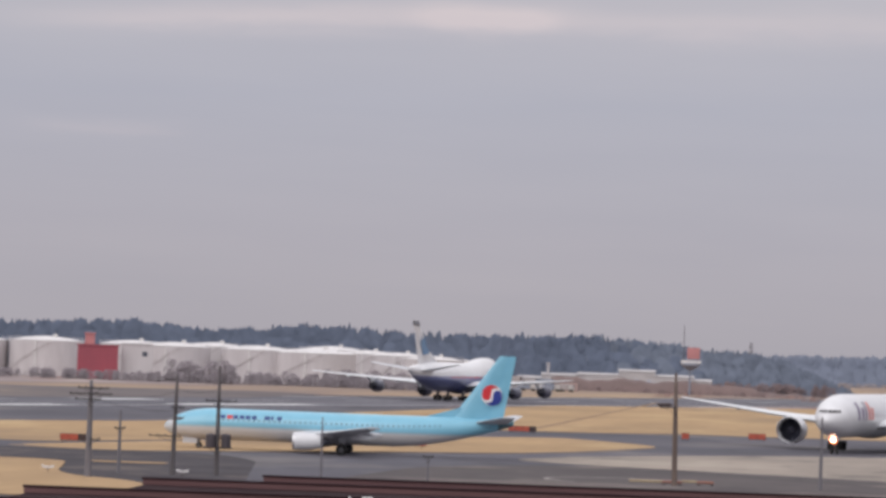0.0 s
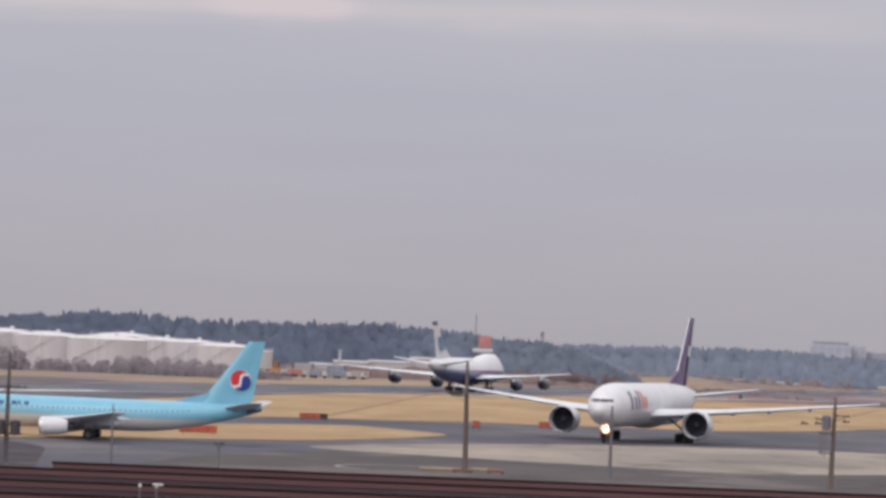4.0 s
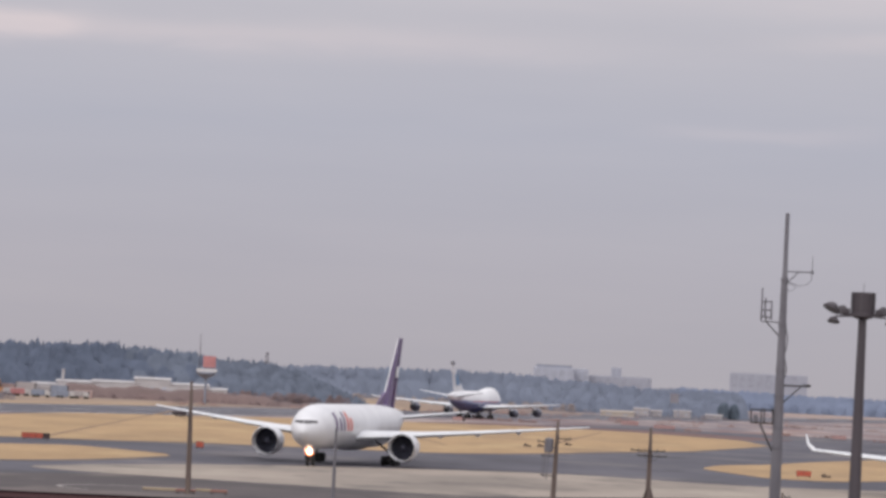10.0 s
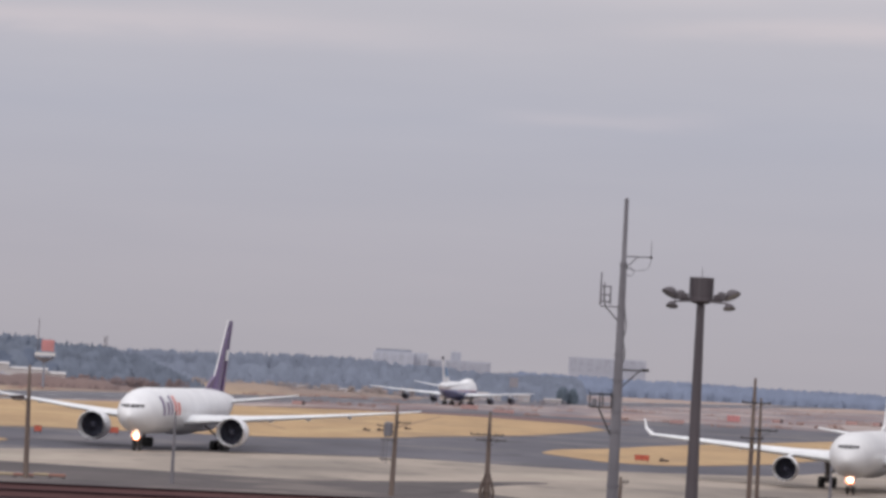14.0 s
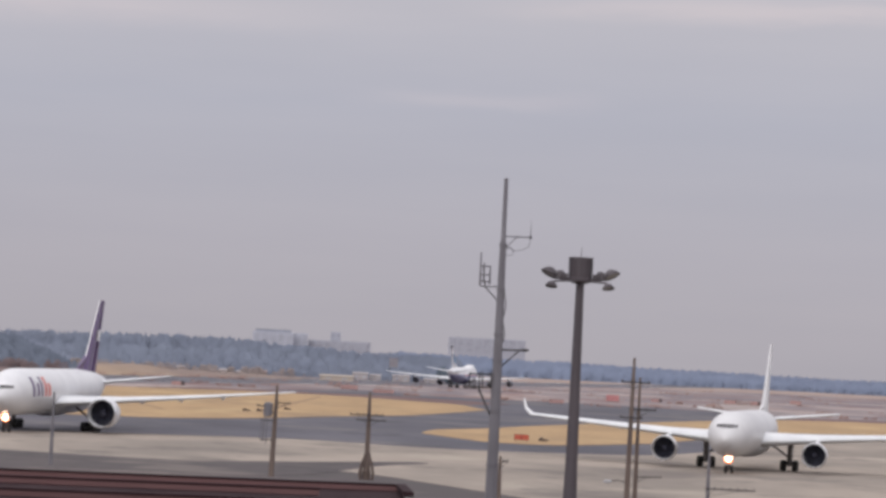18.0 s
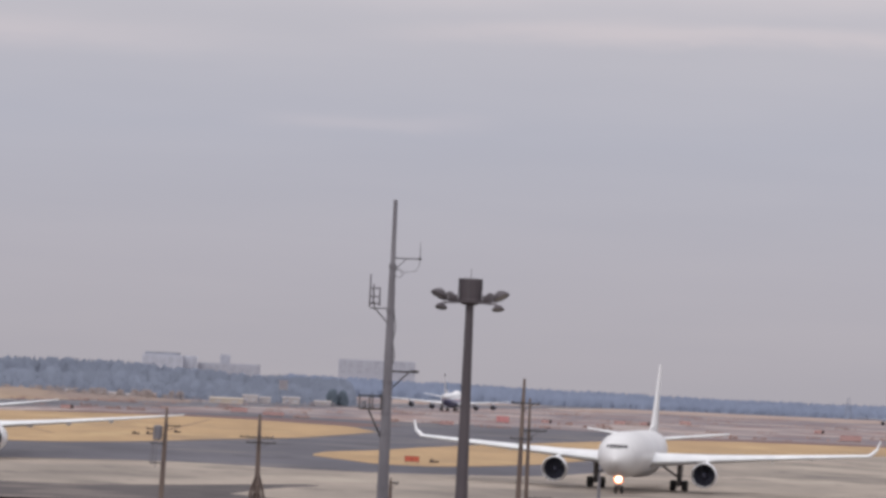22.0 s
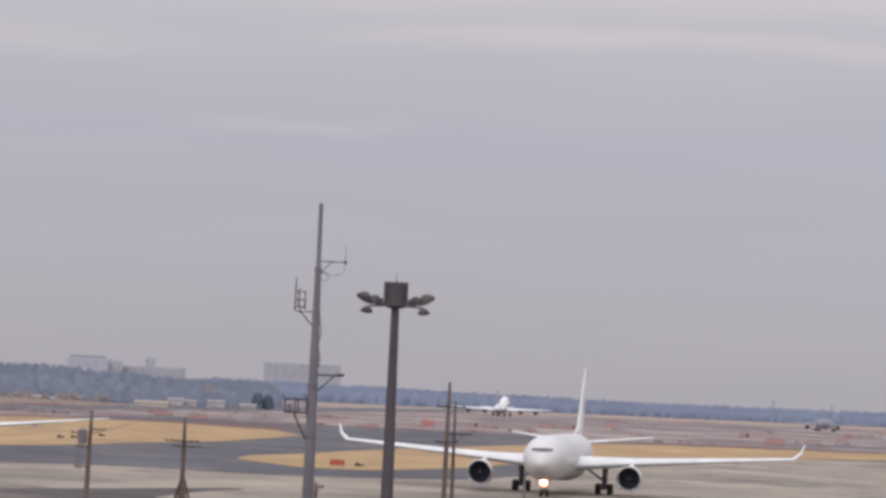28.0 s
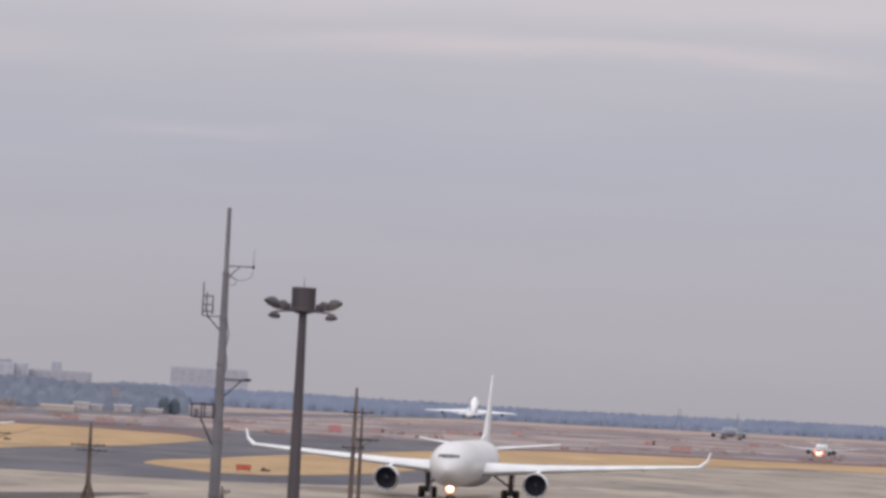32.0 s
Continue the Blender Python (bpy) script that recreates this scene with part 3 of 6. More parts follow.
GRASS = [
    [(-112, 364), (-101, 400), (-93, 470), (-86, 518), (-70, 527), (-55, 544), (-38, 552), (-18, 560), (-5, 590), (16, 667), (29, 706), (54, 845), (52, 930), (40, 965), (21, 1000), (-12, 1005), (-64, 935), (-116, 810), (-125, 625), (-128, 488), (-159, 415)],
    [(-110, 352), (-84, 460), (-68, 486), (-50, 457), (-56, 418), (-63, 397), (-72, 386), (-96, 348)],
    [(-94, 314), (-91, 311), (-88, 300), (-85, 288), (-81, 279), (-75, 274), (-70.5, 266), (-62, 240), (-210, 240), (-190, 318)],
    [(-91, 315.5), (-82.5, 317.5), (-82.3, 315.2), (-88, 313)],
    [(24, 541), (32, 500), (41, 497), (50, 515), (62, 545), (108, 712), (172, 800), (205, 850), (226, 842), (330, 900), (420, 1050), (263, 982), (238, 985), (195, 975), (168, 968), (140, 930), (104, 828), (68, 712), (51, 654), (39, 604), (28, 573)],
]
for k, g in enumerate(GRASS):
    sheet("grass_island", rounded(g, (12, 8, 3, 3, 8)[k]), 0.09, M["grass"], "dry yellow grass by the poles" if k in (2, 3) else "dry straw-coloured grass between the taxiways", "grass")
for g, lb in (([(140, 932), (168, 970), (195, 977), (238, 987), (263, 984), (420, 1052), (430, 1120), (270, 1040), (235, 1040), (196, 1035), (177, 1026), (149, 993)], "dark strip of bare red-brown earth beyond the grass"),
              ([(54, 938), (42, 967), (22, 1002), (-12, 1008), (-40, 980), (-20, 1060), (40, 1070), (72, 1000)], "strip of bare red-brown earth beyond the grass")):
    sheet("bare_strip", rounded(g, 6), 0.055, M["bare"], lb, "earth")
for g in (GRASS[0], GRASS[1]):
    mid = sum((Vector(q) for q in g), Vector((0, 0))) / len(g)
    out = rounded([tuple(Vector(q) + (Vector(q) - mid).normalized() * 2.2) for q in g], 16)
    sheet("earth_fringe", out, 0.065, M["fringe"], "narrow fringe of bare brown earth along the grass", "earth")
for (x0, y0), (x1, y1), w in (((-80, 540), (-106, 945), 1.2), ((0, 700), (14, 950), 1.2), ((-20, 640), (-52, 900), 1.0)):
    nrm = Vector((y1 - y0, x0 - x1)).normalized() * w / 2
    sheet("service_track", [(x0 - nrm.x, y0 - nrm.y), (x1 - nrm.x, y1 - nrm.y), (x1 + nrm.x, y1 + nrm.y), (x0 + nrm.x, y0 + nrm.y)], 0.12, M["track"], "narrow brown track across the dry grass", "track", depth=0.02)
sheet("grass_verge", [along(-900, -150), along(900, -120), along(900, -40), along(-900, -40)], 0.06, M["verge"], "dry straw-coloured grass beyond the runway", "grass")


sheet("grass_strip", [tuple(spot(3.9 + 0.9 * k, 2560 + 60 * math.sin(k * 1.3)).xy) for k in range(16)] + [tuple(spot(17.4 - 0.9 * k, 3225).xy) for k in range(16)], 0.0, M["pale_grass"], "pale grass strip before the far woods", "grass")


# ---------------------------------------------------------------- aircraft
def loft(bm, sections, close_ends=True):
    rows = [[bm.verts.new(p) for p in s] for s in sections]
    n = len(rows[0])
    for a, b in zip(rows[:-1], rows[1:]):
        for k in range(n):
            bm.faces.new((a[k], a[(k + 1) % n], b[(k + 1) % n], b[k]))
    if close_ends:
        bm.faces.new(rows[0])
        bm.faces.new(rows[-1])
    return bm


FOIL = [(1.0, 0.0), (0.85, 0.028), (0.65, 0.056), (0.4, 0.074), (0.2, 0.068), (0.08, 0.047), (0.02, 0.024), (0.0, 0.0),
        (0.02, -0.018), (0.08, -0.03), (0.2, -0.042), (0.4, -0.044), (0.65, -0.028), (0.85, -0.01)]


def foil(x, y, z, chord, thick, upright=False, lean=0.0):
    """An aerofoil section; x runs aft from the leading edge (so to -x in the aircraft's space)."""
    k = thick / 0.118
    if upright:
        return [Vector((x - c * chord, y + t * chord * k, z)) for c, t in FOIL]
    return [Vector((x - c * chord, y + lean * t * chord * k, z + t * chord * k)) for c, t in FOIL]


class Hull:
    """The fuselage's skin as stations (x aft, centre height, half width, half height)."""

    def __init__(self, stations):
        self.s = stations

    def at(self, x):
        s = self.s
        for a, b in zip(s[:-1], s[1:]):
            if x <= b[0]:
                t = (x - a[0]) / (b[0] - a[0])
                return [a[i] + (b[i] - a[i]) * t for i in (1, 2, 3)]
        return s[-1][1:]

    def point(self, x, ang, off=0.0):
        zc, ry, rz = self.at(x)
        return Vector((-x, (ry + off) * math.cos(ang), zc + (rz + off) * math.sin(ang)))

    def patch(self, bm, x0, x1, a0, a1, off=0.02, nx=3, na=3, slant=0.0):
        """A thin plate that lies on the skin."""
        g = []
        for i in range(nx + 1):
            row = []
            for j in range(na + 1):
                a = radians(a0 + (a1 - a0) * j / na)
                x = x0 + (x1 - x0) * i / nx + slant * j / na
                row.append(bm.verts.new(self.point(x, a, off)))
            g.append(row)
        for i in range(nx):
            for j in range(na):
                bm.faces.new((g[i][j], g[i + 1][j], g[i + 1][j + 1], g[i][j + 1]))
        return bm


def front_pane(hull, bm, y0, y1, z0, z1, reach, off=0.03, ny=4, nz=2):
    """A pane in the nose's skin between two heights and two offsets from the middle."""
    g = []
    for i in range(ny + 1):
        row = []
        for j in range(nz + 1):
            y, z = y0 + (y1 - y0) * i / ny, z0 + (z1 - z0) * j / nz
            lo, hi = 0.0, reach
            for _ in range(24):
                x = (lo + hi) / 2
                zc, ry, rz = hull.at(x)
                if (y / max(ry, 1e-3)) ** 2 + ((z - zc) / max(rz, 1e-3)) ** 2 > 1:
                    lo = x
                else:
                    hi = x
            row.append(bm.verts.new((-hi + off, y * 1.006, z + off * 0.5)))
        g.append(row)
    for i in range(ny):
        for j in range(nz):
            bm.faces.new((g[i][j], g[i + 1][j], g[i + 1][j + 1], g[i][j + 1]))
    return bm


def hull_of(length, r, zc, nose, tail, droop, rise, tip=0.35, rz=None):
    rz = rz or r
    st = []
    for k in range(15):
        u = (k / 14) ** 1.7
        w = max(0.02, (1 - (1 - u) ** 2.1) ** 0.58)
        st.append((nose * u, zc - droop * (1 - u) ** 1.6, r * w, rz * w))
    st.append((length * 0.5, zc, r, rz))
    for k in range(11):
        u = k / 10
        w = 1 - (1 - tip / r) * u ** 1.75
        st.append((length - tail + tail * u, zc + rise * u ** 1.6, r * w, rz * w))
    return Hull(st)


def wheel(parent, name, at, radius, width):
    bm = bmesh.new()
    h = width / 2
    lathe(bm, [(-h * 0.7, radius * 0.55), (-h, radius * 0.72), (-h * 0.92, radius * 0.92), (-h * 0.5, radius), (h * 0.5, radius), (h * 0.92, radius * 0.92), (h, radius * 0.72), (h * 0.7, radius * 0.55)], 20, "Y", close=True)
    w = part(name, bm, M["tyre"], parent, "black rubber aircraft tyre", at=at)
    bm = bmesh.new()
    lathe(bm, [(-h * 0.6, radius * 0.56), (-h * 0.45, radius * 0.2), (h * 0.45, radius * 0.2), (h * 0.6, radius * 0.56)], 16, "Y")
    part("rim", bm, M["rim"], w, "grey metal wheel rim")
    return w


def engine(parent, at, length, r, lip="bare_metal", cowl=None, flat=0.0):
    """A turbofan: cowl, lip, fan with blades and spinner, core and cone."""
    bm = bmesh.new()
    ri = r * 0.89
    lathe(bm, [(-0.06 * length, ri * 1.02), (-0.02 * length, r * 0.93), (-0.06 * length, r * 0.975), (-0.16 * length, r), (-0.4 * length, r * 1.0), (-0.72 * length, r * 0.9), (-0.98 * length, r * 0.72),
               (-0.97 * length, r * 0.68), (-0.6 * length, r * 0.78), (-0.3 * length, ri * 0.97), (-0.1 * length, ri)], 36, close=True)
    e = part("engine_cowl", bm, cowl or M["white"], parent, "rounded turbofan cowl", at=at)
    bm = bmesh.new()
    lathe(bm, [(-0.062 * length, r * 0.99), (-0.012 * length, r * 0.955), (0.0, r * 0.92), (-0.012 * length, r * 0.885), (-0.06 * length, ri * 0.99), (-0.07 * length, r * 0.93)], 36, close=True)
    part("inlet_lip", bm, M[lip], e, "polished metal inlet lip")
    bm = bmesh.new()
    lathe(bm, [(-0.31 * length, ri * 0.965), (-0.32 * length, 0.05)], 30)
    part("fan_disc", bm, M["fan_black"], e, "dark fan duct")
    bm = bmesh.new()
    q = []
    for rr, tw in ((ri * 0.25, 0.0), (ri * 0.95, 0.12)):
        for dx, da in ((0.0, 0.0), (-0.05 * length, 0.16), (-0.05 * length - 0.03, 0.17), (-0.03, 0.01)):
            q.append(Vector((-0.245 * length + dx, rr * math.cos(tw + da), rr * math.sin(tw + da))))
    loft(bm, [q[:4], q[4:]])
    blade = mesh_of("fan_blade", bm, M["fan_blade"], smooth=False)
    for k in range(22):
        o = new("fan_blade", blade)
        o.parent = e
        o.matrix_local = pose(0, 0, 0, 360 * k / 22, 0, 0)
    bm = bmesh.new()
    lathe(bm, [(-0.17 * length, 0.01), (-0.19 * length, ri * 0.13), (-0.25 * length, ri * 0.27), (-0.28 * length, ri * 0.28)], 18)
    part("spinner", bm, M["fan_blade"], e, "dark pointed spinner")
    bm = bmesh.new()
    lathe(bm, [(-0.7 * length, r * 0.62), (-0.98 * length, r * 0.52), (-1.16 * length, r * 0.4), (-1.14 * length, r * 0.36), (-0.7 * length, r * 0.36)], 26, close=True)
    part("core_nozzle", bm, M["dark_metal"], e, "dark metal core nozzle")
    bm = bmesh.new()
    lathe(bm, [(-1.05 * length, r * 0.28), (-1.2 * length, r * 0.22), (-1.36 * length, 0.02)], 18)
    part("exhaust_cone", bm, M["dark_metal"], e, "dark exhaust cone")
    return e


def airliner(name, label, spec):
    """An airliner whose nose foot is the origin; it points to +x."""
    ob = tagged(new(name), label, "airplane")
    L, r, zc = spec["length"], spec["r"], spec["zc"]
    hull = hull_of(L, r, zc, spec["nose"], spec["tail"], spec["droop"], spec["rise"], spec.get("tip", 0.35), spec.get("rz"))
    if "hump" in spec:
        h0, h1, hz = spec["hump"]
    bm = bmesh.new()
    n = 40
    secs = []
    xs = sorted({round(s[0], 3) for s in hull.s} | {round(spec["nose"] + (L - spec["nose"] - spec["tail"]) * k / 12, 3) for k in range(13)})
    for x in xs:
        ring = []
        for k in range(n):
            p = hull.point(x, 2 * math.pi * k / n)
            if "hump" in spec and p.z > zc:
                f = min(1, max(0, (x - 1.5) / 6.0)) * min(1, max(0, (h1 - x) / (h1 - h0)))
                f = f * f * (3 - 2 * f)
                c = max(0.0, 1 - abs(p.y) / (r * 0.98))
                p.z += hz * f * min(1.0, c * 1.6)
            ring.append(p)
        secs.append(ring)
    loft(bm, secs)
    part("fuselage", bm, spec["skin"], ob, spec.get("skin_label", ""))
    # belly fairing
    fx0, fx1 = spec["belly"]
    bm = bmesh.new()
    sec = []
    for k in range(9):
        u = k / 8
        w = math.sin(math.pi * min(0.97, max(0.03, u))) ** 0.45
        x = fx0 + (fx1 - fx0) * u
        sec.append([Vector((-x, r * 1.06 * w * math.cos(2 * math.pi * j / 24), zc - r * 0.55 + r * spec.get("belly_deep", 0.56) * w * math.sin(2 * math.pi * j / 24))) for j in range(24)])
    loft(bm, sec)
    part("belly_fairing", bm, spec.get("belly_mat", M["wing_grey"]), ob, "smooth belly fairing")
    # cockpit panes
    if "cockpit" in spec:
        cz0, cz1, cy = spec["cockpit"]
        for side in (1, -1):
            for k in range(3):
                bm = bmesh.new()
                g0 = spec.get("brow", 0.02)
                gw = (1.0 - g0) / 3
                front_pane(hull, bm, side * cy * (g0 + gw * k), side * cy * (g0 + gw * k + gw * 0.93), cz0 + 0.04 * k, cz1 - 0.03 * k, spec["nose"])
                part("cockpit_window", bm, M["cockpit_glass"], ob, "dark cockpit window pane")
    # wings
    for side in (1, -1):
        bm = bmesh.new()
        loft(bm, [foil(-x, side * y, z, c, t) for y, x, z, c, t in spec["wing"]])
        w = part("wing", bm, spec["wing_mat"], ob, "long swept wing")
        y, x, z, c, t = spec["wing"][-1]
        if spec.get("winglet"):
            dx, dy, dz, ct = spec["winglet"]
            bm = bmesh.new()
            loft(bm, [foil(-x - 0.1, side * (y - 0.02), z, c * 0.95, t, lean=-side), foil(-x - dx * 0.45, side * (y + dy * 0.7), z + dz * 0.4, (c + ct) / 2, t, lean=-side), foil(-x - dx, side * (y + dy), z + dz, ct, t, lean=-side)])
            part("winglet", bm, spec.get("winglet_mat", M["white"]), w, "upturned white winglet")
        # flap track fairings
        for fy in spec["fairings"]:
            for (ya, xa, za, ca_, _), (yb, xb, zb, cb, _) in zip(spec["wing"][:-1], spec["wing"][1:]):
                if ya <= fy <= yb:
                    u = (fy - ya) / (yb - ya)
                    x, z, c = xa + (xb - xa) * u, za + (zb - za) * u, ca_ + (cb - ca_) * u
            bm = bmesh.new()
            ln = 1.2 + c * 0.45
            lathe(bm, [(0, 0.02), (-ln * 0.15, 0.18), (-ln * 0.5, 0.24), (-ln * 0.85, 0.14), (-ln, 0.02)], 10, at=(-x - c * 0.62, side * fy, z - 0.28))
            part("flap_fairing", bm, spec["wing_mat"], w, "flap track fairing")
        # stabilisers
        bm = bmesh.new()
        loft(bm, [foil(-x, side * y, z, c, t) for y, x, z, c, t in spec["stab"]])
        part("stabiliser", bm, spec["stab_mat"], ob, "tailplane half")
        # engines with pylons
        for ex, ey, ez, el, er in spec["engines"]:
            e = engine(ob, (-ex, side * ey, ez), el, er, spec.get("lip", "bare_metal"), spec.get("cowl"))
            for (ya, xa, za, ca_, _), (yb, xb, zb, cb, _) in zip(spec["wing"][:-1], spec["wing"][1:]):
                if ya <= ey <= yb:
                    u = (ey - ya) / (yb - ya)
                    wx, wz = xa + (xb - xa) * u, za + (zb - za) * u
            bm = bmesh.new()
            top = wz - ez
            prof = [(-el * 0.3, er * 0.9), (-(wx - ex) + 0.2, top - 0.05), (-(wx - ex) - 2.2, top - 0.1), (-el * 1.3, er * 0.5), (-el * 0.8, er * 0.75)]
            secp = [[Vector((px, dy, pz)) for px, pz in prof] for dy in (-0.22, 0.22)]
            loft(bm, secp)
            part("pylon", bm, spec["wing_mat"], e, "engine pylon")
    # fin and rudder
    bm = bmesh.new()
    loft(bm, [foil(-x, 0, z, c * 0.72, t / 0.72, upright=True) for x, z, c, t in spec["fin"]])
    part("fin", bm, spec["fin_mat"], ob, spec.get("fin_label", "tall swept tail fin"))
    bm = bmesh.new()
    loft(bm, [[Vector((-x - c * 0.70, s * t * c * 0.36, z)) for s in (1, -1)] + [Vector((-x - c, 0, z))] for x, z, c, t in spec["fin"]])
    part("rudder", bm, spec["fin_mat"], ob, spec.get("fin_label", "tall swept tail fin"))
    if "dorsal" in spec:
        x0, x1, z1 = spec["dorsal"]
        bm = bmesh.new()
        zb = hull.at(x0)[0] + hull.at(x0)[2] - 0.1
        secd = [[Vector((-x0, s * 0.05, zb)), Vector((-x1, s * 0.25, z1)), Vector((-x1, s * 0.25, zb - 0.3))] for s in (-1, 1)]
        loft(bm, secd)
        part("dorsal_fin", bm, spec["fin_mat"], ob)
    # landing gear
    ngx, nw, nr = spec["nose_gear"]
    bm = bmesh.new()
    rod(bm, (-ngx, 0, nr), (-ngx + 0.1, 0, zc - r * 0.7), 0.13, 0.16)
    rod(bm, (-ngx, -nw - 0.1, nr), (-ngx, nw + 0.1, nr), 0.09)
    rod(bm, (-ngx, 0, nr + 0.9), (-ngx - 1.6, 0, zc - r * 0.75), 0.07)
    g = part("nose_gear", bm, M["strut"], ob, "grey nose landing gear strut")
    for s in (1, -1):
        wheel(g, "nose_wheel", (-ngx, s * nw, nr), nr, nr * 0.62)
    for s in (1, -1):
        bm = bmesh.new()
        box(bm, (1.6, 0.06, 0.9), (-ngx + 0.9, s * 0.55, zc - r * 0.98), 0.02)
        part("gear_door", bm, spec["door_mat"], g, "open nose gear door")
    for k, (mx, my, mr, pairs, mw, top) in enumerate(spec["main_gear"]):
        for s in ((1, -1) if my else (1,)):
            bm = bmesh.new()
            rod(bm, (-mx, s * my, mr), (-mx, s * my * 1.02, top), 0.12 * r, 0.14 * r)
            rod(bm, (-mx, s * my, mr + 1.0), (-mx, s * my * 0.45, top + 0.1), 0.05 * r)
            span = 0.74 * mr * 2 * (pairs - 1) / 1.35
            if pairs > 1:
                rod(bm, (-mx + span, s * my, mr), (-mx - span, s * my, mr), 0.14)
            g = part("main_gear", bm, M["strut"], ob, "grey main landing gear strut")
            for p in range(pairs):
                px = -mx + (span - 2 * span * p / (pairs - 1) if pairs > 1 else 0)
                for q in (1, -1):
                    wheel(g, "main_wheel", (px, s * my + q * mw, mr), mr, mr * 0.92)
            bm = bmesh.new()
            box(bm, (0.55 * mr * 2.4, 0.14, (top - mr) * 0.42), (-mx, s * (my + 0.3), top - (top - mr) * 0.3), 0.02)
            part("gear_door", bm, spec["door_mat"], g, "main gear leg door")
    # taxi light on the nose gear
    if spec.get("light"):
        lz, lr = spec["light"]
        # lamp radius is enlarged to stand in for the light's bloom
        bm = bmesh.new()
        lathe(bm, [(0.02, 0.02), (0.0, lr * 0.8), (-0.1, lr), (-0.45, lr * 0.55), (-0.5, 0.02)], 20, at=(-ngx + 0.75, 0, lz))
        lh = part("taxi_light", bm, M["strut"], ob, "round nose gear taxi light")
        # added outer ring glows as the lamp's halo; only the lens is lamp
        bm = bmesh.new()
        lathe(bm, [(0.10, 0.01), (0.08, lr * 0.5), (0.03, lr * 0.98), (0.0, lr * 1.0)], 20, at=(-ngx + 0.75, 0, lz))
        part("lamp_rim", bm, M["orange_halo_glow" if spec.get("orange") else "lamp_glow_warm"], lh, "glowing orange ring in place of the lamp's halo")
        bm = bmesh.new()
        lathe(bm, [(0.16, 0.01), (0.14, lr * 0.38), (0.09, lr * 0.62), (0.05, lr * 0.62)], 20, at=(-ngx + 0.75, 0, lz))
        part("lamp_lens", bm, M["orange_glow" if spec.get("orange") else "lamp_glow"], lh, "lit lamp lens")
    return ob, hull


def place(x, y, heading, z=0.0, pitch=0.0):
    """Pose of a thing that points to +x: the compass heading is clockwise from +y."""
    return pose(x, y, z, 0, -pitch, 90 - heading)


def scaled_wing(span, root_x, root_c, kink, tip_x, tip_c, z0, dihedral, r, flex=0.0):
    ky, kx, kc = kink
    rows = [(0.3, root_x, z0, root_c, 0.14), (ky, kx, 0, kc, 0.115)]
    for u in (0.25, 0.5, 0.75, 1.0):
        rows.append((ky + (span - ky) * u, kx + (tip_x - kx) * u, 0, kc + (tip_c - kc) * u, 0.105))
    return [(y, x, z0 + (y - 0.3) * math.tan(radians(dihedral)) + flex * (y / span) ** 2, c, t) for y, x, _, c, t in rows]


# white twin-jet, holding
A330 = dict(length=60.0, r=2.82, zc=4.75, nose=8.5, tail=21, droop=0.55, rise=1.55, belly=(18, 37), cockpit=(5.58, 6.04, 1.3),
            wing=[(y, x, z + 0.016 * c, c, t * 1.35) for y, x, z, c, t in scaled_wing(29.3, 19.0, 10.6, (9.4, 25.0, 7.2), 36.6, 2.7, 3.5, 3.85, 2.82, flex=0.0)], winglet=(2.2, 1.3, 2.0, 0.9), fairings=(6.5, 12, 17, 22),
            stab=[(0.3, 51.0, 6.2, 5.6, 0.1), (9.7, 57.6, 7.3, 2.2, 0.09)], fin=[(48.0, 7.0, 8.6, 0.1), (57.4, 16.4, 3.1, 0.09)], dorsal=(44.5, 50, 8.3),
            engines=[(18.0, 9.37, 2.45, 4.6, 1.6)], nose_gear=(6.67, 0.36, 0.52), main_gear=[(31.0, 5.34, 0.72, 2, 0.76, 3.6)], light=(1.85, 0.6), orange=True,
            skin=M["plain_white"], wing_mat=M["wing_white"], stab_mat=M["wing_white"], fin_mat=M["plain_white"], door_mat=M["plain_white"], cowl=M["plain_white"], skin_label="plain white fuselage")
B777 = dict(length=63.7, r=3.1, zc=5.35, nose=9.5, tail=20, droop=0.7, rise=1.6, belly=(20, 38), cockpit=(5.76, 6.24, 1.6), brow=0.04,
            wing=scaled_wing(32.2, 19.5, 12.8, (10.5, 27.0, 7.6), 41.0, 1.6, 3.7, 4.5, 3.1, flex=0.55), fairings=(6.5, 12, 17, 22.5),
            stab=[(0.3, 53.0, 6.4, 6.6, 0.1), (10.7, 59.6, 7.9, 2.4, 0.09)], fin=[(48.5, 7.8, 9.6, 0.1), (58.6, 18.5, 3.4, 0.09)], dorsal=(45, 51, 10.4),
            engines=[(18.6, 9.7, 2.88, 5.6, 2.02)], nose_gear=(5.9, 0.4, 0.55), main_gear=[(31.8, 5.5, 0.68, 3, 0.72, 3.8)], light=(2.0, 0.58), orange=True,
            skin=M["white"], wing_mat=M["wing_white"], stab_mat=M["wing_white"], fin_mat=M["purple"], door_mat=M["white"], cowl=M["white"], skin_label="white freighter fuselage", fin_label="purple tail fin")
blue_skin = livery("sky_blue_over_silver_livery", [(1.5, (0.55, 0.54, 0.55)), (2.42, (0.60, 0.59, 0.59)), (2.62, (0.34, 0.49, 0.57)), (12, (0.215, 0.50, 0.65))])
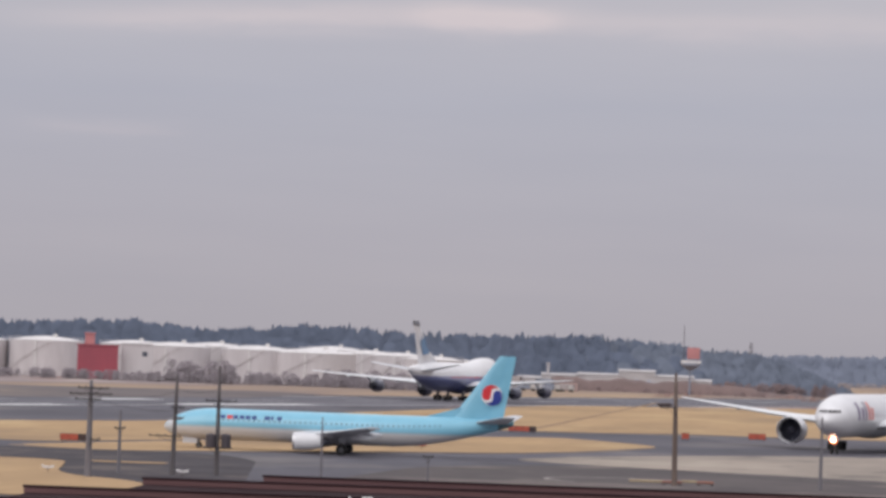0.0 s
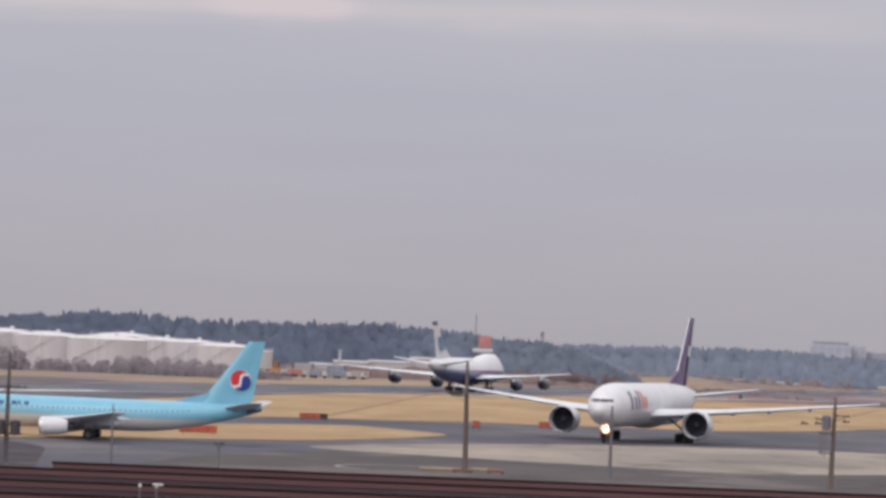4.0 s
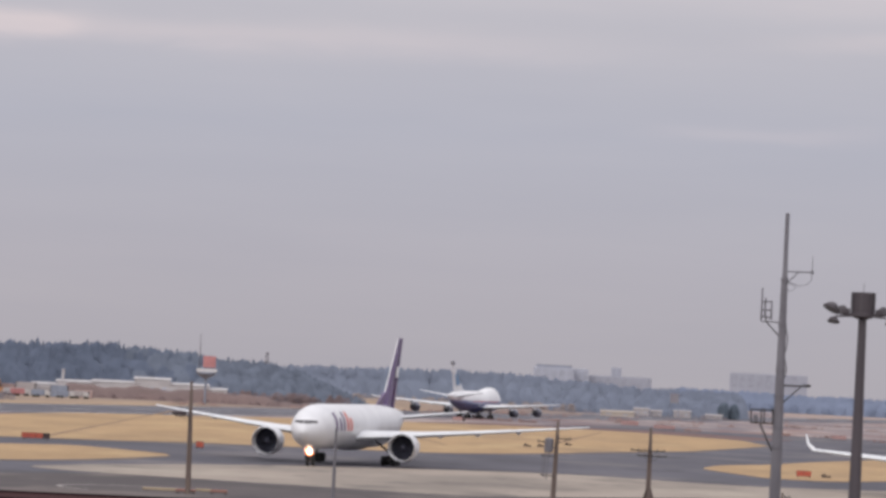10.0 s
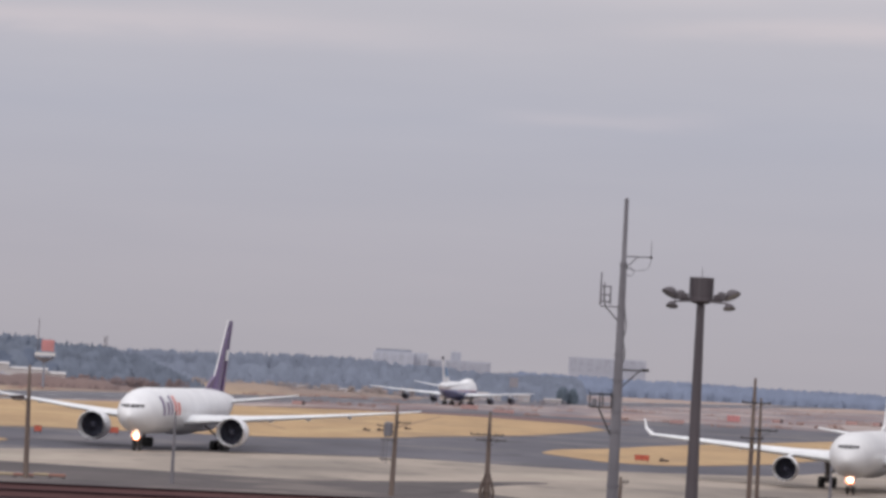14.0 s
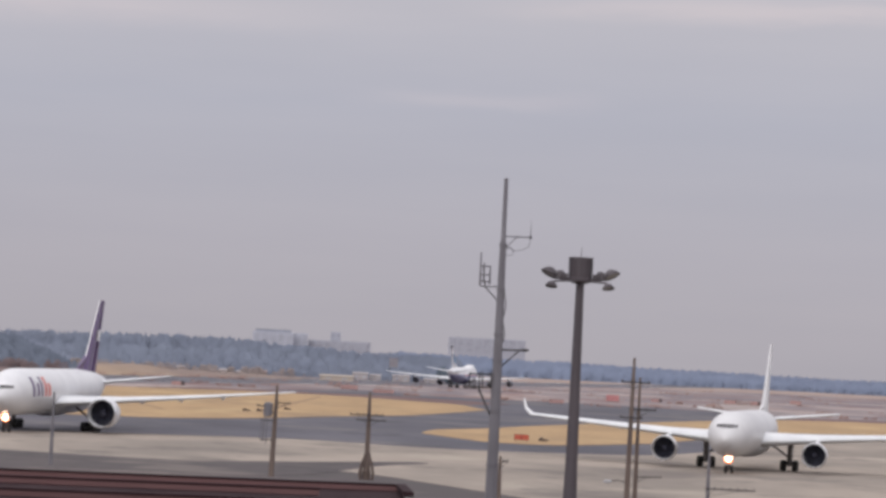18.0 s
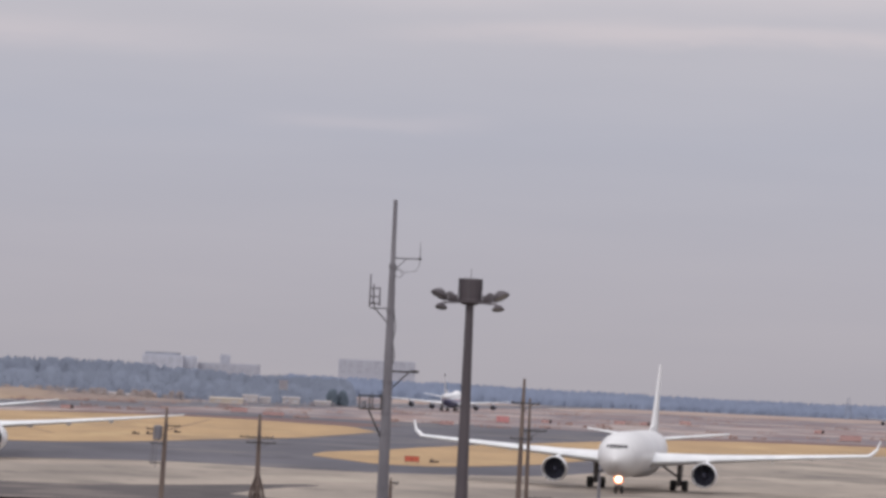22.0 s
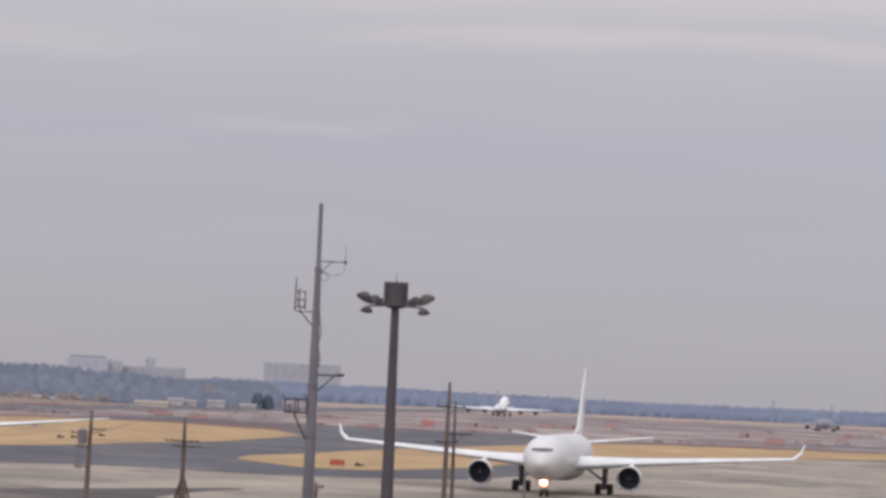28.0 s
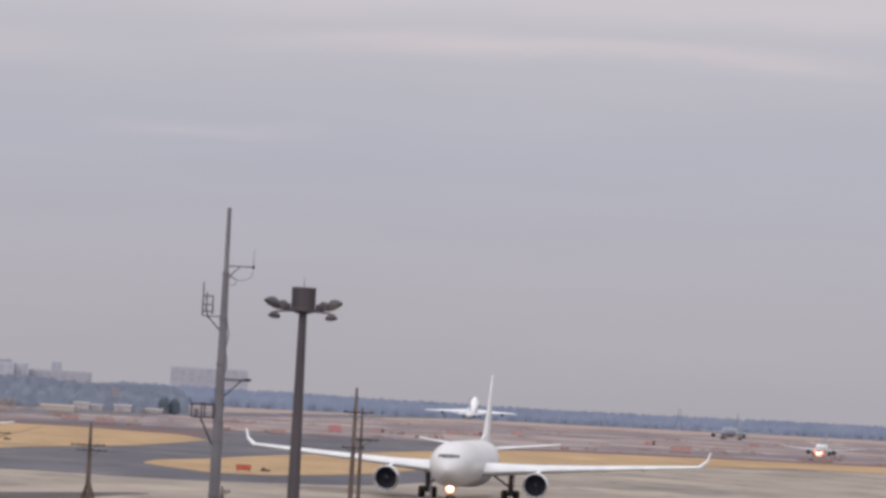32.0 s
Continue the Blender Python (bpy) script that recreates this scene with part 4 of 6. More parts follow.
B737 = dict(length=38.0, r=1.72, rz=1.70, zc=2.72, nose=5.2, tail=13.2, droop=0.45, rise=1.3, tip=0.3, belly=(12.5, 22.5), cockpit=(2.95, 3.40, 1.25),
            wing=scaled_wing(16.6, 13.6, 7.2, (5.2, 17.6, 4.3), 24.0, 1.5, 1.8, 5.2, 1.88), fairings=(4.0, 7.5, 11),
            stab=[(0.3, 33.7, 3.9, 3.7, 0.1), (6.7, 37.2, 4.7, 1.4, 0.09)], fin=[(31.1, 4.1, 5.7, 0.1), (36.3, 11.2, 1.75, 0.09)], dorsal=(28.2, 32.3, 5.5),
            engines=[(14.8, 4.83, 1.36, 3.1, 0.95)], nose_gear=(3.9, 0.2, 0.34), main_gear=[(19.8, 2.86, 0.56, 1, 0.42, 2.0)],
            skin=blue_skin, wing_mat=M["wing_grey"], stab_mat=M["wing_grey"], fin_mat=M["sky_blue"], door_mat=M["wing_grey"], cowl=M["white"], belly_mat=M["wing_grey"],
            skin_label="sky blue fuselage over a silver belly", fin_label="sky blue tail fin")
cargo_skin = livery("white_over_blue_livery", [(5.3, (0.075, 0.09, 0.22)), (6.1, (0.20, 0.23, 0.42)), (12, (0.82, 0.82, 0.83))], blend=0.2)
B747 = dict(length=76.0, r=3.25, rz=3.5, zc=6.0, nose=10.5, tail=24, droop=0.9, rise=1.8, belly=(22, 44), hump=(14, 30, 1.4),
            wing=scaled_wing(33.4, 21.5, 15.5, (12.3, 31.5, 8.8), 48.0, 2.4, 3.6, 4.0, 3.25, flex=0.3), fairings=(8, 14, 19, 25),
            stab=[(0.3, 62.0, 7.2, 8.0, 0.1), (11.0, 70.0, 9.0, 2.6, 0.09)], fin=[(57.0, 9.0, 11.5, 0.1), (69.5, 19.3, 4.0, 0.09)], dorsal=(53, 60, 12),
            engines=[(22.5, 11.8, 2.3, 5.0, 1.6), (31.0, 21.9, 3.0, 5.0, 1.6)], nose_gear=(7.6, 0.45, 0.62), main_gear=[(33.5, 5.5, 0.65, 2, 0.56, 4.2), (36.5, 1.95, 0.65, 2, 0.56, 3.4)],
            skin=cargo_skin, wing_mat=M["wing_white"], stab_mat=M["wing_grey"], fin_mat=M["white"], door_mat=M["white"], cowl=M["cowl_navy"], skin_label="white fuselage over a dark blue belly", belly_mat=M["fin_navy"], belly_deep=0.8, fin_label="white tail fin")
white_jet, white_hull = airliner("airliner_white", "all-white twin-engine airliner holding on the apron with its light on", A330)
freighter, freighter_hull = airliner("airliner_freighter", "white twin-engine freighter with a purple tail on the taxiway", B777)
blue_jet, blue_hull = airliner("airliner_blue", "sky blue twin-engine airliner rolling along the taxiway", B737)
jumbo, jumbo_hull = airliner("airliner_jumbo", "white and blue four-engine freighter taking off on the runway", B747)


# ---------------------------------------------------------------- woods
def tuft(rng, c, r, tall):
    """Corners of one small irregular leaf tuft: a steep cone on five feet."""
    o = []
    turn = rng.uniform(0, 1.26)
    for k in range(5):
        a, w = turn + 1.2566 * k, r * rng.uniform(0.75, 1.25)
        o.append((c[0] + w * math.cos(a), c[1] + w * math.sin(a), c[2] - tall * r * rng.uniform(1.25, 1.4)))
    o.append((c[0] + rng.uniform(-0.3, 0.3) * r, c[1] + rng.uniform(-0.3, 0.3) * r, c[2] + tall * r))
    return o


TUFT = ((0, 1, 5), (1, 2, 5), (2, 3, 5), (3, 4, 5), (4, 0, 5), (4, 3, 2, 1, 0))


def tree_shape(seed, kind):
    """Corners and faces of a tree of height 1: a tapered trunk and a crown of many small clumps round an uneven body."""
    rng = random.Random(seed)
    v, f = [], []
    for k in range(5):
        a = 2 * math.pi * k / 5
        v.append((0.018 * math.cos(a), 0.018 * math.sin(a), 0))
        v.append((0.006 * math.cos(a), 0.006 * math.sin(a), 0.85))
    for k in range(5):
        f.append((2 * k, (2 * k + 2) % 10, (2 * k + 3) % 10, 2 * k + 1))
    trunk = len(f)

    def girth(u):
        if kind == "conifer":
            return 0.20 * (1 - u) ** 0.8 + 0.006
        if kind == "round":
            return 0.235 * math.sqrt(max(0.02, 1 - max(0.0, 1.6 * u - 0.6) ** 2))
        return 0.42 * math.sqrt(max(0.03, 1 - u * u * 0.9))

    z0, z1 = {"conifer": (0.06, 0.99), "round": (0.06, 0.95)}.get(kind, (0.0, 0.95))
    nz, na = {"bush": (5, 7), "shrub": (0, 0), "weed": (0, 0)}.get(kind, (9, 9))
    b = len(v)
    fold = [rng.uniform(0, 6.28) for _ in range(2)]
    for i in range(nz):
        u = i / (nz - 1)
        for k in range(na):
            a = 2 * math.pi * k / na
            w = girth(u) * (0.88 + 0.05 * math.sin(3 * a + fold[0] + 3 * u) + 0.03 * math.sin(5 * a + fold[1] - 5 * u)) * rng.uniform(0.97, 1.03)
            v.append((w * math.cos(a), w * math.sin(a), z0 + (z1 - z0) * u + rng.uniform(-0.012, 0.012)))
    for i in range(nz - 1):
        for k in range(na):
            f.append((b + na * i + k, b + na * i + (k + 1) % na, b + na * (i + 1) + (k + 1) % na, b + na * (i + 1) + k))
    if nz:
        v.append((0.0, 0.0, z1 + 0.02))
        f += [(b + na * (nz - 1) + k, b + na * (nz - 1) + (k + 1) % na, len(v) - 1) for k in range(na)]
    n = {"bush": 18, "shrub": 105, "weed": 22, "conifer": 44}.get(kind, 50)
    for i in range(n):
        u = ((i + rng.random()) / n) ** 0.8
        a = rng.uniform(0, 2 * math.pi)
        d = girth(u) * (rng.uniform(0.78, 0.96) if nz else math.sqrt(rng.uniform(0.05, 1.0)))
        r = {"bush": 0.055, "shrub": 0.032, "weed": 0.16, "conifer": 0.034 - 0.018 * u}.get(kind, 0.036)
        b = len(v)
        v += tuft(rng, (d * math.cos(a), d * math.sin(a), z0 + (z1 - z0) * u), r * rng.uniform(0.6, 1.4), {"shrub": 1.2, "weed": 0.8, "conifer": 2.1}.get(kind, 1.4))
        f += [tuple(b + q for q in t) for t in TUFT]
    return v, f, trunk


SHAPES = {k: [tree_shape(100 * j + i, k) for i in range(5)] for j, k in enumerate(("conifer", "round", "bush", "shrub", "weed"))}


def wood(name, label, spots, mats):
    """Many trees as one mesh; spots: x, y, z, height, kind."""
    rng = random.Random(len(spots))
    vs, ns, fs, mi = [], [], [], []
    base = 0
    for x, y, z, h, kind in spots:
        v, f, trunk = rng.choice(SHAPES[kind])
        p = np.array(v)
        a = rng.uniform(0, 6.283)
        wide = h * (rng.uniform(0.8, 1.25) if kind in ("conifer", "round") else rng.uniform(0.8, 1.45))
        c, s = math.cos(a) * wide, math.sin(a) * wide
        q = np.stack([p[:, 0] * c - p[:, 1] * s, p[:, 0] * s + p[:, 1] * c, p[:, 2] * h], 1)
        vs.append(q + (x, y, z))
        ns.append(q * (0.14, 0.14, 0.03) + (0, -0.02 * h, 0.18 * h))  # soft normals: out of the crown and up
        fs += [tuple([base + k for k in t]) for t in f]
        mi += [1] * trunk + [0] * (len(f) - trunk)
        base += len(v)
    ns = np.concatenate(ns)
    ns /= np.linalg.norm(ns, axis=1)[:, None]
    me = bpy.data.meshes.new(name)
    me.from_pydata(np.concatenate(vs).tolist(), [], fs)
    for mm in mats:
        me.materials.append(mm)
    me.polygons.foreach_set("material_index", mi)
    me.polygons.foreach_set("use_smooth", [True] * len(fs))
    me.normals_split_custom_set_from_vertices(ns.tolist())
    return tagged(new(name, me), label, "woods", kind="stuff")


def profile(table, az):
    for (a0, h0), (a1, h1) in zip(table[:-1], table[1:]):
        if az <= a1:
            return h0 + (h1 - h0) * max(0.0, (az - a0) / (a1 - a0))
    return table[-1][1]


rng = random.Random(5)
LEFT_TOPS = [(-21, 20), (-17.4, 20.6), (-15.3, 23.2), (-13.9, 19.6), (-12.2, 24.0), (-10.4, 21.4), (-7.5, 23.2), (-6.2, 20.8), (-4.8, 18.0), (-4.2, 14.5), (-3.6, 8.0), (-3.2, 4.0)]
MID_TOPS = [(-5.5, 18), (-3, 20), (-0.8, 20.5), (0.5, 18), (1.4, 16.0), (4.5, 15)]
RIGHT_TOPS = [(2.0, 21.0), (4.5, 19.0), (6.2, 17.4), (10, 14.8), (12.8, 15.2), (18, 15.2)]
spots, thinning = [], []
LAYERS = ((0.34, 0.10, "bush"), (0.50, 0.12, "bush"), (0.66, 0.10, "bush"), (0.82, 0.07, "round"), (0.93, 0.07, "round"), (0.98, 0.06, "round"))  # height, unevenness, kind of tree, front row to back row
for row, (share, uneven, kind) in enumerate(LAYERS):
    az = -21.0
    while az < -3.2:
        az += rng.uniform(0.04, 0.10) * (1.5 if kind == "bush" else 1.0)
        d = 1350 + row * 28 + rng.uniform(-9, 9)
        top = profile(LEFT_TOPS, az) * (share + uneven * rng.uniform(-1, 1)) - 0.5
        p = spot(az, d)
        near_wood = rng.random() < (-5.6 - az) / 2.2
        (spots if near_wood else thinning).append((p.x, p.y, -0.1, top, "conifer" if kind == "round" and rng.random() < (0.15 if az < -11.5 else 0.4) else kind))
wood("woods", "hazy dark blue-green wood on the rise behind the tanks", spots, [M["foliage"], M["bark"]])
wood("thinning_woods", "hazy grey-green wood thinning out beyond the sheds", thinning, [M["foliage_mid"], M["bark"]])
spots = []
for row, (share, uneven, kind) in enumerate(LAYERS):
    az = -6.0
    while az < 3.1:
        az += rng.uniform(0.032, 0.085) * (1.4 if kind == "bush" else 1.0)
        d = 1832 + row * 32 + rng.uniform(-10, 10)
        top = profile(MID_TOPS, az) * (share + uneven * rng.uniform(-1, 1))
        p = spot(az, d)
        spots.append((p.x, p.y, -0.1, top, "conifer" if kind == "round" and rng.random() < 0.2 else kind))
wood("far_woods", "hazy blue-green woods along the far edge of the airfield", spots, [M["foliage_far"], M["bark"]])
spots = []
for row, (share, uneven, kind) in enumerate(LAYERS[1:5]):
    az = 2.0
    while az < 18:
        az += rng.uniform(0.03, 0.07)
        d = 3280 + row * 34 + rng.uniform(-8, 8)
        top = profile(RIGHT_TOPS, az) * (min(0.97, share + 0.05) + uneven * rng.uniform(-0.8, 0.8))
        p = spot(az, d)
        spots.append((p.x, p.y, -0.1, top, kind))
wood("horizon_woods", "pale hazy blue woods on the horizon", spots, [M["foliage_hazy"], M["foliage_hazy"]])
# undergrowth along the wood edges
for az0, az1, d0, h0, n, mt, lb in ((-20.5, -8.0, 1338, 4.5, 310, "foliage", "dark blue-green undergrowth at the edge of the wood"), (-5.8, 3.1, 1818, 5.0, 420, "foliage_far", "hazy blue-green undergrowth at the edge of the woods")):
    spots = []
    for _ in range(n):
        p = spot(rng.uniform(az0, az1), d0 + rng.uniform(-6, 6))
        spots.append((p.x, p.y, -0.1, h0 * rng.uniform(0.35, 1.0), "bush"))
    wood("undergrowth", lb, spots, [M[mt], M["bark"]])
# bare hedges before the tanks and along the perimeter
spots = []
for az0, az1, d0, h0, n in ((-17.6, -9.0, 1035, 2.9, 330), (-13.3, -10.0, 1045, 4.2, 90), (-14.6, -13.5, 1040, 6.4, 22), (-12.0, -10.2, 1050, 5.2, 30), (-5.0, 3.0, 1650, 2.4, 110)):
    for _ in range(n):
        p = spot(rng.uniform(az0, az1), d0 + rng.uniform(-8, 8))
        spots.append((p.x, p.y, -0.1, h0 * rng.uniform(0.6, 1.2), "shrub"))
wood("hedge", "bare brown winter shrubs along the perimeter", spots, [M["twig"], M["bark"]])
spots = []
for az0, az1, d0, h0, n in ((-8.2, -4.6, 1240, 1.8, 90), (-5.8, -3.4, 1320, 4.6, 90)):
    for _ in range(n):
        p = spot(rng.uniform(az0, az1), d0 + rng.uniform(-8, 8))
        spots.append((p.x, p.y, -0.1, h0 * rng.uniform(0.6, 1.2), "shrub"))
wood("brown_scrub", "low red-brown scrub at the foot of the earth bank", spots, [M["scrub"], M["bark"]])
spots = []
for az0, az1, d0, h0, n in ((-4.2, -0.2, 1592, 2.0, 170), (-3.4, 0.4, 1668, 4.4, 120)):
    for _ in range(n):
        p = spot(rng.uniform(az0, az1), d0 + rng.uniform(-8, 8))
        spots.append((p.x, p.y, -0.1, h0 * rng.uniform(0.6, 1.2), "shrub"))
wood("dry_scrub", "pale brown dry scrub on the grass mound", spots, [M["dry_scrub"], M["dry_scrub"]])


spots = []
for _ in range(150):  # patches of dry weeds, each a loose row
    az, d = rng.uniform(3.5, 17.0), 1060 + 1400 * rng.random() ** 1.5
    hh, n = rng.uniform(0.5, 1.1), rng.randint(4, 12)
    for k in range(n):
        p = spot(az + (k - n / 2) * rng.uniform(0.03, 0.06), d + rng.uniform(-4, 4))
        spots.append((p.x, p.y, -0.1, hh * rng.uniform(0.6, 1.3), "weed"))
for _ in range(60):
    az, d = rng.uniform(-6.5, 4.0), 1090 + 500 * rng.random()
    for k in range(6):
        p = spot(az + k * 0.05, d + rng.uniform(-3, 3))
        spots.append((p.x, p.y, -0.1, rng.uniform(0.5, 1.3), "weed"))
wood("dry_weeds", "low red-brown dry weeds scattered over the far field", spots, [M["weed"], M["bark"]])


def tree(az, dist, h, kind, label, mats):
    """One tree that stands alone, with its trunk and crown."""
    v, f, trunk = tree_shape(int(az * 100) + 77, kind)
    ob = tagged(new("tree"), label, "tree")
    ob.matrix_basis = Matrix.Translation(spot(az, dist, -0.05))
    for nm, fs, mm in (("trunk", f[:trunk], mats[1]), ("crown", f[trunk:], mats[0])):
        me = bpy.data.meshes.new(nm)
        me.from_pydata([(p[0] * h * 1.6, p[1] * h * 1.6, p[2] * h) for p in v], [], fs)
        me.materials.append(mm)
        o = new(nm, me)
        o.parent = ob
    return ob


tree(2.88, 1808, 9.4, "round", "round dark green tree standing alone in the field", [M["tree_green"], M["bark"]])
tree(3.06, 1812, 8.8, "round", "round dark green tree standing alone in the field", [M["tree_green"], M["bark"]])


# ---------------------------------------------------------------- tanks and sheds behind the runway
def tank(az, dist, r, h, label):
    ob = tagged(new("storage_tank"), label, "tank", "fuel tanks")
    ob.matrix_basis = Matrix.Translation(spot(az, dist, -0.05))
    bm = bmesh.new()
    prof = [(0, r)]
    for k in range(1, 5):
        prof += [(h * k / 4 - 0.06, r), (h * k / 4 - 0.03, r + 0.05), (h * k / 4, r)]
    lathe(bm, prof, 40, "Z")
    part("shell", bm, M["tank_shell"], ob, "off-white welded steel shell")
    bm = bmesh.new()
    lathe(bm, [(h - 0.02, r + 0.12), (h + 0.12, r + 0.12), (h + r * 0.08, r * 0.6), (h + r * 0.12, r * 0.25), (h + r * 0.13, 0.02)], 40, "Z")
    part("roof", bm, M["tank"], ob, "shallow white domed roof")
    bm = bmesh.new()
    for k in range(24):
        a = 2 * math.pi * k / 24
        rod(bm, (r * math.cos(a), r * math.sin(a), h), (r * math.cos(a), r * math.sin(a), h + 1.1), 0.05, seg=4)
    lathe(bm, [(h + 1.05, r - 0.04), (h + 1.05, r + 0.04), (h + 1.13, r + 0.04), (h + 1.13, r - 0.04)], 24, "Z", close=True)
    part("railing", bm, M["tank"], ob, "thin white roof railing")
    bm = bmesh.new()
    box(bm, (0.5, 0.3, h), (0, -r - 0.2, h / 2))
    part("ladder", bm, M["building_white"], ob)
    bm = bmesh.new()
    for k in range(26):
        a0, a1 = radians(-150 + 3.2 * k), radians(-150 + 3.2 * (k + 1))
        rod(bm, ((r + 0.5) * math.cos(a0), (r + 0.5) * math.sin(a0), h * k / 26), ((r + 0.5) * math.cos(a1), (r + 0.5) * math.sin(a1), h * (k + 1) / 26), 0.11, seg=5)
    part("winding_stair", bm, M["pale_wall"], ob, "grey stair winding up the shell")
    bm = bmesh.new()
    box(bm, (1.2, 1.2, 1.4), (0.3 * r, -0.2 * r, h + r * 0.1 + 0.3), 0.08)
    part("roof_vent", bm, M["building_white"], ob)
    return ob


for az, d, r, h in ((-18.0, 1110, 13, 10.8), (-16.7, 1105, 12, 11.2), (-15.25, 1120, 11, 11.0), (-14.55, 1100, 11.5, 10.8), (-13.9, 1125, 11, 11.2), (-13.15, 1100, 12, 10.6), (-12.2, 1095, 13.5, 10.2),
                    (-11.3, 1190, 11, 10.5), (-10.75, 1180, 10, 10.2), (-10.2, 1150, 10.5, 9.4), (-9.72, 1190, 7, 8.2), (-11.9, 1230, 12, 11.4)):
    tank(az, d, r, h, "white cylindrical fuel tank with a domed roof")


def shed(name, label, az, dist, w, depth, h, mat, turn=0.0, ridge=0.0, category="building", openings=0, roof_mat=None, glaze=0.55, shift=0.0, pane="window_dark"):
    """A building with walls, roof, and openings set in its front."""
    ob = tagged(new(name), label, category, {"white_shed": "industrial sheds", "farm_building": "farm buildings"}.get(name, ""))
    ob.matrix_basis = Matrix.Translation(spot(az, dist, -0.05)) @ pose(0, 0, 0, 0, 0, -az + turn)
    bm = bmesh.new()
    box(bm, (w, depth, h), (0, 0, h / 2), 0.05)
    part("wall", bm, mat, ob)
    bm = bmesh.new()
    if ridge:
        sec = [[Vector((x, -depth / 2 - 0.4, h)), Vector((x, 0, h + ridge)), Vector((x, depth / 2 + 0.4, h)), Vector((x, 0, h + ridge - 0.25)) - Vector((0, 0, ridge - 0.1))] for x in (-w / 2 - 0.3, w / 2 + 0.3)]
        loft(bm, sec)
    else:
        box(bm, (w + 0.5, depth + 0.5, 0.4), (0, 0, h + 0.2), 0.05)
    part("roof", bm, roof_mat or mat, ob)
    for k in range(openings):
        bm = bmesh.new()
        ww = w / openings
        box(bm, (ww * glaze, 0.12, h * glaze * 0.8), (-w / 2 + ww * (k + 0.5) + w * shift, -depth / 2 - 0.04, h * 0.5 + h * shift), 0.02)
        part("window", bm, M[pane], ob, "window opening")
    return ob


shed("checker_hall", "red-painted hall with white side walls behind the runway", -15.84, 1050, 12.4, 12, 10.2, M["red_paint"], openings=0)
shed("pump_house", "white panelled building with a dark window", -15.18, 1052, 9.6, 10, 11.0, M["tank_shell"], openings=1, glaze=0.16, shift=0.24)
shed("roof_cabin", "small pale red cabin on the hall roof", -15.98, 1052, 3.0, 3, 13.8, M["paled_red"])
for az, w, h in ((-8.55, 8, 3.8), (-8.0, 14, 5.2), (-7.35, 16, 5.8), (-6.75, 12, 7.6), (-6.2, 16, 6.0), (-5.7, 8, 4.8)):
    shed("white_shed", "low white industrial shed behind the runway", az, 1310, w * 1.15, 14, h, M["shed_white"], ridge=0.8, openings=3, glaze=0.3, pane="building_grey")
shed("vent_stack", "slim white stack beside the sheds", -8.25, 1305, 1.0, 1.0, 9.4, M["shed_white"])
bank_bm = bmesh.new()
bank_sec = []
for k in range(40):
    az = -8.2 + k * 0.11
    hh = max(0.5, 4.4 + 0.5 * math.sin(k * 0.7) + 0.3 * math.sin(k * 1.9) - max(0, (az + 5.6)) * 2.2)
    bank_sec.append([spot(az, 1252, -0.2), spot(az, 1258, hh * 0.75), spot(az, 1264, hh), spot(az, 1280, hh * 0.9), spot(az, 1288, -0.2)])
loft(bank_bm, bank_sec)
tagged(new("earth_bank", mesh_of("earth_bank", bank_bm, M["bank"])), "long reddish-brown earth bank below the sheds", "bank", kind="structure")
mound_bm = bmesh.new()
loft(mound_bm, [[spot(az, 1560, -0.2), spot(az, 1580, hh * 0.5), spot(az, 1625, hh), spot(az, 1640, hh), spot(az, 1660, -0.2)] for az, hh in ((-4.6, 0.2), (-3.6, 1.6), (-2.9, 3.0), (-2.3, 3.4), (-1.8, 2.2), (-1.0, 1.6), (-0.2, 1.4), (0.5, 0.2))])
tagged(new("grass_mound", mesh_of("grass_mound", mound_bm, M["verge"])), "low mound of pale dry grass before the woods", "mound", kind="structure")
for az, w, h, mt, d in ((-1.53, 4, 4.2, "pale_wall", 1700), (-1.12, 9, 3.0, "pale_wall", 1690), (-0.81, 4, 3.4, "pale_wall", 1705), (-0.24, 9, 3.6, "paled_wall", 1700), (-0.5, 5, 2.6, "pale_wall", 1720),
                        (1.1, 16, 3.4, "cream_wall", 1640), (1.5, 8, 5.4, "pale_wall", 1775), (1.75, 6, 4.2, "pale_wall", 1780), (2.19, 9, 5.0, "pale_wall", 1778), (-3.2, 6, 3.0, "pale_wall", 1700), (2.72, 9, 3.0, "pale_wall", 1790)):
    shed("farm_building", "small pale building at the edge of the woods", az, d, w, 8, h * 0.66, M[mt], ridge=0.7, openings=2, glaze=0.3, pane="building_grey", roof_mat=M[mt])
# blocks on the skyline, the haze put into their wall and window colours
def block(az, dist, w, h, floors, bays, label, wall="block_wall"):
    ob = tagged(new("office_block"), label, "building", "far buildings")
    ob.matrix_basis = Matrix.Translation(spot(az, dist, -0.05)) @ pose(0, 0, 0, 0, 0, -az)
    bm = bmesh.new()
    box(bm, (w, 22, h), (0, 0, h / 2), 0.1)
    part("wall", bm, M[wall], ob)
    bm = bmesh.new()
    box(bm, (w - 0.6, 21.4, 0.8), (0, 0, h + 0.39), 0.1)
    part("roof", bm, M[wall], ob)
    for k in range(floors):
        for j in range(bays):
            bm = bmesh.new()
            box(bm, (w / bays * 0.7, 0.3, h / floors * 0.35), (-w / 2 + w / bays * (j + 0.5), -11.05, h - (k + 0.6) * 3.4))
            part("window", bm, M["block_window" if wall == "block_wall" else "pale_window"], ob, "grey window band")
    return ob


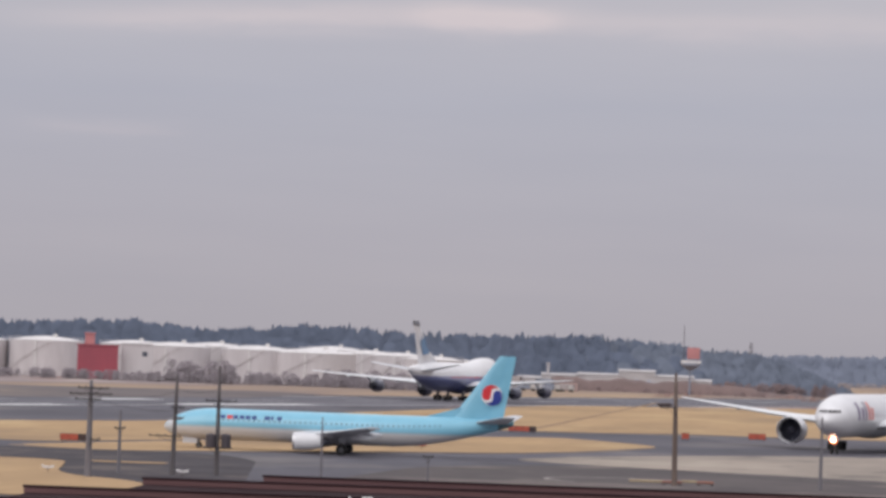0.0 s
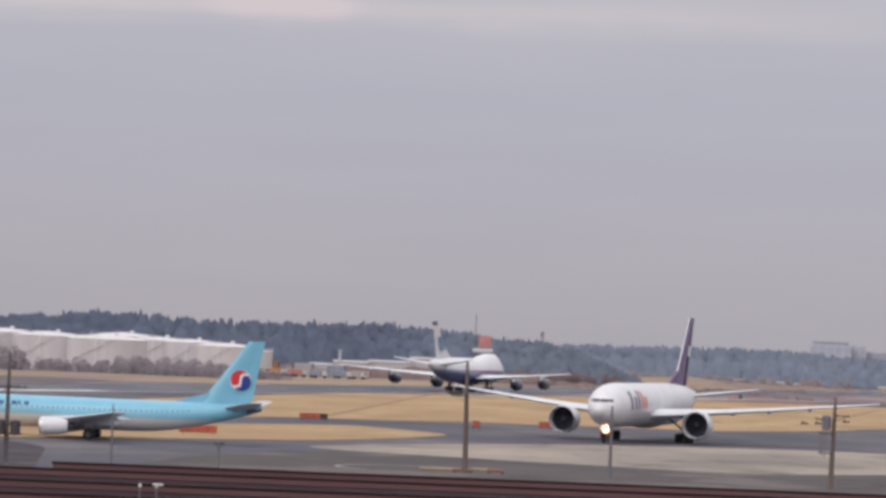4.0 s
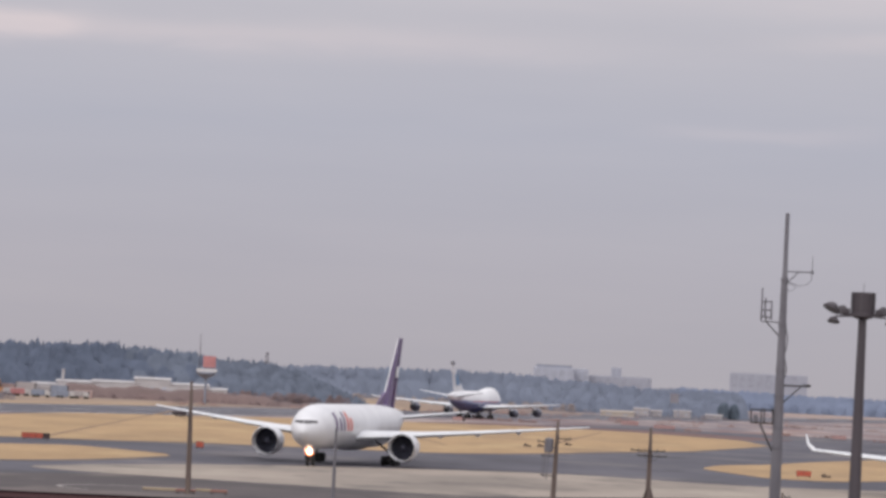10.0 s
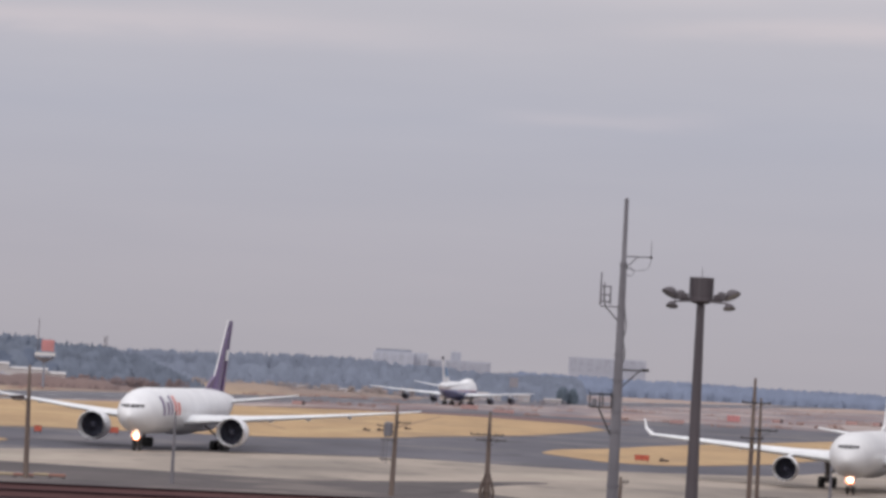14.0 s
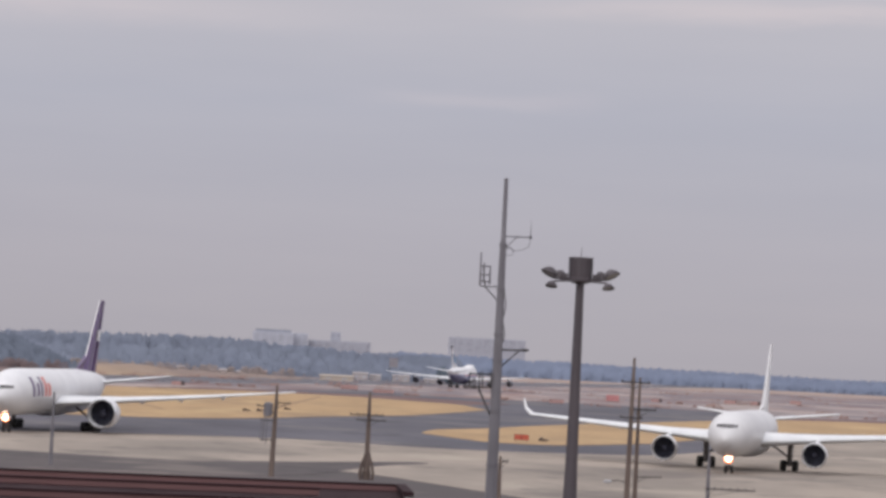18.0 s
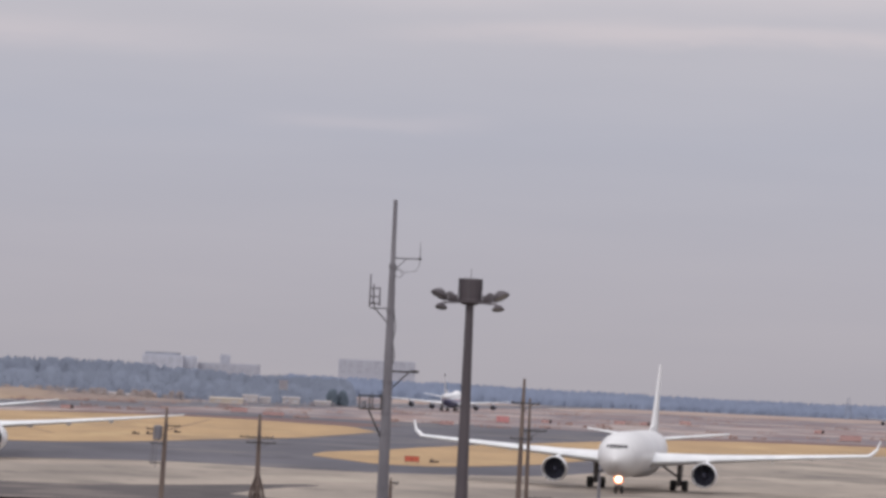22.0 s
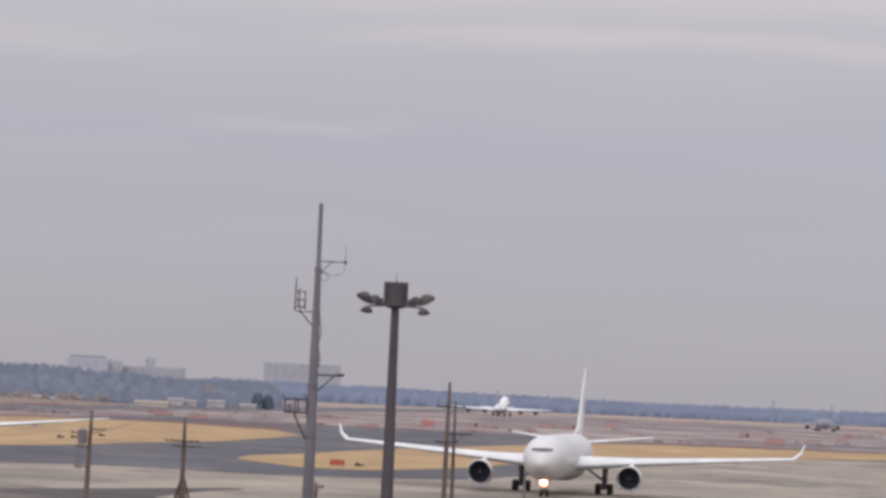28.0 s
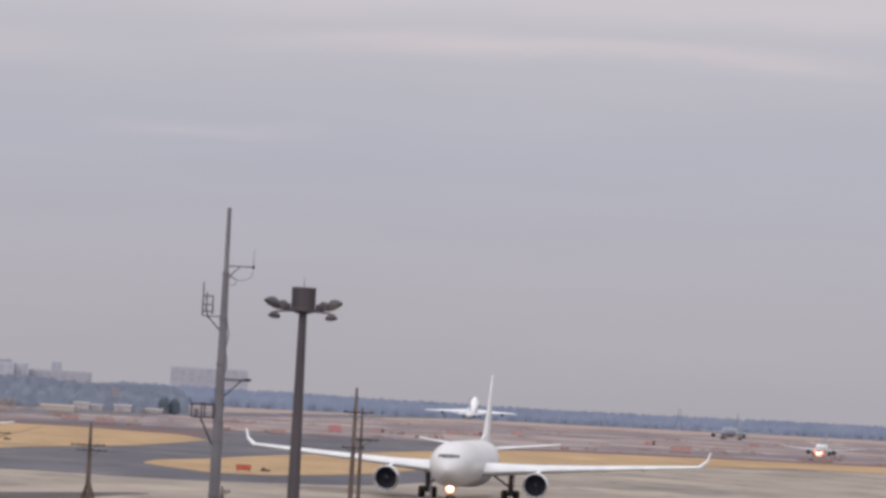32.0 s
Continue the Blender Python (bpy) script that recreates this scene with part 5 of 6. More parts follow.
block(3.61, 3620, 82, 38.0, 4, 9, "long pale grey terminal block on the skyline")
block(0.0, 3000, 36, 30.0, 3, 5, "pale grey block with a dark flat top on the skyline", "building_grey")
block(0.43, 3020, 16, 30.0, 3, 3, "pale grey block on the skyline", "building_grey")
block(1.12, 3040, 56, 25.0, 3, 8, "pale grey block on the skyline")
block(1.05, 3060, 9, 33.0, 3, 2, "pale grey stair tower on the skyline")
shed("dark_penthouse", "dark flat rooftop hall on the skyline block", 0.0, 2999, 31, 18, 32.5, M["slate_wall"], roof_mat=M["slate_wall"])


# ---------------------------------------------------------------- towers
def lattice(az, dist, h, w, label, paint="steel_pole"):
    ob = tagged(new("lattice_tower"), label, "tower")
    ob.matrix_basis = Matrix.Translation(spot(az, dist, -0.05))
    for sx in (-1, 1):
        for sy in (-1, 1):
            bm = bmesh.new()
            rod(bm, (sx * w / 2, sy * w / 2, 0), (sx * w * 0.15, sy * w * 0.15, h), 0.16, 0.1, 5)
            part("leg", bm, M[paint], ob)
    bm = bmesh.new()
    for k in range(7):
        z0, z1 = h * k / 7, h * (k + 1) / 7
        w0, w1 = w / 2 * (1 - 0.7 * k / 7), w / 2 * (1 - 0.7 * (k + 1) / 7)
        for s in (-1, 1):
            rod(bm, (-w0, s * w0, z0), (w1, s * w1, z1), 0.08, seg=4)
            rod(bm, (s * w0, w0, z0), (s * w1, -w1, z1), 0.08, seg=4)
    part("bracing", bm, M[paint], ob)
    return ob


lattice(-4.85, 1560, 22.0, 3.0, "dark steel lattice pylon above the trees")
lattice(11.56, 3250, 20.5, 6.5, "blue-grey lattice tower above the far trees", "pale_blue")
radar = tagged(new("radar_tower"), "red and white radar head on a grey mast", "tower")
radar.matrix_basis = Matrix.Translation(spot(-5.86, 1180, -0.05)) @ pose(0, 0, 0, 0, 0, 5.86)
bm = bmesh.new()
# mast and gallery take the haze tone of the woods behind
rod(bm, (0, 0, 0), (0, 0, 10.5), 0.4, 0.35, 12)
part("mast", bm, M["pale_blue"], radar, "grey tubular mast")
bm = bmesh.new()
lathe(bm, [(9.0, 0.4), (10.2, 2.6), (11.0, 3.4), (11.4, 3.2)], 16, "Z")
part("gallery", bm, M["pale_blue"], radar, "round grey gallery")
bm = bmesh.new()
box(bm, (7.0, 4.0, 1.1), (0.2, 0, 12.0), 0.08)
part("platform", bm, M["building_white"], radar, "white platform")
bm = bmesh.new()
box(bm, (4.4, 3.0, 4.0), (1.0, 0, 15.0), 0.1)
part("radar_head", bm, M["paled_red"], radar, "pale red radar head")
bm = bmesh.new()
rod(bm, (-2.4, 0, 11), (-2.4, 0, 24.5), 0.22, 0.1, 6)
part("whip_mast", bm, M["steel_pole"], radar, "thin dark antenna mast")
small = tagged(new("checkered_hut"), "red and white checkered hut on a stand by the woods", "tower")
small.matrix_basis = Matrix.Translation(spot(2.05, 1690, -0.05))
for k in range(4):
    bm = bmesh.new()
    box(bm, (4.2, 4.0, 1.2), (0, 0, 8.2 + 1.2 * k), 0.05)
    part("panel", bm, M["hut_pink"] if k % 2 else M["hut_grey"], small)
for sx in (-2, 2):
    bm = bmesh.new()
    rod(bm, (sx, 0, 0), (sx, 0, 7.6), 0.2, 0.2, 6)
    part("leg", bm, M["pale_blue"], small)


# ---------------------------------------------------------------- vehicles beyond the runway
def truck(az, dist, turn, body, label, size=(6.5, 2.3, 2.6)):
    ob = tagged(new("work_truck"), label, "truck", "parked trucks")
    ob.matrix_basis = Matrix.Translation(spot(az, dist, 0)) @ pose(0, 0, 0, 0, 0, turn)
    l, w, h = size
    bm = bmesh.new()
    box(bm, (l * 0.68, w, h * 0.72), (-l * 0.15, 0, 0.75 + h * 0.36), 0.08)
    part("load_body", bm, M[body], ob)
    bm = bmesh.new()
    box(bm, (l * 0.26, w * 0.96, h * 0.66), (l * 0.34, 0, 0.7 + h * 0.33), 0.15)
    cab = part("cab", bm, M["vehicle_white"], ob, "white truck cab")
    bm = bmesh.new()
    box(bm, (0.06, w * 0.8, h * 0.25), (l * 0.475, 0, 0.9 + h * 0.48), 0.02)
    part("windscreen", bm, M["window_dark"], cab)
    for sx in (-0.36, -0.16, 0.34):
        for sy in (-1, 1):
            bm = bmesh.new()
            lathe(bm, [(-0.15, 0.3), (-0.16, 0.45), (-0.1, 0.5), (0.1, 0.5), (0.16, 0.45), (0.15, 0.3)], 14, "Y", at=(sx * l, sy * w * 0.45, 0.5))
            part("wheel", bm, M["tyre"], ob)
    return ob


for az, d, turn, body in ((-10.1, 1175, 10, "vehicle_white"), (-9.6, 1165, -15, "vehicle_orange"), (-9.3, 1180, 5, "vehicle_orange"), (-8.95, 1170, 30, "paled_red"), (-8.6, 1160, 0, "vehicle_blue"), (-8.2, 1168, 12, "vehicle_blue"),
                          (-7.95, 1175, -8, "pale_wall"), (-9.05, 1185, 80, "vehicle_white")):
    truck(az, d, turn, body, "parked works truck beyond the runway")


def container(az, dist, turn, size, mat, label):
    """A steel box with corner posts, ribbed sides and a double door at its end."""
    ob = tagged(new("cargo_container"), label, "container", "parked containers")
    ob.matrix_basis = Matrix.Translation(spot(az, dist, -0.02)) @ pose(0, 0, 0, 0, 0, turn)
    l, w, h = size
    bm = bmesh.new()
    box(bm, (l - 0.1, w - 0.1, h - 0.1), (0, 0, h / 2), 0.02)
    part("body", bm, M[mat], ob)
    for s in (-1, 1):
        bm = bmesh.new()
        n = int(l / 0.3)
        xs = [-l / 2 + 0.15 + (l - 0.3) * k / n for k in range(n + 1)]
        loft(bm, [[Vector((x, s * (w / 2 - 0.08), z0)) for z0 in (0.2, h - 0.2)] + [Vector((x, s * (w / 2 + (0.05 if (k // 2) % 2 else -0.02)), z0)) for z0 in (h - 0.2, 0.2)] for k, x in enumerate(xs)])
        part("ribbed_side", bm, M[mat], ob, "corrugated steel side", smooth=False)
    for sx in (-1, 1):
        for sy in (-1, 1):
            bm = bmesh.new()
            box(bm, (0.18, 0.18, h), (sx * (l / 2 - 0.05), sy * (w / 2 - 0.05), h / 2), 0.02)
            part("corner_post", bm, M["steel_pole"], ob)
    return ob


for az, d, turn, size, mat in ((-10.35, 1190, 4, (7, 2.5, 3.6), "paled_wall"), (-9.95, 1192, -6, (6, 2.5, 4.6), "paled_red"), (-9.45, 1195, 8, (7, 2.5, 5.2), "vehicle_orange"), (-9.15, 1198, 2, (5, 2.5, 4.0), "paled_wall"),
                               (-8.85, 1196, -12, (7, 2.5, 4.8), "pale_wall"), (-8.5, 1200, 6, (6, 2.5, 3.4), "pale_wall"), (-8.3, 1195, 0, (6, 2.5, 4.2), "vehicle_blue"), (-7.9, 1200, 10, (7, 2.5, 3.0), "paled_wall")):
    container(az, d, turn, size, mat, {"vehicle_orange": "dull orange steel container beyond the runway", "paled_red": "pale red steel container beyond the runway", "vehicle_blue": "dull blue steel container beyond the runway"}.get(mat, "pale steel container beyond the runway"))


# ---------------------------------------------------------------- airfield signs
def board(az, dist, w, h, label, turn=0.0, mat="sign_red"):
    ob = tagged(new("guidance_sign"), label, "sign", "airfield guidance signs")
    ob.matrix_basis = Matrix.Translation(spot(az, dist, 0.05)) @ pose(0, 0, 0, 0, 0, -az + turn)
    bm = bmesh.new()
    box(bm, (w, 0.3, h), (0, 0, 0.3 + h / 2), 0.03)
    part("case", bm, M["sign_dark"], ob, "dark sign case")
    n = max(1, round(w / 1.1))
    for k in range(n):
        bm = bmesh.new()
        box(bm, (w / n - 0.06, 0.06, h - 0.1), (-w / 2 + w / n * (k + 0.5), -0.16, 0.3 + h / 2), 0.01)
        # panels beyond 900 m get the reds paled for haze
        part("panel", bm, M["sign_dark"] if k == n - 1 and 2.7 < w < 4.4 else M[mat if dist < 900 or mat == "sign_dark" else "paled_red" if h > 2.0 else "hazy_red"], ob, "red sign panel")
    for s in (-0.4, 0.4):
        bm = bmesh.new()
        rod(bm, (s * w, 0, 0), (s * w, 0, 0.32), 0.05, seg=6)
        part("leg", bm, M["sign_dark"], ob)
    return ob


for az, d, w, h in ((-16.19, 382, 3.0, 0.75), (-8.65, 509, 4.2, 0.85), (-10.58, 408, 4.5, 0.85), (-5.90, 500, 1.1, 0.9), (-4.70, 515, 2.6, 0.9), (4.27, 512, 2.2, 0.85), (5.77, 1235, 4.6, 2.3), (11.62, 1120, 7.0, 1.8), (4.83, 1065, 4.5, 1.2),
                    (1.32, 1185, 6.0, 1.6), (1.9, 1110, 7.0, 1.2), (-1.56, 1050, 4.0, 1.2), (6.51, 1290, 4.0, 1.2), (7.74, 1375, 4.5, 1.4), (8.17, 1390, 4.0, 1.3), (8.84, 1530, 5.0, 1.5), (11.09, 1365, 4.0, 1.4), (12.84, 1600, 5.0, 1.4)):
    board(az, d, w, h, "low red taxiway guidance sign on the grass")
bm = bmesh.new()
for az, d in ((4.64, 524), (-0.39, 664), (-0.16, 670), (0.30, 702)):
    p = spot(az, d, 0.08)
    box(bm, (1.5, 0.5, 0.3), (p.x, p.y, p.z + 0.15), 0.06)
    box(bm, (0.5, 0.4, 0.3), (p.x - 0.3, p.y, p.z + 0.4), 0.06)
tagged(new("taxiway_light", mesh_of("taxiway_light", bm, M["sign_dark"])), "small dark taxiway marker lights", "lights", kind="stuff")


# ---------------------------------------------------------------- floodlight mast and antenna mast
lamp = tagged(new("floodlight_mast"), "tall dark grey floodlight mast with angled lamps", "lamp post")
lamp.matrix_basis = Matrix.Translation(spot(5.13, 250, 0)) @ pose(0, 0, 0, 0, 0, -5.13)
bm = bmesh.new()
lathe(bm, [(0, 0.62), (0.5, 0.55), (4, 0.46), (11, 0.37), (18.1, 0.29)], 20, "Z")
part("mast", bm, M["steel_pole"], lamp, "tapered dark steel mast")
bm = bmesh.new()
lathe(bm, [(0, 0.9), (0.12, 0.9), (0.14, 0.62), (0.4, 0.6)], 20, "Z")
part("base_plate", bm, M["steel_pole"], lamp)
bm = bmesh.new()
lathe(bm, [(17.75, 0.4), (17.95, 0.95), (18.15, 0.95), (18.25, 0.6)], 16, "Z")
part("head_ring", bm, M["steel_pole"], lamp, "ring that carries the lamps")
bm = bmesh.new()
lathe(bm, [(18.05, 0.76), (18.1, 0.82), (19.68, 0.84), (19.7, 0.80)], 16, "Z")
cage = part("winch_cage", bm, M["steel_pole"], lamp, "dark box over the lamp ring")
for k in range(12):
    a = 2 * math.pi * k / 12
    bm = bmesh.new()
    rod(bm, (0.86 * math.cos(a), 0.86 * math.sin(a), 18.1), (0.86 * math.cos(a), 0.86 * math.sin(a), 19.72), 0.03, seg=5)
    part("bar", bm, M["steel_pole"], cage)
bm = bmesh.new()
rod(bm, (0, 0, 19.6), (0, 0, 20.45), 0.03, 0.015, 6)
part("lightning_rod", bm, M["iron"], lamp)


def flood(parent, at, facing, r):
    """A bowl-shaped floodlight whose glass faces the given way."""
    q = Vector(facing).normalized().to_track_quat("Z", "Y").to_matrix().to_4x4()
    m = Matrix.Translation(at) @ q
    bm = bmesh.new()
    lathe(bm, [(-0.78 * r, 0.10 * r), (-0.74 * r, 0.34 * r), (-0.5 * r, 0.66 * r), (-0.18 * r, 0.92 * r), (0.0, r), (0.06 * r, r), (0.06 * r, 0.93 * r), (-0.02 * r, 0.90 * r)], 18, "Z")
    bm.transform(m)
    o = part("floodlight", bm, M["steel_pole"], parent, "dark bowl-shaped floodlight")
    bm = bmesh.new()
    lathe(bm, [(0.0, 0.92 * r), (0.03 * r, 0.6 * r), (0.05 * r, 0.02)], 18, "Z")
    bm.transform(m)
    part("lens", bm, M["lens"], o, "clear lamp glass")
    return o


for s in (-1, 1):
    bm = bmesh.new()
    rod(bm, (s * 0.5, 0, 17.98), (s * 1.95, 0, 18.2), 0.15, 0.11, 8)
    rod(bm, (s * 0.5, -0.5, 17.98), (s * 2.0, -0.9, 17.85), 0.09, 0.06, 8)
    rod(bm, (s * 0.4, 0.5, 18.0), (s * 1.2, 1.2, 18.0), 0.09, 0.06, 8)
    part("arm", bm, M["steel_pole"], lamp, "dark outrigger arm")
    flood(lamp, (s * 2.3, -0.1, 18.40), (s * 0.48, -0.28, -0.95), 0.66)
    flood(lamp, (s * 2.1, -0.95, 17.48), (s * 0.10, -0.30, -1.0), 0.46)
    flood(lamp, (s * 1.5, 1.0, 18.35), (s * 0.35, 0.5, -0.95), 0.5)
    bm = bmesh.new()
    box(bm, (0.55, 0.4, 0.42), (s * 1.2, 0, 18.28), 0.05)
    part("ballast_box", bm, M["steel_pole"], lamp)

mast = tagged(new("antenna_mast"), "tall grey concrete mast with radio antennas and brackets", "mast")
mast.matrix_basis = Matrix.Translation(spot(3.80, 220, 0)) @ pose(0, 0, 0, 0, 0, -3.80)
bm = bmesh.new()
lathe(bm, [(0, 0.42), (6, 0.36), (14, 0.27), (19.5, 0.2)], 18, "Z")
part("concrete_pole", bm, M["concrete_pole"], mast, "tapered grey concrete pole")
bm = bmesh.new()
lathe(bm, [(19.3, 0.21), (19.4, 0.16), (23.6, 0.13), (23.65, 0.02)], 12, "Z")
part("steel_top", bm, M["concrete_pole"], mast, "grey steel top tube")
for z in (5.0, 8.5, 9.8, 11.8, 13.5, 16.4, 19.3):
    bm = bmesh.new()
    rr = 0.42 - 0.0115 * z + 0.02
    lathe(bm, [(z - 0.06, rr), (z - 0.06, rr + 0.035), (z + 0.06, rr + 0.035), (z + 0.06, rr)], 16, "Z", close=True)
    part("clamp_band", bm, M["concrete_pole"], mast, "grey steel band")
for sz, px, z, ln in (("whip", 1.75, 19.85, 1.1),):
    bm = bmesh.new()
    rod(bm, (0.1, 0, z), (px + 0.1, 0, z), 0.035, seg=6)
    rod(bm, (0.15, 0, z - 0.75), (0.9, 0, z), 0.028, seg=6)
    b = part("arm", bm, M["iron"], mast, "thin dark antenna arm")
    bm = bmesh.new()
    rod(bm, (px, 0, z - 0.15), (px, 0, z + ln), 0.03, 0.012, 6)
    box(bm, (0.14, 0.14, 0.2), (px, 0, z), 0.02)
    part("whip_antenna", bm, M["iron"], b)
    bm = bmesh.new()
    pts = [Vector((px, 0, z - 0.1))] + [Vector((0.9 + 0.8 * math.cos(a), 0, z - 0.45 + 0.45 * math.sin(a) * -1)) for a in [k * math.pi / 8 for k in range(0, 9)]]
    for p, q in zip(pts[:-1], pts[1:]):
        rod(bm, p, q, 0.014, seg=4, caps=False)
    part("cable_loop", bm, M["iron"], b, "hanging cable loop")
    bm = bmesh.new()
    for k in range(14):
        a, c = 2 * math.pi * k / 14, 2 * math.pi * (k + 1) / 14
        rod(bm, (0.42 + 0.27 * math.cos(a), 0, z - 0.98 + 0.27 * math.sin(a)), (0.42 + 0.27 * math.cos(c), 0, z - 0.98 + 0.27 * math.sin(c)), 0.016, seg=4, caps=False)
    part("coiled_cable", bm, M["iron"], b, "coil of cable")
bm = bmesh.new()
rod(bm, (-0.15, 0, 15.6), (-1.05, 0, 16.55), 0.04, seg=6)
rod(bm, (-0.15, 0, 16.55), (-1.35, 0, 16.55), 0.035, seg=6)
rod(bm, (-1.05, 0, 16.5), (-1.2, 0, 17.8), 0.04, seg=6)
b = part("dipole_bracket", bm, M["iron"], mast, "dark antenna bracket")
for x0, z0, z1 in ((-1.38, 16.6, 18.75), (-0.75, 16.7, 17.9), (-1.15, 16.9, 18.1)):
    bm = bmesh.new()
    rod(bm, (x0, 0, z0), (x0, 0, z1), 0.085, 0.05, 6)
    part("dipole", bm, M["concrete_pole"], b, "grey dipole antenna")
for z in (16.85, 17.3, 17.85):
    bm = bmesh.new()
    rod(bm, (-1.35, 0, z), (-0.75, 0, z), 0.05, seg=6)
    part("spreader", bm, M["concrete_pole"], b)
bm = bmesh.new()
rod(bm, (0.2, 0, 12.5), (1.95, 0, 12.5), 0.06, seg=6)
rod(bm, (0.25, 0, 11.4), (1.35, 0, 12.45), 0.045, seg=6)
box(bm, (0.5, 0.3, 0.12), (1.75, 0, 12.56), 0.02)
part("crossarm", bm, M["iron"], mast, "dark steel crossarm")
bm = bmesh.new()
for z in (10.0, 10.85):
    rod(bm, (-0.3, -0.3, z), (-1.75, -0.3, z), 0.05, seg=6)
    rod(bm, (-0.3, 0.3, z), (-1.75, 0.3, z), 0.05, seg=6)
for x in (-1.75, -1.1, -0.9, -0.35):
    rod(bm, (x, -0.3, 10.0), (x, -0.3, 10.95), 0.05, seg=6)
rod(bm, (-0.3, 0, 8.2), (-1.15, 0, 9.95), 0.06, seg=6)
part("equipment_frame", bm, M["iron"], mast, "dark steel equipment frame")
bm = bmesh.new()
box(bm, (0.3, 0.3, 0.5), (-1.45, 0, 10.3), 0.04)
part("equipment_box", bm, M["concrete_pole"], mast, "grey equipment box")
bm = bmesh.new()
prev = Vector((0.3, 0, 13.0))
for k in range(1, 13):
    q = Vector((0.30 + 0.07 * math.sin(k * 0.9), -0.05, 13.0 + 0.27 * k))
    rod(bm, prev, q, 0.035, seg=5, caps=False)
    prev = q
part("cable", bm, M["iron"], mast, "slack black cable on the mast")


# ---------------------------------------------------------------- utility poles
def utility_pole(az, dist, top, r, mat, arms=(), cans=(), label="weathered utility pole with crossarms and insulators", lean=0.0, extras=""):
    ob = tagged(new("utility_pole"), label, "utility pole", "utility poles")
    ob.matrix_basis = Matrix.Translation(spot(az, dist, -0.05)) @ pose(0, 0, 0, 0, lean, -az)
    bm = bmesh.new()
    lathe(bm, [(0, r), (top * 0.5, r * 0.82), (top * 0.85, r * 0.6), (top, r * 0.42)], 14, "Z")
    part("pole", bm, M[mat], ob)
    for z, w, off in arms:
        bm = bmesh.new()
        box(bm, (w, 0.1, 0.1), (off, -r, z), 0.01)
        rod(bm, (off + w * 0.3, -r, z), (0, -r, z - 0.6), 0.02, seg=5)
        rod(bm, (off - w * 0.3, -r, z), (0, -r, z - 0.6), 0.02, seg=5)
        a = part("crossarm", bm, M["iron"], ob, "dark crossarm")
        n = max(2, round(w / 0.55))
        for k in range(n):
            bm = bmesh.new()
            x = off - w / 2 + 0.1 + (w - 0.2) * k / (n - 1)
            lathe(bm, [(z + 0.05, 0.03), (z + 0.07, 0.07), (z + 0.10, 0.055), (z + 0.13, 0.07), (z + 0.16, 0.045), (z + 0.18, 0.02)], 8, "Z", at=(x, -r, 0))
            part("insulator", bm, M["steel_pole"], a, "dark grey porcelain insulator")
    for x, z, rr, h in cans:
        bm = bmesh.new()
        lathe(bm, [(z - h / 2, rr * 0.85), (z - h / 2 + 0.05, rr), (z + h / 2 - 0.08, rr), (z + h / 2, rr * 0.8), (z + h / 2 + 0.06, rr * 0.3)], 16, "Z", at=(x, -0.1, 0))
        part("transformer", bm, M["steel_pole"] if "dark" in extras else M["concrete_pole"], ob, "grey pole transformer")
    return ob


# bearing, distance, top, radius, colour, crossarms (height, width, offset), transformers (offset, height, radius, height)
utility_pole(-15.93, 288, 8.25, 0.30, "concrete_pole", [(7.1, 3.6, 0), (7.6, 2.6, 0.2), (6.65, 2.2, -0.2), (3.3, 0.9, 0.5)], [])
utility_pole(-15.42, 300, 5.6, 0.17, "concrete_pole", [(4.0, 1.0, 0)], [], "slim grey utility pole")
utility_pole(-14.52, 300, 8.95, 0.22, "tarred_pole", [(3.45, 2.8, -0.8), (6.0, 1.2, 0.2)], [], lean=1.0)
utility_pole(-13.78, 302, 9.7, 0.22, "tarred_pole", [(6.65, 2.8, 0.2), (2.5, 2.6, 0)], [(-0.6, 3.1, 0.45, 1.25), (0.75, 3.1, 0.45, 1.25)], extras="dark")
utility_pole(-12.02, 300, 5.6, 0.12, "concrete_pole", [], [], "slim grey steel post")
utility_pole(-10.22, 305, 2.4, 0.10, "concrete_pole", [(2.3, 1.0, 0)], [], "short grey steel post")
bracket_pole = utility_pole(-6.06, 318, 10.6, 0.27, "wood_pole", [(7.35, 1.5, -0.7)], [], "tall brown utility pole with one side bracket", lean=-1.0)
bm = bmesh.new()
loft(bm, [[Vector((x, -0.35 + w * math.cos(2 * math.pi * j / 10), 7.62 + h * math.sin(2 * math.pi * j / 10))) for j in range(10)] for x, w, h in ((-1.75, 0.06, 0.05), (-1.6, 0.2, 0.14), (-0.9, 0.24, 0.18), (-0.45, 0.16, 0.14), (-0.3, 0.06, 0.06))])
part("lamp_head", bm, M["sign_dark"], bracket_pole, "dark brown lamp head")
utility_pole(-3.62, 322, 6.9, 0.18, "concrete_pole", [], [], "slim grey utility pole")
riser_pole = utility_pole(0.08, 318, 8.6, 0.26, "wood_pole", [(7.0, 1.3, 0.7), (6.6, 1.0, -1.3)], [(-0.7, 6.3, 0.42, 1.3)], lean=1.2)
for x, z0, z1, r in ((-1.05, 3.3, 6.0, 0.07), (-0.75, 3.1, 5.8, 0.05), (-1.3, 3.6, 5.4, 0.04)):
    bm = bmesh.new()
    rod(bm, (x, -0.2, z0), (x + 0.08, -0.2, z1), r, r * 0.8, 8)
    part("riser_pipe", bm, M["concrete_pole"], riser_pole, "thin grey riser pipe")
for z in (3.5, 5.3):
    bm = bmesh.new()
    rod(bm, (-1.35, -0.2, z), (0, -0.2, z - 0.03), 0.05, seg=6)
    part("riser_bracket", bm, M["iron"], riser_pole)
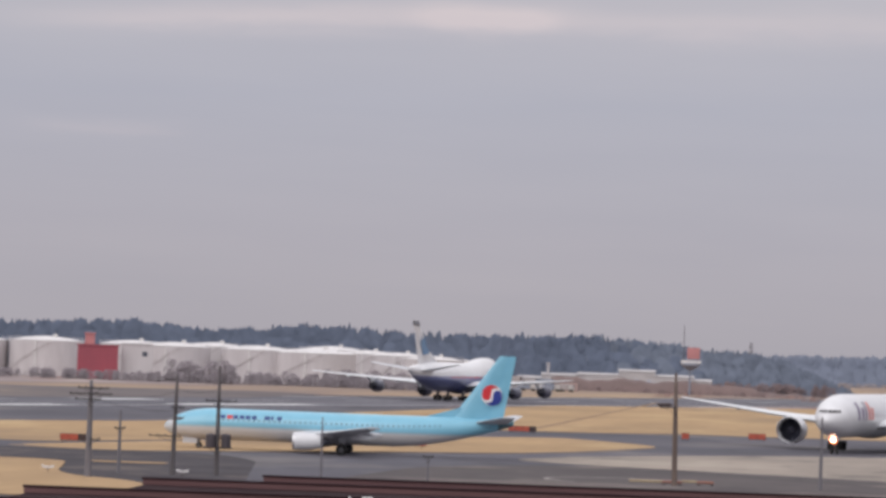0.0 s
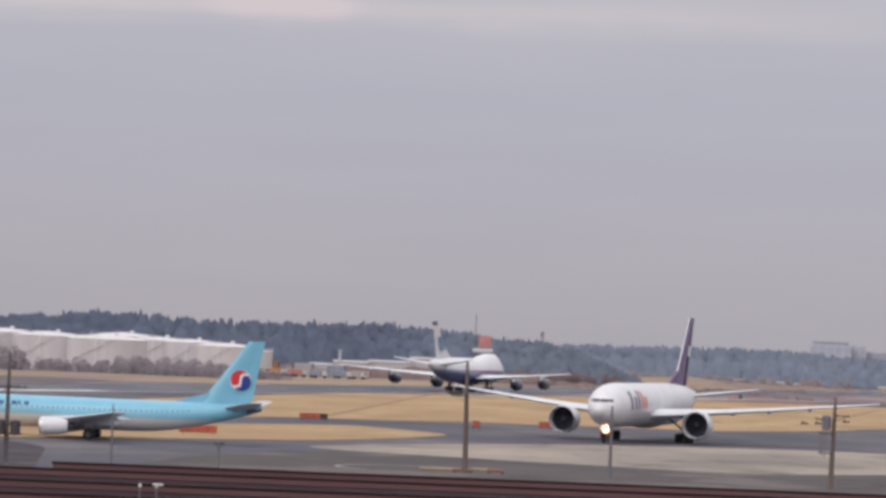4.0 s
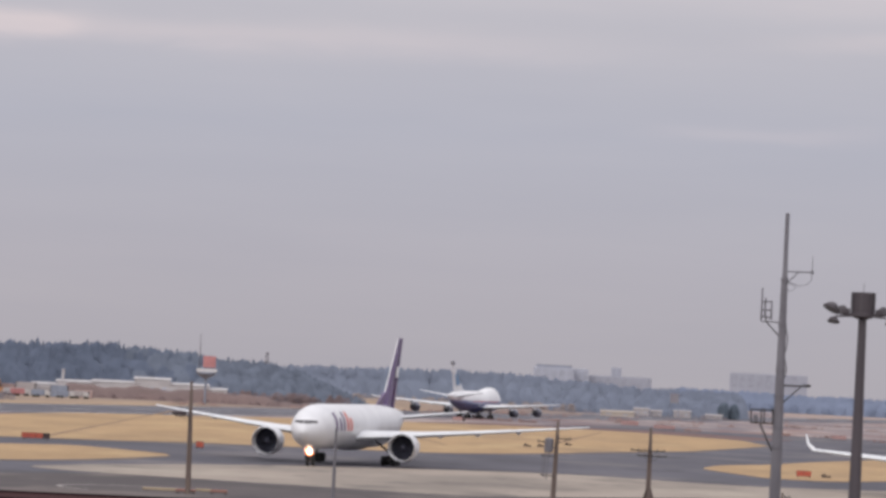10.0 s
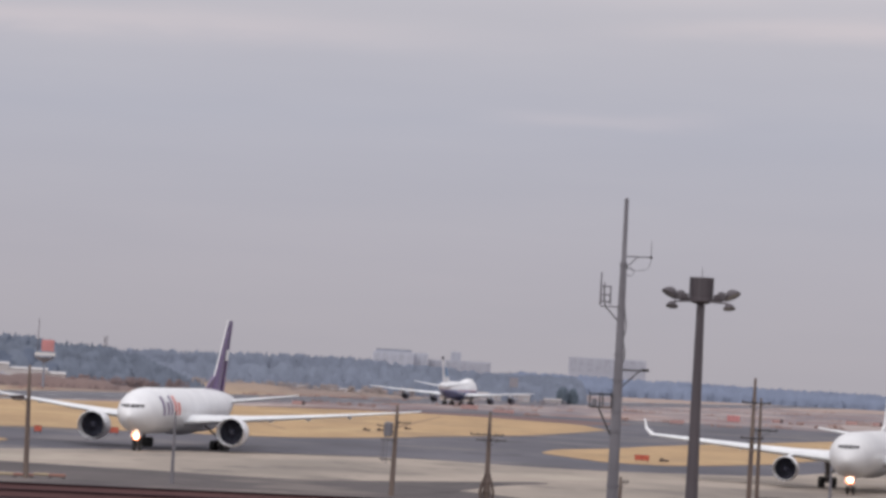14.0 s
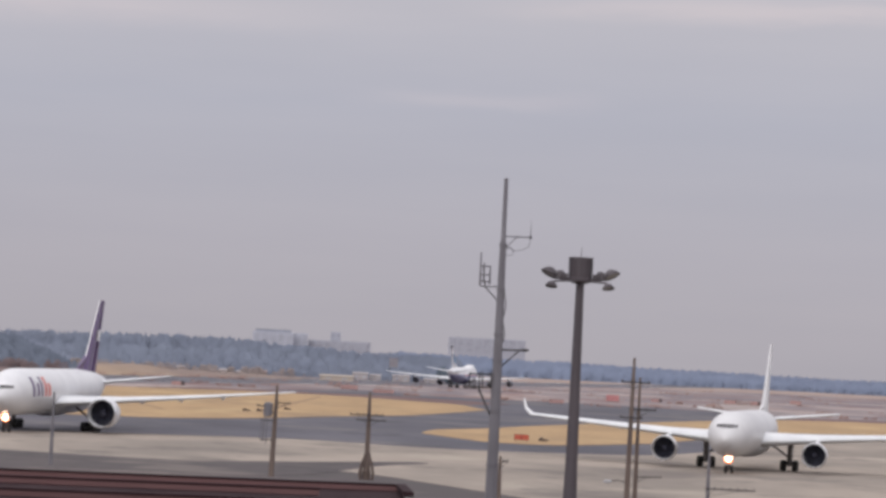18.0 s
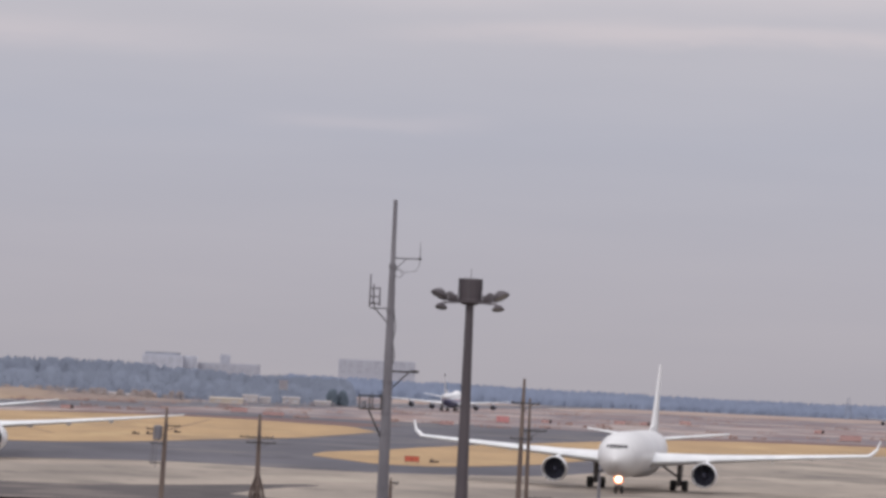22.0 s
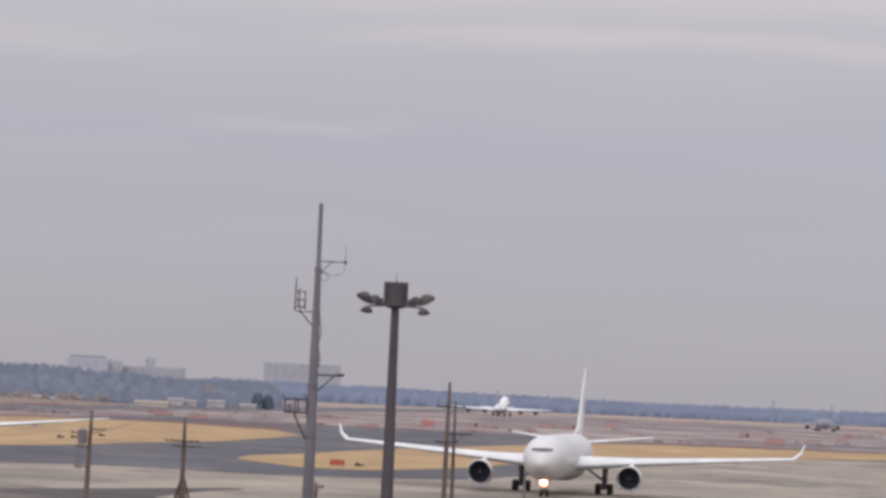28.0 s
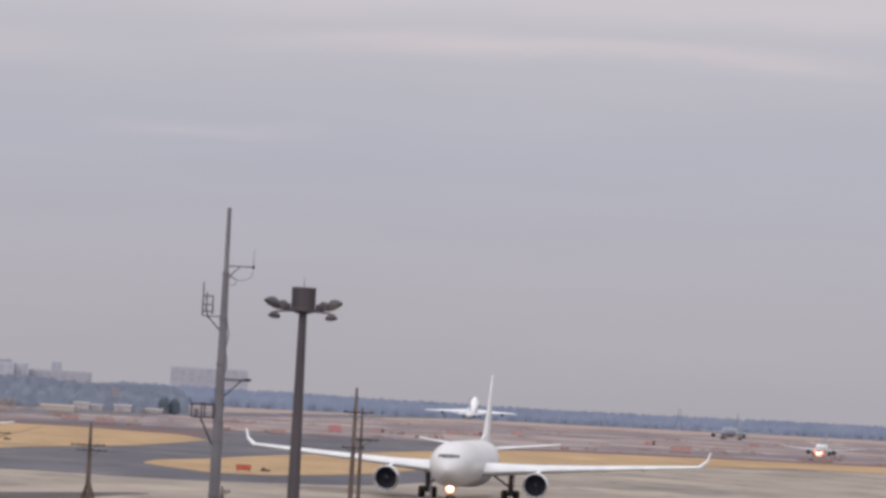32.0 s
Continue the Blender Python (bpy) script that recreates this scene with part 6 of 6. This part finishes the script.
utility_pole(1.68, 322, 8.4, 0.27, "wood_pole", [(6.2, 3.2, -0.2), (5.7, 2.8, 0.2)], [])
lamp_pole = utility_pole(6.08, 268, 12.65, 0.23, "wood_pole", [(10.7, 2.3, 0.2), (7.9, 1.8, 0)], [], "tall brown utility pole with crossarms", lean=0.6)
side_pole = utility_pole(6.22, 270, 11.1, 0.19, "wood_pole", [(8.55, 2.2, 0.3)], [])
utility_pole(3.93, 270, 4.3, 0.2, "wood_pole", [(3.9, 0.5, 0.4)], [], "short brown wooden post by the apron")
utility_pole(7.44, 275, 5.4, 0.18, "concrete_pole", [(2.4, 4.0, 1.8)], [], "slim grey utility pole")
# bundle of guards and cable round one pole foot
bm = bmesh.new()
p = spot(1.68, 321)
for k in range(15):
    a = 2 * math.pi * k / 15
    o = 0.62 + 0.16 * math.sin(k * 2.3)
    q = [(o * f, z) for f, z in ((0.9, -0.05), (1.0, 0.8), (0.72, 1.6), (0.3, 2.4 + 0.25 * math.sin(k * 1.7)))]
    for (r0, z0), (r1, z1) in zip(q[:-1], q[1:]):
        rod(bm, (p.x + r0 * math.cos(a), p.y + r0 * math.sin(a), z0), (p.x + r1 * math.cos(a + 0.15), p.y + r1 * math.sin(a + 0.15), z1), 0.10, 0.08, 6)
tagged(new("pole_guard", mesh_of("pole_guard", bm, M["wood_pole"])), "weathered brown bundle of stays round the pole foot", "pole guard")


# a lamp on an arm of the tall pole, and a plain arm on its neighbour
bm = bmesh.new()
rod(bm, (0, -0.1, 2.75), (-0.7, -0.15, 2.95), 0.035, seg=6)
rod(bm, (-0.7, -0.15, 2.95), (-1.25, -0.15, 2.85), 0.035, seg=6)
lamp_arm = part("lamp_arm", bm, M["iron"], lamp_pole, "thin dark lamp arm")
bm = bmesh.new()
lathe(bm, [(-0.35, 0.03), (-0.25, 0.12), (0.2, 0.15), (0.32, 0.04)], 10, "X", at=(-1.55, -0.15, 2.80))
part("lamp_head", bm, M["insulator"], lamp_arm, "pale street lamp head")
bm = bmesh.new()
rod(bm, (0, -0.1, 3.2), (2.05, -0.1, 3.28), 0.045, seg=6)
rod(bm, (0, -0.1, 2.75), (0.8, -0.1, 3.2), 0.03, seg=6)
part("side_arm", bm, M["iron"], side_pole, "thin dark side arm")


def cable(a, b, sag, r=0.016, n=14):
    bm = bmesh.new()
    a, b = Vector(a), Vector(b)
    prev = a
    for k in range(1, n + 1):
        t = k / n
        q = a.lerp(b, t) - Vector((0, 0, sag * 4 * t * (1 - t)))
        rod(bm, prev, q, r, seg=5, caps=False)
        prev = q
    tagged(new("power_cable", mesh_of("power_cable", bm, M["iron"])), "thin dark overhead cable", "cable", "overhead cables")


for (a0, d0, z0), (a1, d1, z1), sg in (((-15.93, 288, 7.25), (-14.52, 300, 7.3), 0.5), ((-14.52, 300, 7.6), (-13.78, 302, 7.6), 0.3), ((-15.93, 288, 6.8), (-13.78, 302, 6.4), 0.9), ((6.08, 268, 10.4), (6.22, 270, 9.9), 0.1)):
    cable(spot(a0, d0, z0), spot(a1, d1, z1), sg)

# ---------------------------------------------------------------- near roofs
def bay(x0, x1, y_far, y_near, z, ends):
    """One bay of the brown saw-tooth roof: sheet, ribs, fascia."""
    ob = tagged(new("roof_bay"), "reddish-brown sheet roof bay with a dark fascia", "roof", "brown roofs")
    # the sheet's dark colour stands in for shade, the cap's for lit sheet
    bm = bmesh.new()
    loft(bm, [[Vector((x, y_far, z - 0.1)), Vector((x, y_near, z - 0.42)), Vector((x, y_near, z - 0.54)), Vector((x, y_far, z - 0.22))] for x in (x0, x1)])
    part("roof_sheet", bm, M["roof_dark"], ob, "roof sheet in a shade-dark brown", smooth=False)
    bm = bmesh.new()
    box(bm, (x1 - x0 + 0.2, 0.25, 0.29), ((x0 + x1) / 2, y_far, z + 0.03), 0.03)
    part("ridge_cap", bm, M["roof"], ob, "ridge cap in a lit red-brown tone", smooth=False)
    bm = bmesh.new()
    box(bm, (x1 - x0 + 0.3, 0.34, 0.10), ((x0 + x1) / 2, y_far, z + 0.215), 0.02)
    part("ridge_flashing", bm, M["roof_dark"], ob, "dark flashing strip along the ridge", smooth=False)
    bm = bmesh.new()
    box(bm, (x1 - x0, 0.12, 0.62), ((x0 + x1) / 2, y_near - 0.08, z - 0.85), 0.02)
    part("fascia", bm, M["roof_dark"], ob, "dark fascia board", smooth=False)
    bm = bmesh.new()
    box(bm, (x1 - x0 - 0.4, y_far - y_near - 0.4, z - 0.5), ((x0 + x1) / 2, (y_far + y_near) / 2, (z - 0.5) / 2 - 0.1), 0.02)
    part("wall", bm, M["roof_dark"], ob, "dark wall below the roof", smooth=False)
    ob.matrix_basis = Matrix.Translation((x1, 0, 0)) @ pose(0, 0, 0, 0, -0.4, 0) @ Matrix.Translation((-x1, 0, 0))
    return ob


ROOFS = [(-39.5, 6.9, 172, 163, 4.95), (-43.4, 2.5, 162.5, 150, 4.95), (-45.5, 1.0, 149.5, 138, 4.9), (-50, -1, 137.5, 127, 4.85), (-52, -3, 126.5, 117, 4.8), (-54, -4, 116.5, 108, 4.7)]
for x0, x1, yf, yn, z in ROOFS:
    bay(x0, x1, yf, yn, z, None)
# gable end with red and white boards
bm = bmesh.new()
box(bm, (0.5, 9.6, 0.24), (6.85, 167.3, 5.10), 0.03)
gb = tagged(new("roof_gable", mesh_of("roof_gable", bm, M["roof_dark"])), "dark brown gable board at the roof end", "gable")
bm = bmesh.new()
box(bm, (7.4, 2.2, 0.16), (3.5, 162.3, 4.62), 0.03)
part("eave", bm, M["roof_dark"], gb, "dark overhanging eave", smooth=False)
for k, mt in enumerate(("red_paint", "marking", "red_paint", "marking")):
    bm = bmesh.new()
    box(bm, (1.5, 0.15, 4.1), (5.9 - 1.55 * k, 163.0, 2.3), 0.02)
    part("board", bm, M[mt], gb, "painted wall board", smooth=False)
for x, y, z, tee in ((-26.75, 131.3, 4.8, 0), (-26.1, 131.4, 4.8, 1), (-22.2, 117.9, 4.85, 0), (-21.6, 118.0, 4.85, 0), (-11.6, 129.5, 4.9, 0), (-10.95, 129.6, 4.9, 0)):
    ob = tagged(new("roof_vent"), "small pale vent pipe on the roof", "vent")
    ob.matrix_basis = Matrix.Translation((x, y, z - 0.18))
    bm = bmesh.new()
    rod(bm, (0, 0, -0.6), (0, 0, 1.0), 0.03, seg=8)
    part("pipe", bm, M["concrete_pole"], ob)
    bm = bmesh.new()
    lathe(bm, [(0.98, 0.055), (1.1, 0.055), (1.14, 0.02)], 10, "Z")
    if tee:
        box(bm, (0.42, 0.1, 0.09), (0.05, 0, 1.1), 0.02)
    part("cowl", bm, M["tank"], ob)

# ---------------------------------------------------------------- small things on the near apron
for az, d, w, turn in ((-6.52, 324, 3.4, 4.0), (-5.80, 327, 1.5, 9.0)):
    bm = bmesh.new()
    box(bm, (w, 0.5, 0.26), (0, 0, 0.13), 0.05)
    kb = tagged(new("kerb_block", mesh_of("kerb_block", bm, M["marking_yellow"])), "worn yellow kerb block by the pole", "kerb", "kerb blocks")
    kb.matrix_basis = Matrix.Translation(spot(az, d, 0.02)) @ pose(0, 0, 0, 0, 0, turn)
for az, d, w in ((-6.10, 319, 1.9), (-5.54, 321, 1.6)):
    ob = tagged(new("barrier"), "low orange plastic barrier by the pole", "barrier", "orange barriers")
    ob.matrix_basis = Matrix.Translation(spot(az, d, 0.02)) @ pose(0, 0, 0, 0, 0, -az)
    bm = bmesh.new()
    box(bm, (w, 0.3, 0.24), (0, 0, 0.3), 0.06)
    part("rail", bm, M["barrier"], ob)
    for s in (-1, 1):
        bm = bmesh.new()
        box(bm, (0.3, 0.6, 0.12), (s * w * 0.4, 0, 0.06), 0.02)
        part("foot", bm, M["sign_dark"], ob)
for az, d in ((-16.6, 296), (-14.35, 296)):
    ob = tagged(new("marker_board"), "small white marker boards on the grass", "marker")
    ob.matrix_basis = Matrix.Translation(spot(az, d, 0.05)) @ pose(0, 0, 0, 0, 0, -az)
    for k, (dx, tl) in enumerate(((-0.3, 18), (0.35, -14))):
        bm = bmesh.new()
        box(bm, (0.62, 0.05, 0.2), (0, 0, 0), 0.01, Matrix.Translation((dx * 0.75, 0, 0.45)) @ pose(0, 0, 0, 0, tl, 0))
        part("board", bm, M["tank"], ob)
    bm = bmesh.new()
    rod(bm, (0, 0, 0), (0, 0, 0.4), 0.04, seg=6)
    part("stake", bm, M["sign_dark"], ob)
# curved white line and yellow taxi lines on the pavement
for cx, cy, r, a0, a1, mt, lb in ((-37.7, 322, 9.0, 60, 235, "marking_faint", "curved faint pale line on the asphalt"),):
    pts = [(cx + r * math.cos(radians(a0 + (a1 - a0) * k / 20)), cy + r * math.sin(radians(a0 + (a1 - a0) * k / 20))) for k in range(21)]
    ins = [(cx + (r - 0.5) * math.cos(radians(a0 + (a1 - a0) * k / 20)), cy + (r - 0.5) * math.sin(radians(a0 + (a1 - a0) * k / 20))) for k in range(20, -1, -1)]
    sheet("painted_line", pts + ins, 0.035, M[mt], lb, "marking", depth=0.01)


# ---------------------------------------------------------------- far aircraft
FAR = dict(A330)
# haze is put into the far jets' blue-grey paints
FAR.update(skin=M["pale_blue"], fin_mat=M["hazy_navy"], cowl=M["pale_blue"], engines=[(x, y, z, n, r * 0.8) for x, y, z, n, r in A330["engines"]], wing_mat=M["pale_blue"], stab_mat=M["pale_blue"], light=None, winglet=None, skin_label="blue-grey fuselage", fin_label="dark blue tail fin")
far_jet, _ = airliner("airliner_far", "dark blue twin-engine airliner far off on the taxiway", FAR)
p = spot(12.33, 2060)
far_jet.matrix_basis = place(p.x, p.y, 200.0)
LIT = dict(B737)
LIT.update(skin=M["white"], fin_mat=M["pale_blue"], cowl=M["steel_pole"], wing_mat=M["wing_grey"], light=(1.7, 1.7), orange=True, skin_label="white fuselage", fin_label="blue-grey tail fin")
lit_jet, _ = airliner("airliner_lit", "white twin-engine airliner approaching with an orange light", LIT)
p = spot(13.91, 1290)
lit_jet.matrix_basis = place(p.x, p.y, 198.0)

# ---------------------------------------------------------------- markings on the aircraft
# lettering as plain bars and the tail disc of the blue airliner
for k, w in enumerate((0.5, 0.62, 0.5, 0.5, 0.5, 0.5, 0.0, 0.55, 0.3, 0.5)):
    if w:
        bm = bmesh.new()
        x = 6.4 + 0.68 * k
        blue_hull.patch(bm, x, x + w * 1.02, 23, 38, 0.02, 2, 3)
        part("lettering", bm, M["logo_red"] if k == 1 else M["navy"], blue_jet, "dark blue lettering bar")
for y in (1, -1):
    bm = bmesh.new()
    c, rr = Vector((-35.6, y * 0.30, 6.95)), 1.12
    ring = [bm.verts.new(c + Vector((rr * math.cos(2 * math.pi * k / 32), 0, rr * math.sin(2 * math.pi * k / 32)))) for k in range(32)]
    bm.faces.new(ring)
    part("tail_disc", bm, M["logo_white"], blue_jet, "white ground of the tail roundel")
    for nm, mt, a0, a1, dz, k1 in (("tail_roundel_red", "logo_red", -40, 140, 0.16, 1), ("tail_roundel_blue", "logo_blue", 140, 320, -0.16, -1)):
        bm = bmesh.new()
        h = rr * 0.88
        off = c + Vector((dz * math.cos(radians(50)), y * 0.012, dz * math.sin(radians(50))))
        pts = [bm.verts.new(off + Vector((h * math.cos(radians(a0 + (a1 - a0) * k / 20)), 0, h * math.sin(radians(a0 + (a1 - a0) * k / 20))))) for k in range(21)]
        for k in range(1, 10):
            u = k / 10
            ang = radians(a1)
            wv = -0.34 * math.sin(2 * math.pi * u)
            pts.append(bm.verts.new(off + Vector((h * (1 - 2 * u) * math.cos(ang) - wv * math.sin(ang), 0, h * (1 - 2 * u) * math.sin(ang) + wv * math.cos(ang)))))
        bm.faces.new(pts)
        part(nm, bm, M[mt], blue_jet, "swirled half of the tail roundel")
bm = bmesh.new()
blue_hull.patch(bm, 0.0, 1.25, 0, 360, 0.012, 5, 24)
part("radome", bm, M["radome"], blue_jet, "pale grey-white nose cone")
bm = bmesh.new()
blue_hull.patch(bm, 36.4, 37.98, 0, 360, 0.012, 3, 16)
part("tail_cone", bm, M["tail_cone"], blue_jet, "dark teal tail cone")
# row of cabin windows
for y in (1, -1):
    for k in range(44):
        bm = bmesh.new()
        x = 6.0 + k * 0.56
        a = (14, 22) if y > 0 else (158, 166)
        blue_hull.patch(bm, x, x + 0.26, a[0], a[1], 0.012, 1, 1)
        part("cabin_window", bm, M["cabin_window"], blue_jet)
    for x in (4.6, 27.2):
        bm = bmesh.new()
        a = (2, 34) if y > 0 else (146, 178)
        blue_hull.patch(bm, x, x + 0.85, a[0], a[1], 0.01, 2, 4)
        part("cabin_door", bm, M["sky_blue"], blue_jet, "cabin door")
# freighter: lettering as plain upright bars in purple and orange, on both sides
for y in (1, -1):
    for k, (w, col) in enumerate(((0.9, "purple"), (1.15, "purple"), (1.05, "purple"), (1.3, "orange"), (1.25, "orange"))):
        bm = bmesh.new()
        x, w = 7.2 + 2.1 * k, w * 1.15
        lo, hi = ((-9, 42) if k in (0, 2, 3) else (-9, 24))
        a = (lo, hi) if y > 0 else (180 - hi, 180 - lo)
        freighter_hull.patch(bm, x, x + w, a[0], a[1], 0.02, 2, 5)
        part("lettering", bm, M[col], freighter, "upright lettering bar")
    bm = bmesh.new()
    bx = [bm.verts.new(q) for q in ((-55.6, y * 0.5, 12.6), (-57.8, y * 0.46, 12.6), (-58.4, y * 0.42, 14.2), (-56.6, y * 0.44, 14.2))]
    bm.faces.new(bx)
    part("tail_emblem", bm, M["logo_white"], freighter, "pale emblem on the tail")
bm = bmesh.new()
loft(bm, [foil(-48.3, 0, 7.75, 0.5, 0.4, upright=True), foil(-58.4, 0, 18.5, 0.34, 0.4, upright=True)])
part("fin_leading_edge", bm, M["logo_white"], freighter, "white leading edge of the fin")
# jumbo: dark top of the fin with a pale emblem, red cheat line
for y in (1, -1):
    bm = bmesh.new()
    a = (-3.5, 0) if y > 0 else (180, 183.5)
    jumbo_hull.patch(bm, 12, 52, a[0], a[1], 0.03, 20, 1)
    part("cheat_line", bm, M["logo_red"], jumbo, "red cheat line")
    bm = bmesh.new()
    q = [bm.verts.new(v) for v in ((-61.5, y * 0.62, 11.5), (-66.5, y * 0.5, 11.0), (-68.5, y * 0.42, 14.5), (-66.0, y * 0.5, 15.5))]
    bm.faces.new(q)
    part("tail_emblem", bm, M["emblem_blue"], jumbo, "mid blue tail emblem")
    bm = bmesh.new()
    q = [bm.verts.new(v) for v in ((-68.9, y * 0.30, 18.1), (-72.9, y * 0.22, 18.1), (-73.3, y * 0.2, 19.2), (-69.6, y * 0.28, 19.2))]
    bm.faces.new(q)
    part("fin_top_band", bm, M["hazy_navy"], jumbo, "dark blue band at the fin top")


# ---------------------------------------------------------------- what moves
def roll(thing, rows):
    """Turns the wheels of a thing that rolls: rows of seconds and metres run."""
    for strut in thing.children:
        if not strut.name.startswith(("nose_gear", "main_gear")):
            continue
        for w in strut.children:
            if not w.name.startswith(("nose_wheel", "main_wheel")):
                continue
            r, at = max(v.co.z for v in w.data.vertices), w.location.copy()
            keys = []
            for (t0, s0), (t1, s1) in zip(rows[:-1], rows[1:]):
                n = max(1, math.ceil(abs(s1 - s0) / r / 1.2))
                keys += [(t0 + (t1 - t0) * k / n, s0 + (s1 - s0) * k / n) for k in range(n)]
            keys.append(rows[-1])
            walk(w, [(t, pose(at.x, at.y, at.z, 0, math.degrees(s / r), 0)) for t, s in keys])


def scale_to_view():
    """Scales all but the freighter to fit the camera's view, two jets by their own factors."""
    for ob in [o for o in scene.objects if o.parent is None and o.type in ("MESH", "EMPTY")]:
        if ob == freighter:
            continue
        k = 1.02 if ob == white_jet else UNIT * 1.027 if ob == blue_jet else UNIT
        ob.matrix_basis = Matrix.Scale(k, 4) @ ob.matrix_basis


def motions():
    walk(white_jet, [(0, place(55.4, 410.5, 193.3)), (32, place(55.4, 410.5, 193.3))])
    h = radians(189.0)
    run = ((0, -28.7), (3, -20.0), (6, -13.6), (9, -7.4), (13, 0), (16, 4.6), (19, 7.6), (21, 8.0), (32, 8.0))
    walk(freighter, [(t, place(-34.0 + s * math.sin(h), 446.0 + s * math.cos(h), 189.4)) for t, s in run])
    roll(freighter, run)
    h = radians(265.0)
    run = ((0, 0), (3, 3.6), (6, 6.5), (8, 8.3), (14, 13.5), (32, 27))
    walk(blue_jet, [(t, place((-93.8 + s * math.sin(h)) * UNIT * 1.027, (358.0 + s * math.cos(h)) * UNIT * 1.027, 265.0)) for t, s in run])
    roll(blue_jet, run)
    rows = []
    for t, az, dist, lift, pitch in ((0, -9.77, 848, 0, 0), (3, -6.93, 930, 0, 0), (6, -4.47, 1030, 0, 0), (9.5, -1.67, 1165, 0, 0), (13, 0.55, 1335, 0, 0), (16, 2.2, 1470, 0, 0), (20, 4.12, 1680, 0, 0),
                                     (22, 4.90, 1800, 0, 0), (25, 6.02, 1995, 0, 0.6), (28, 7.0, 2200, 0.1, 4.4), (30, 7.57, 2345, 1.0, 7.0), (32, 8.07, 2490, 4.5, 9.3)):
        hd = min(11.5, 7.0 + 0.5 * t)
        p = spot(az, dist) + Vector((math.sin(radians(hd)), math.cos(radians(hd)), 0)) * 35
        rows.append((t, place(p.x * UNIT, p.y * UNIT, hd, (lift + 35 * math.sin(radians(pitch))) * UNIT, pitch)))
    walk(jumbo, rows)


scale_to_view()
motions()
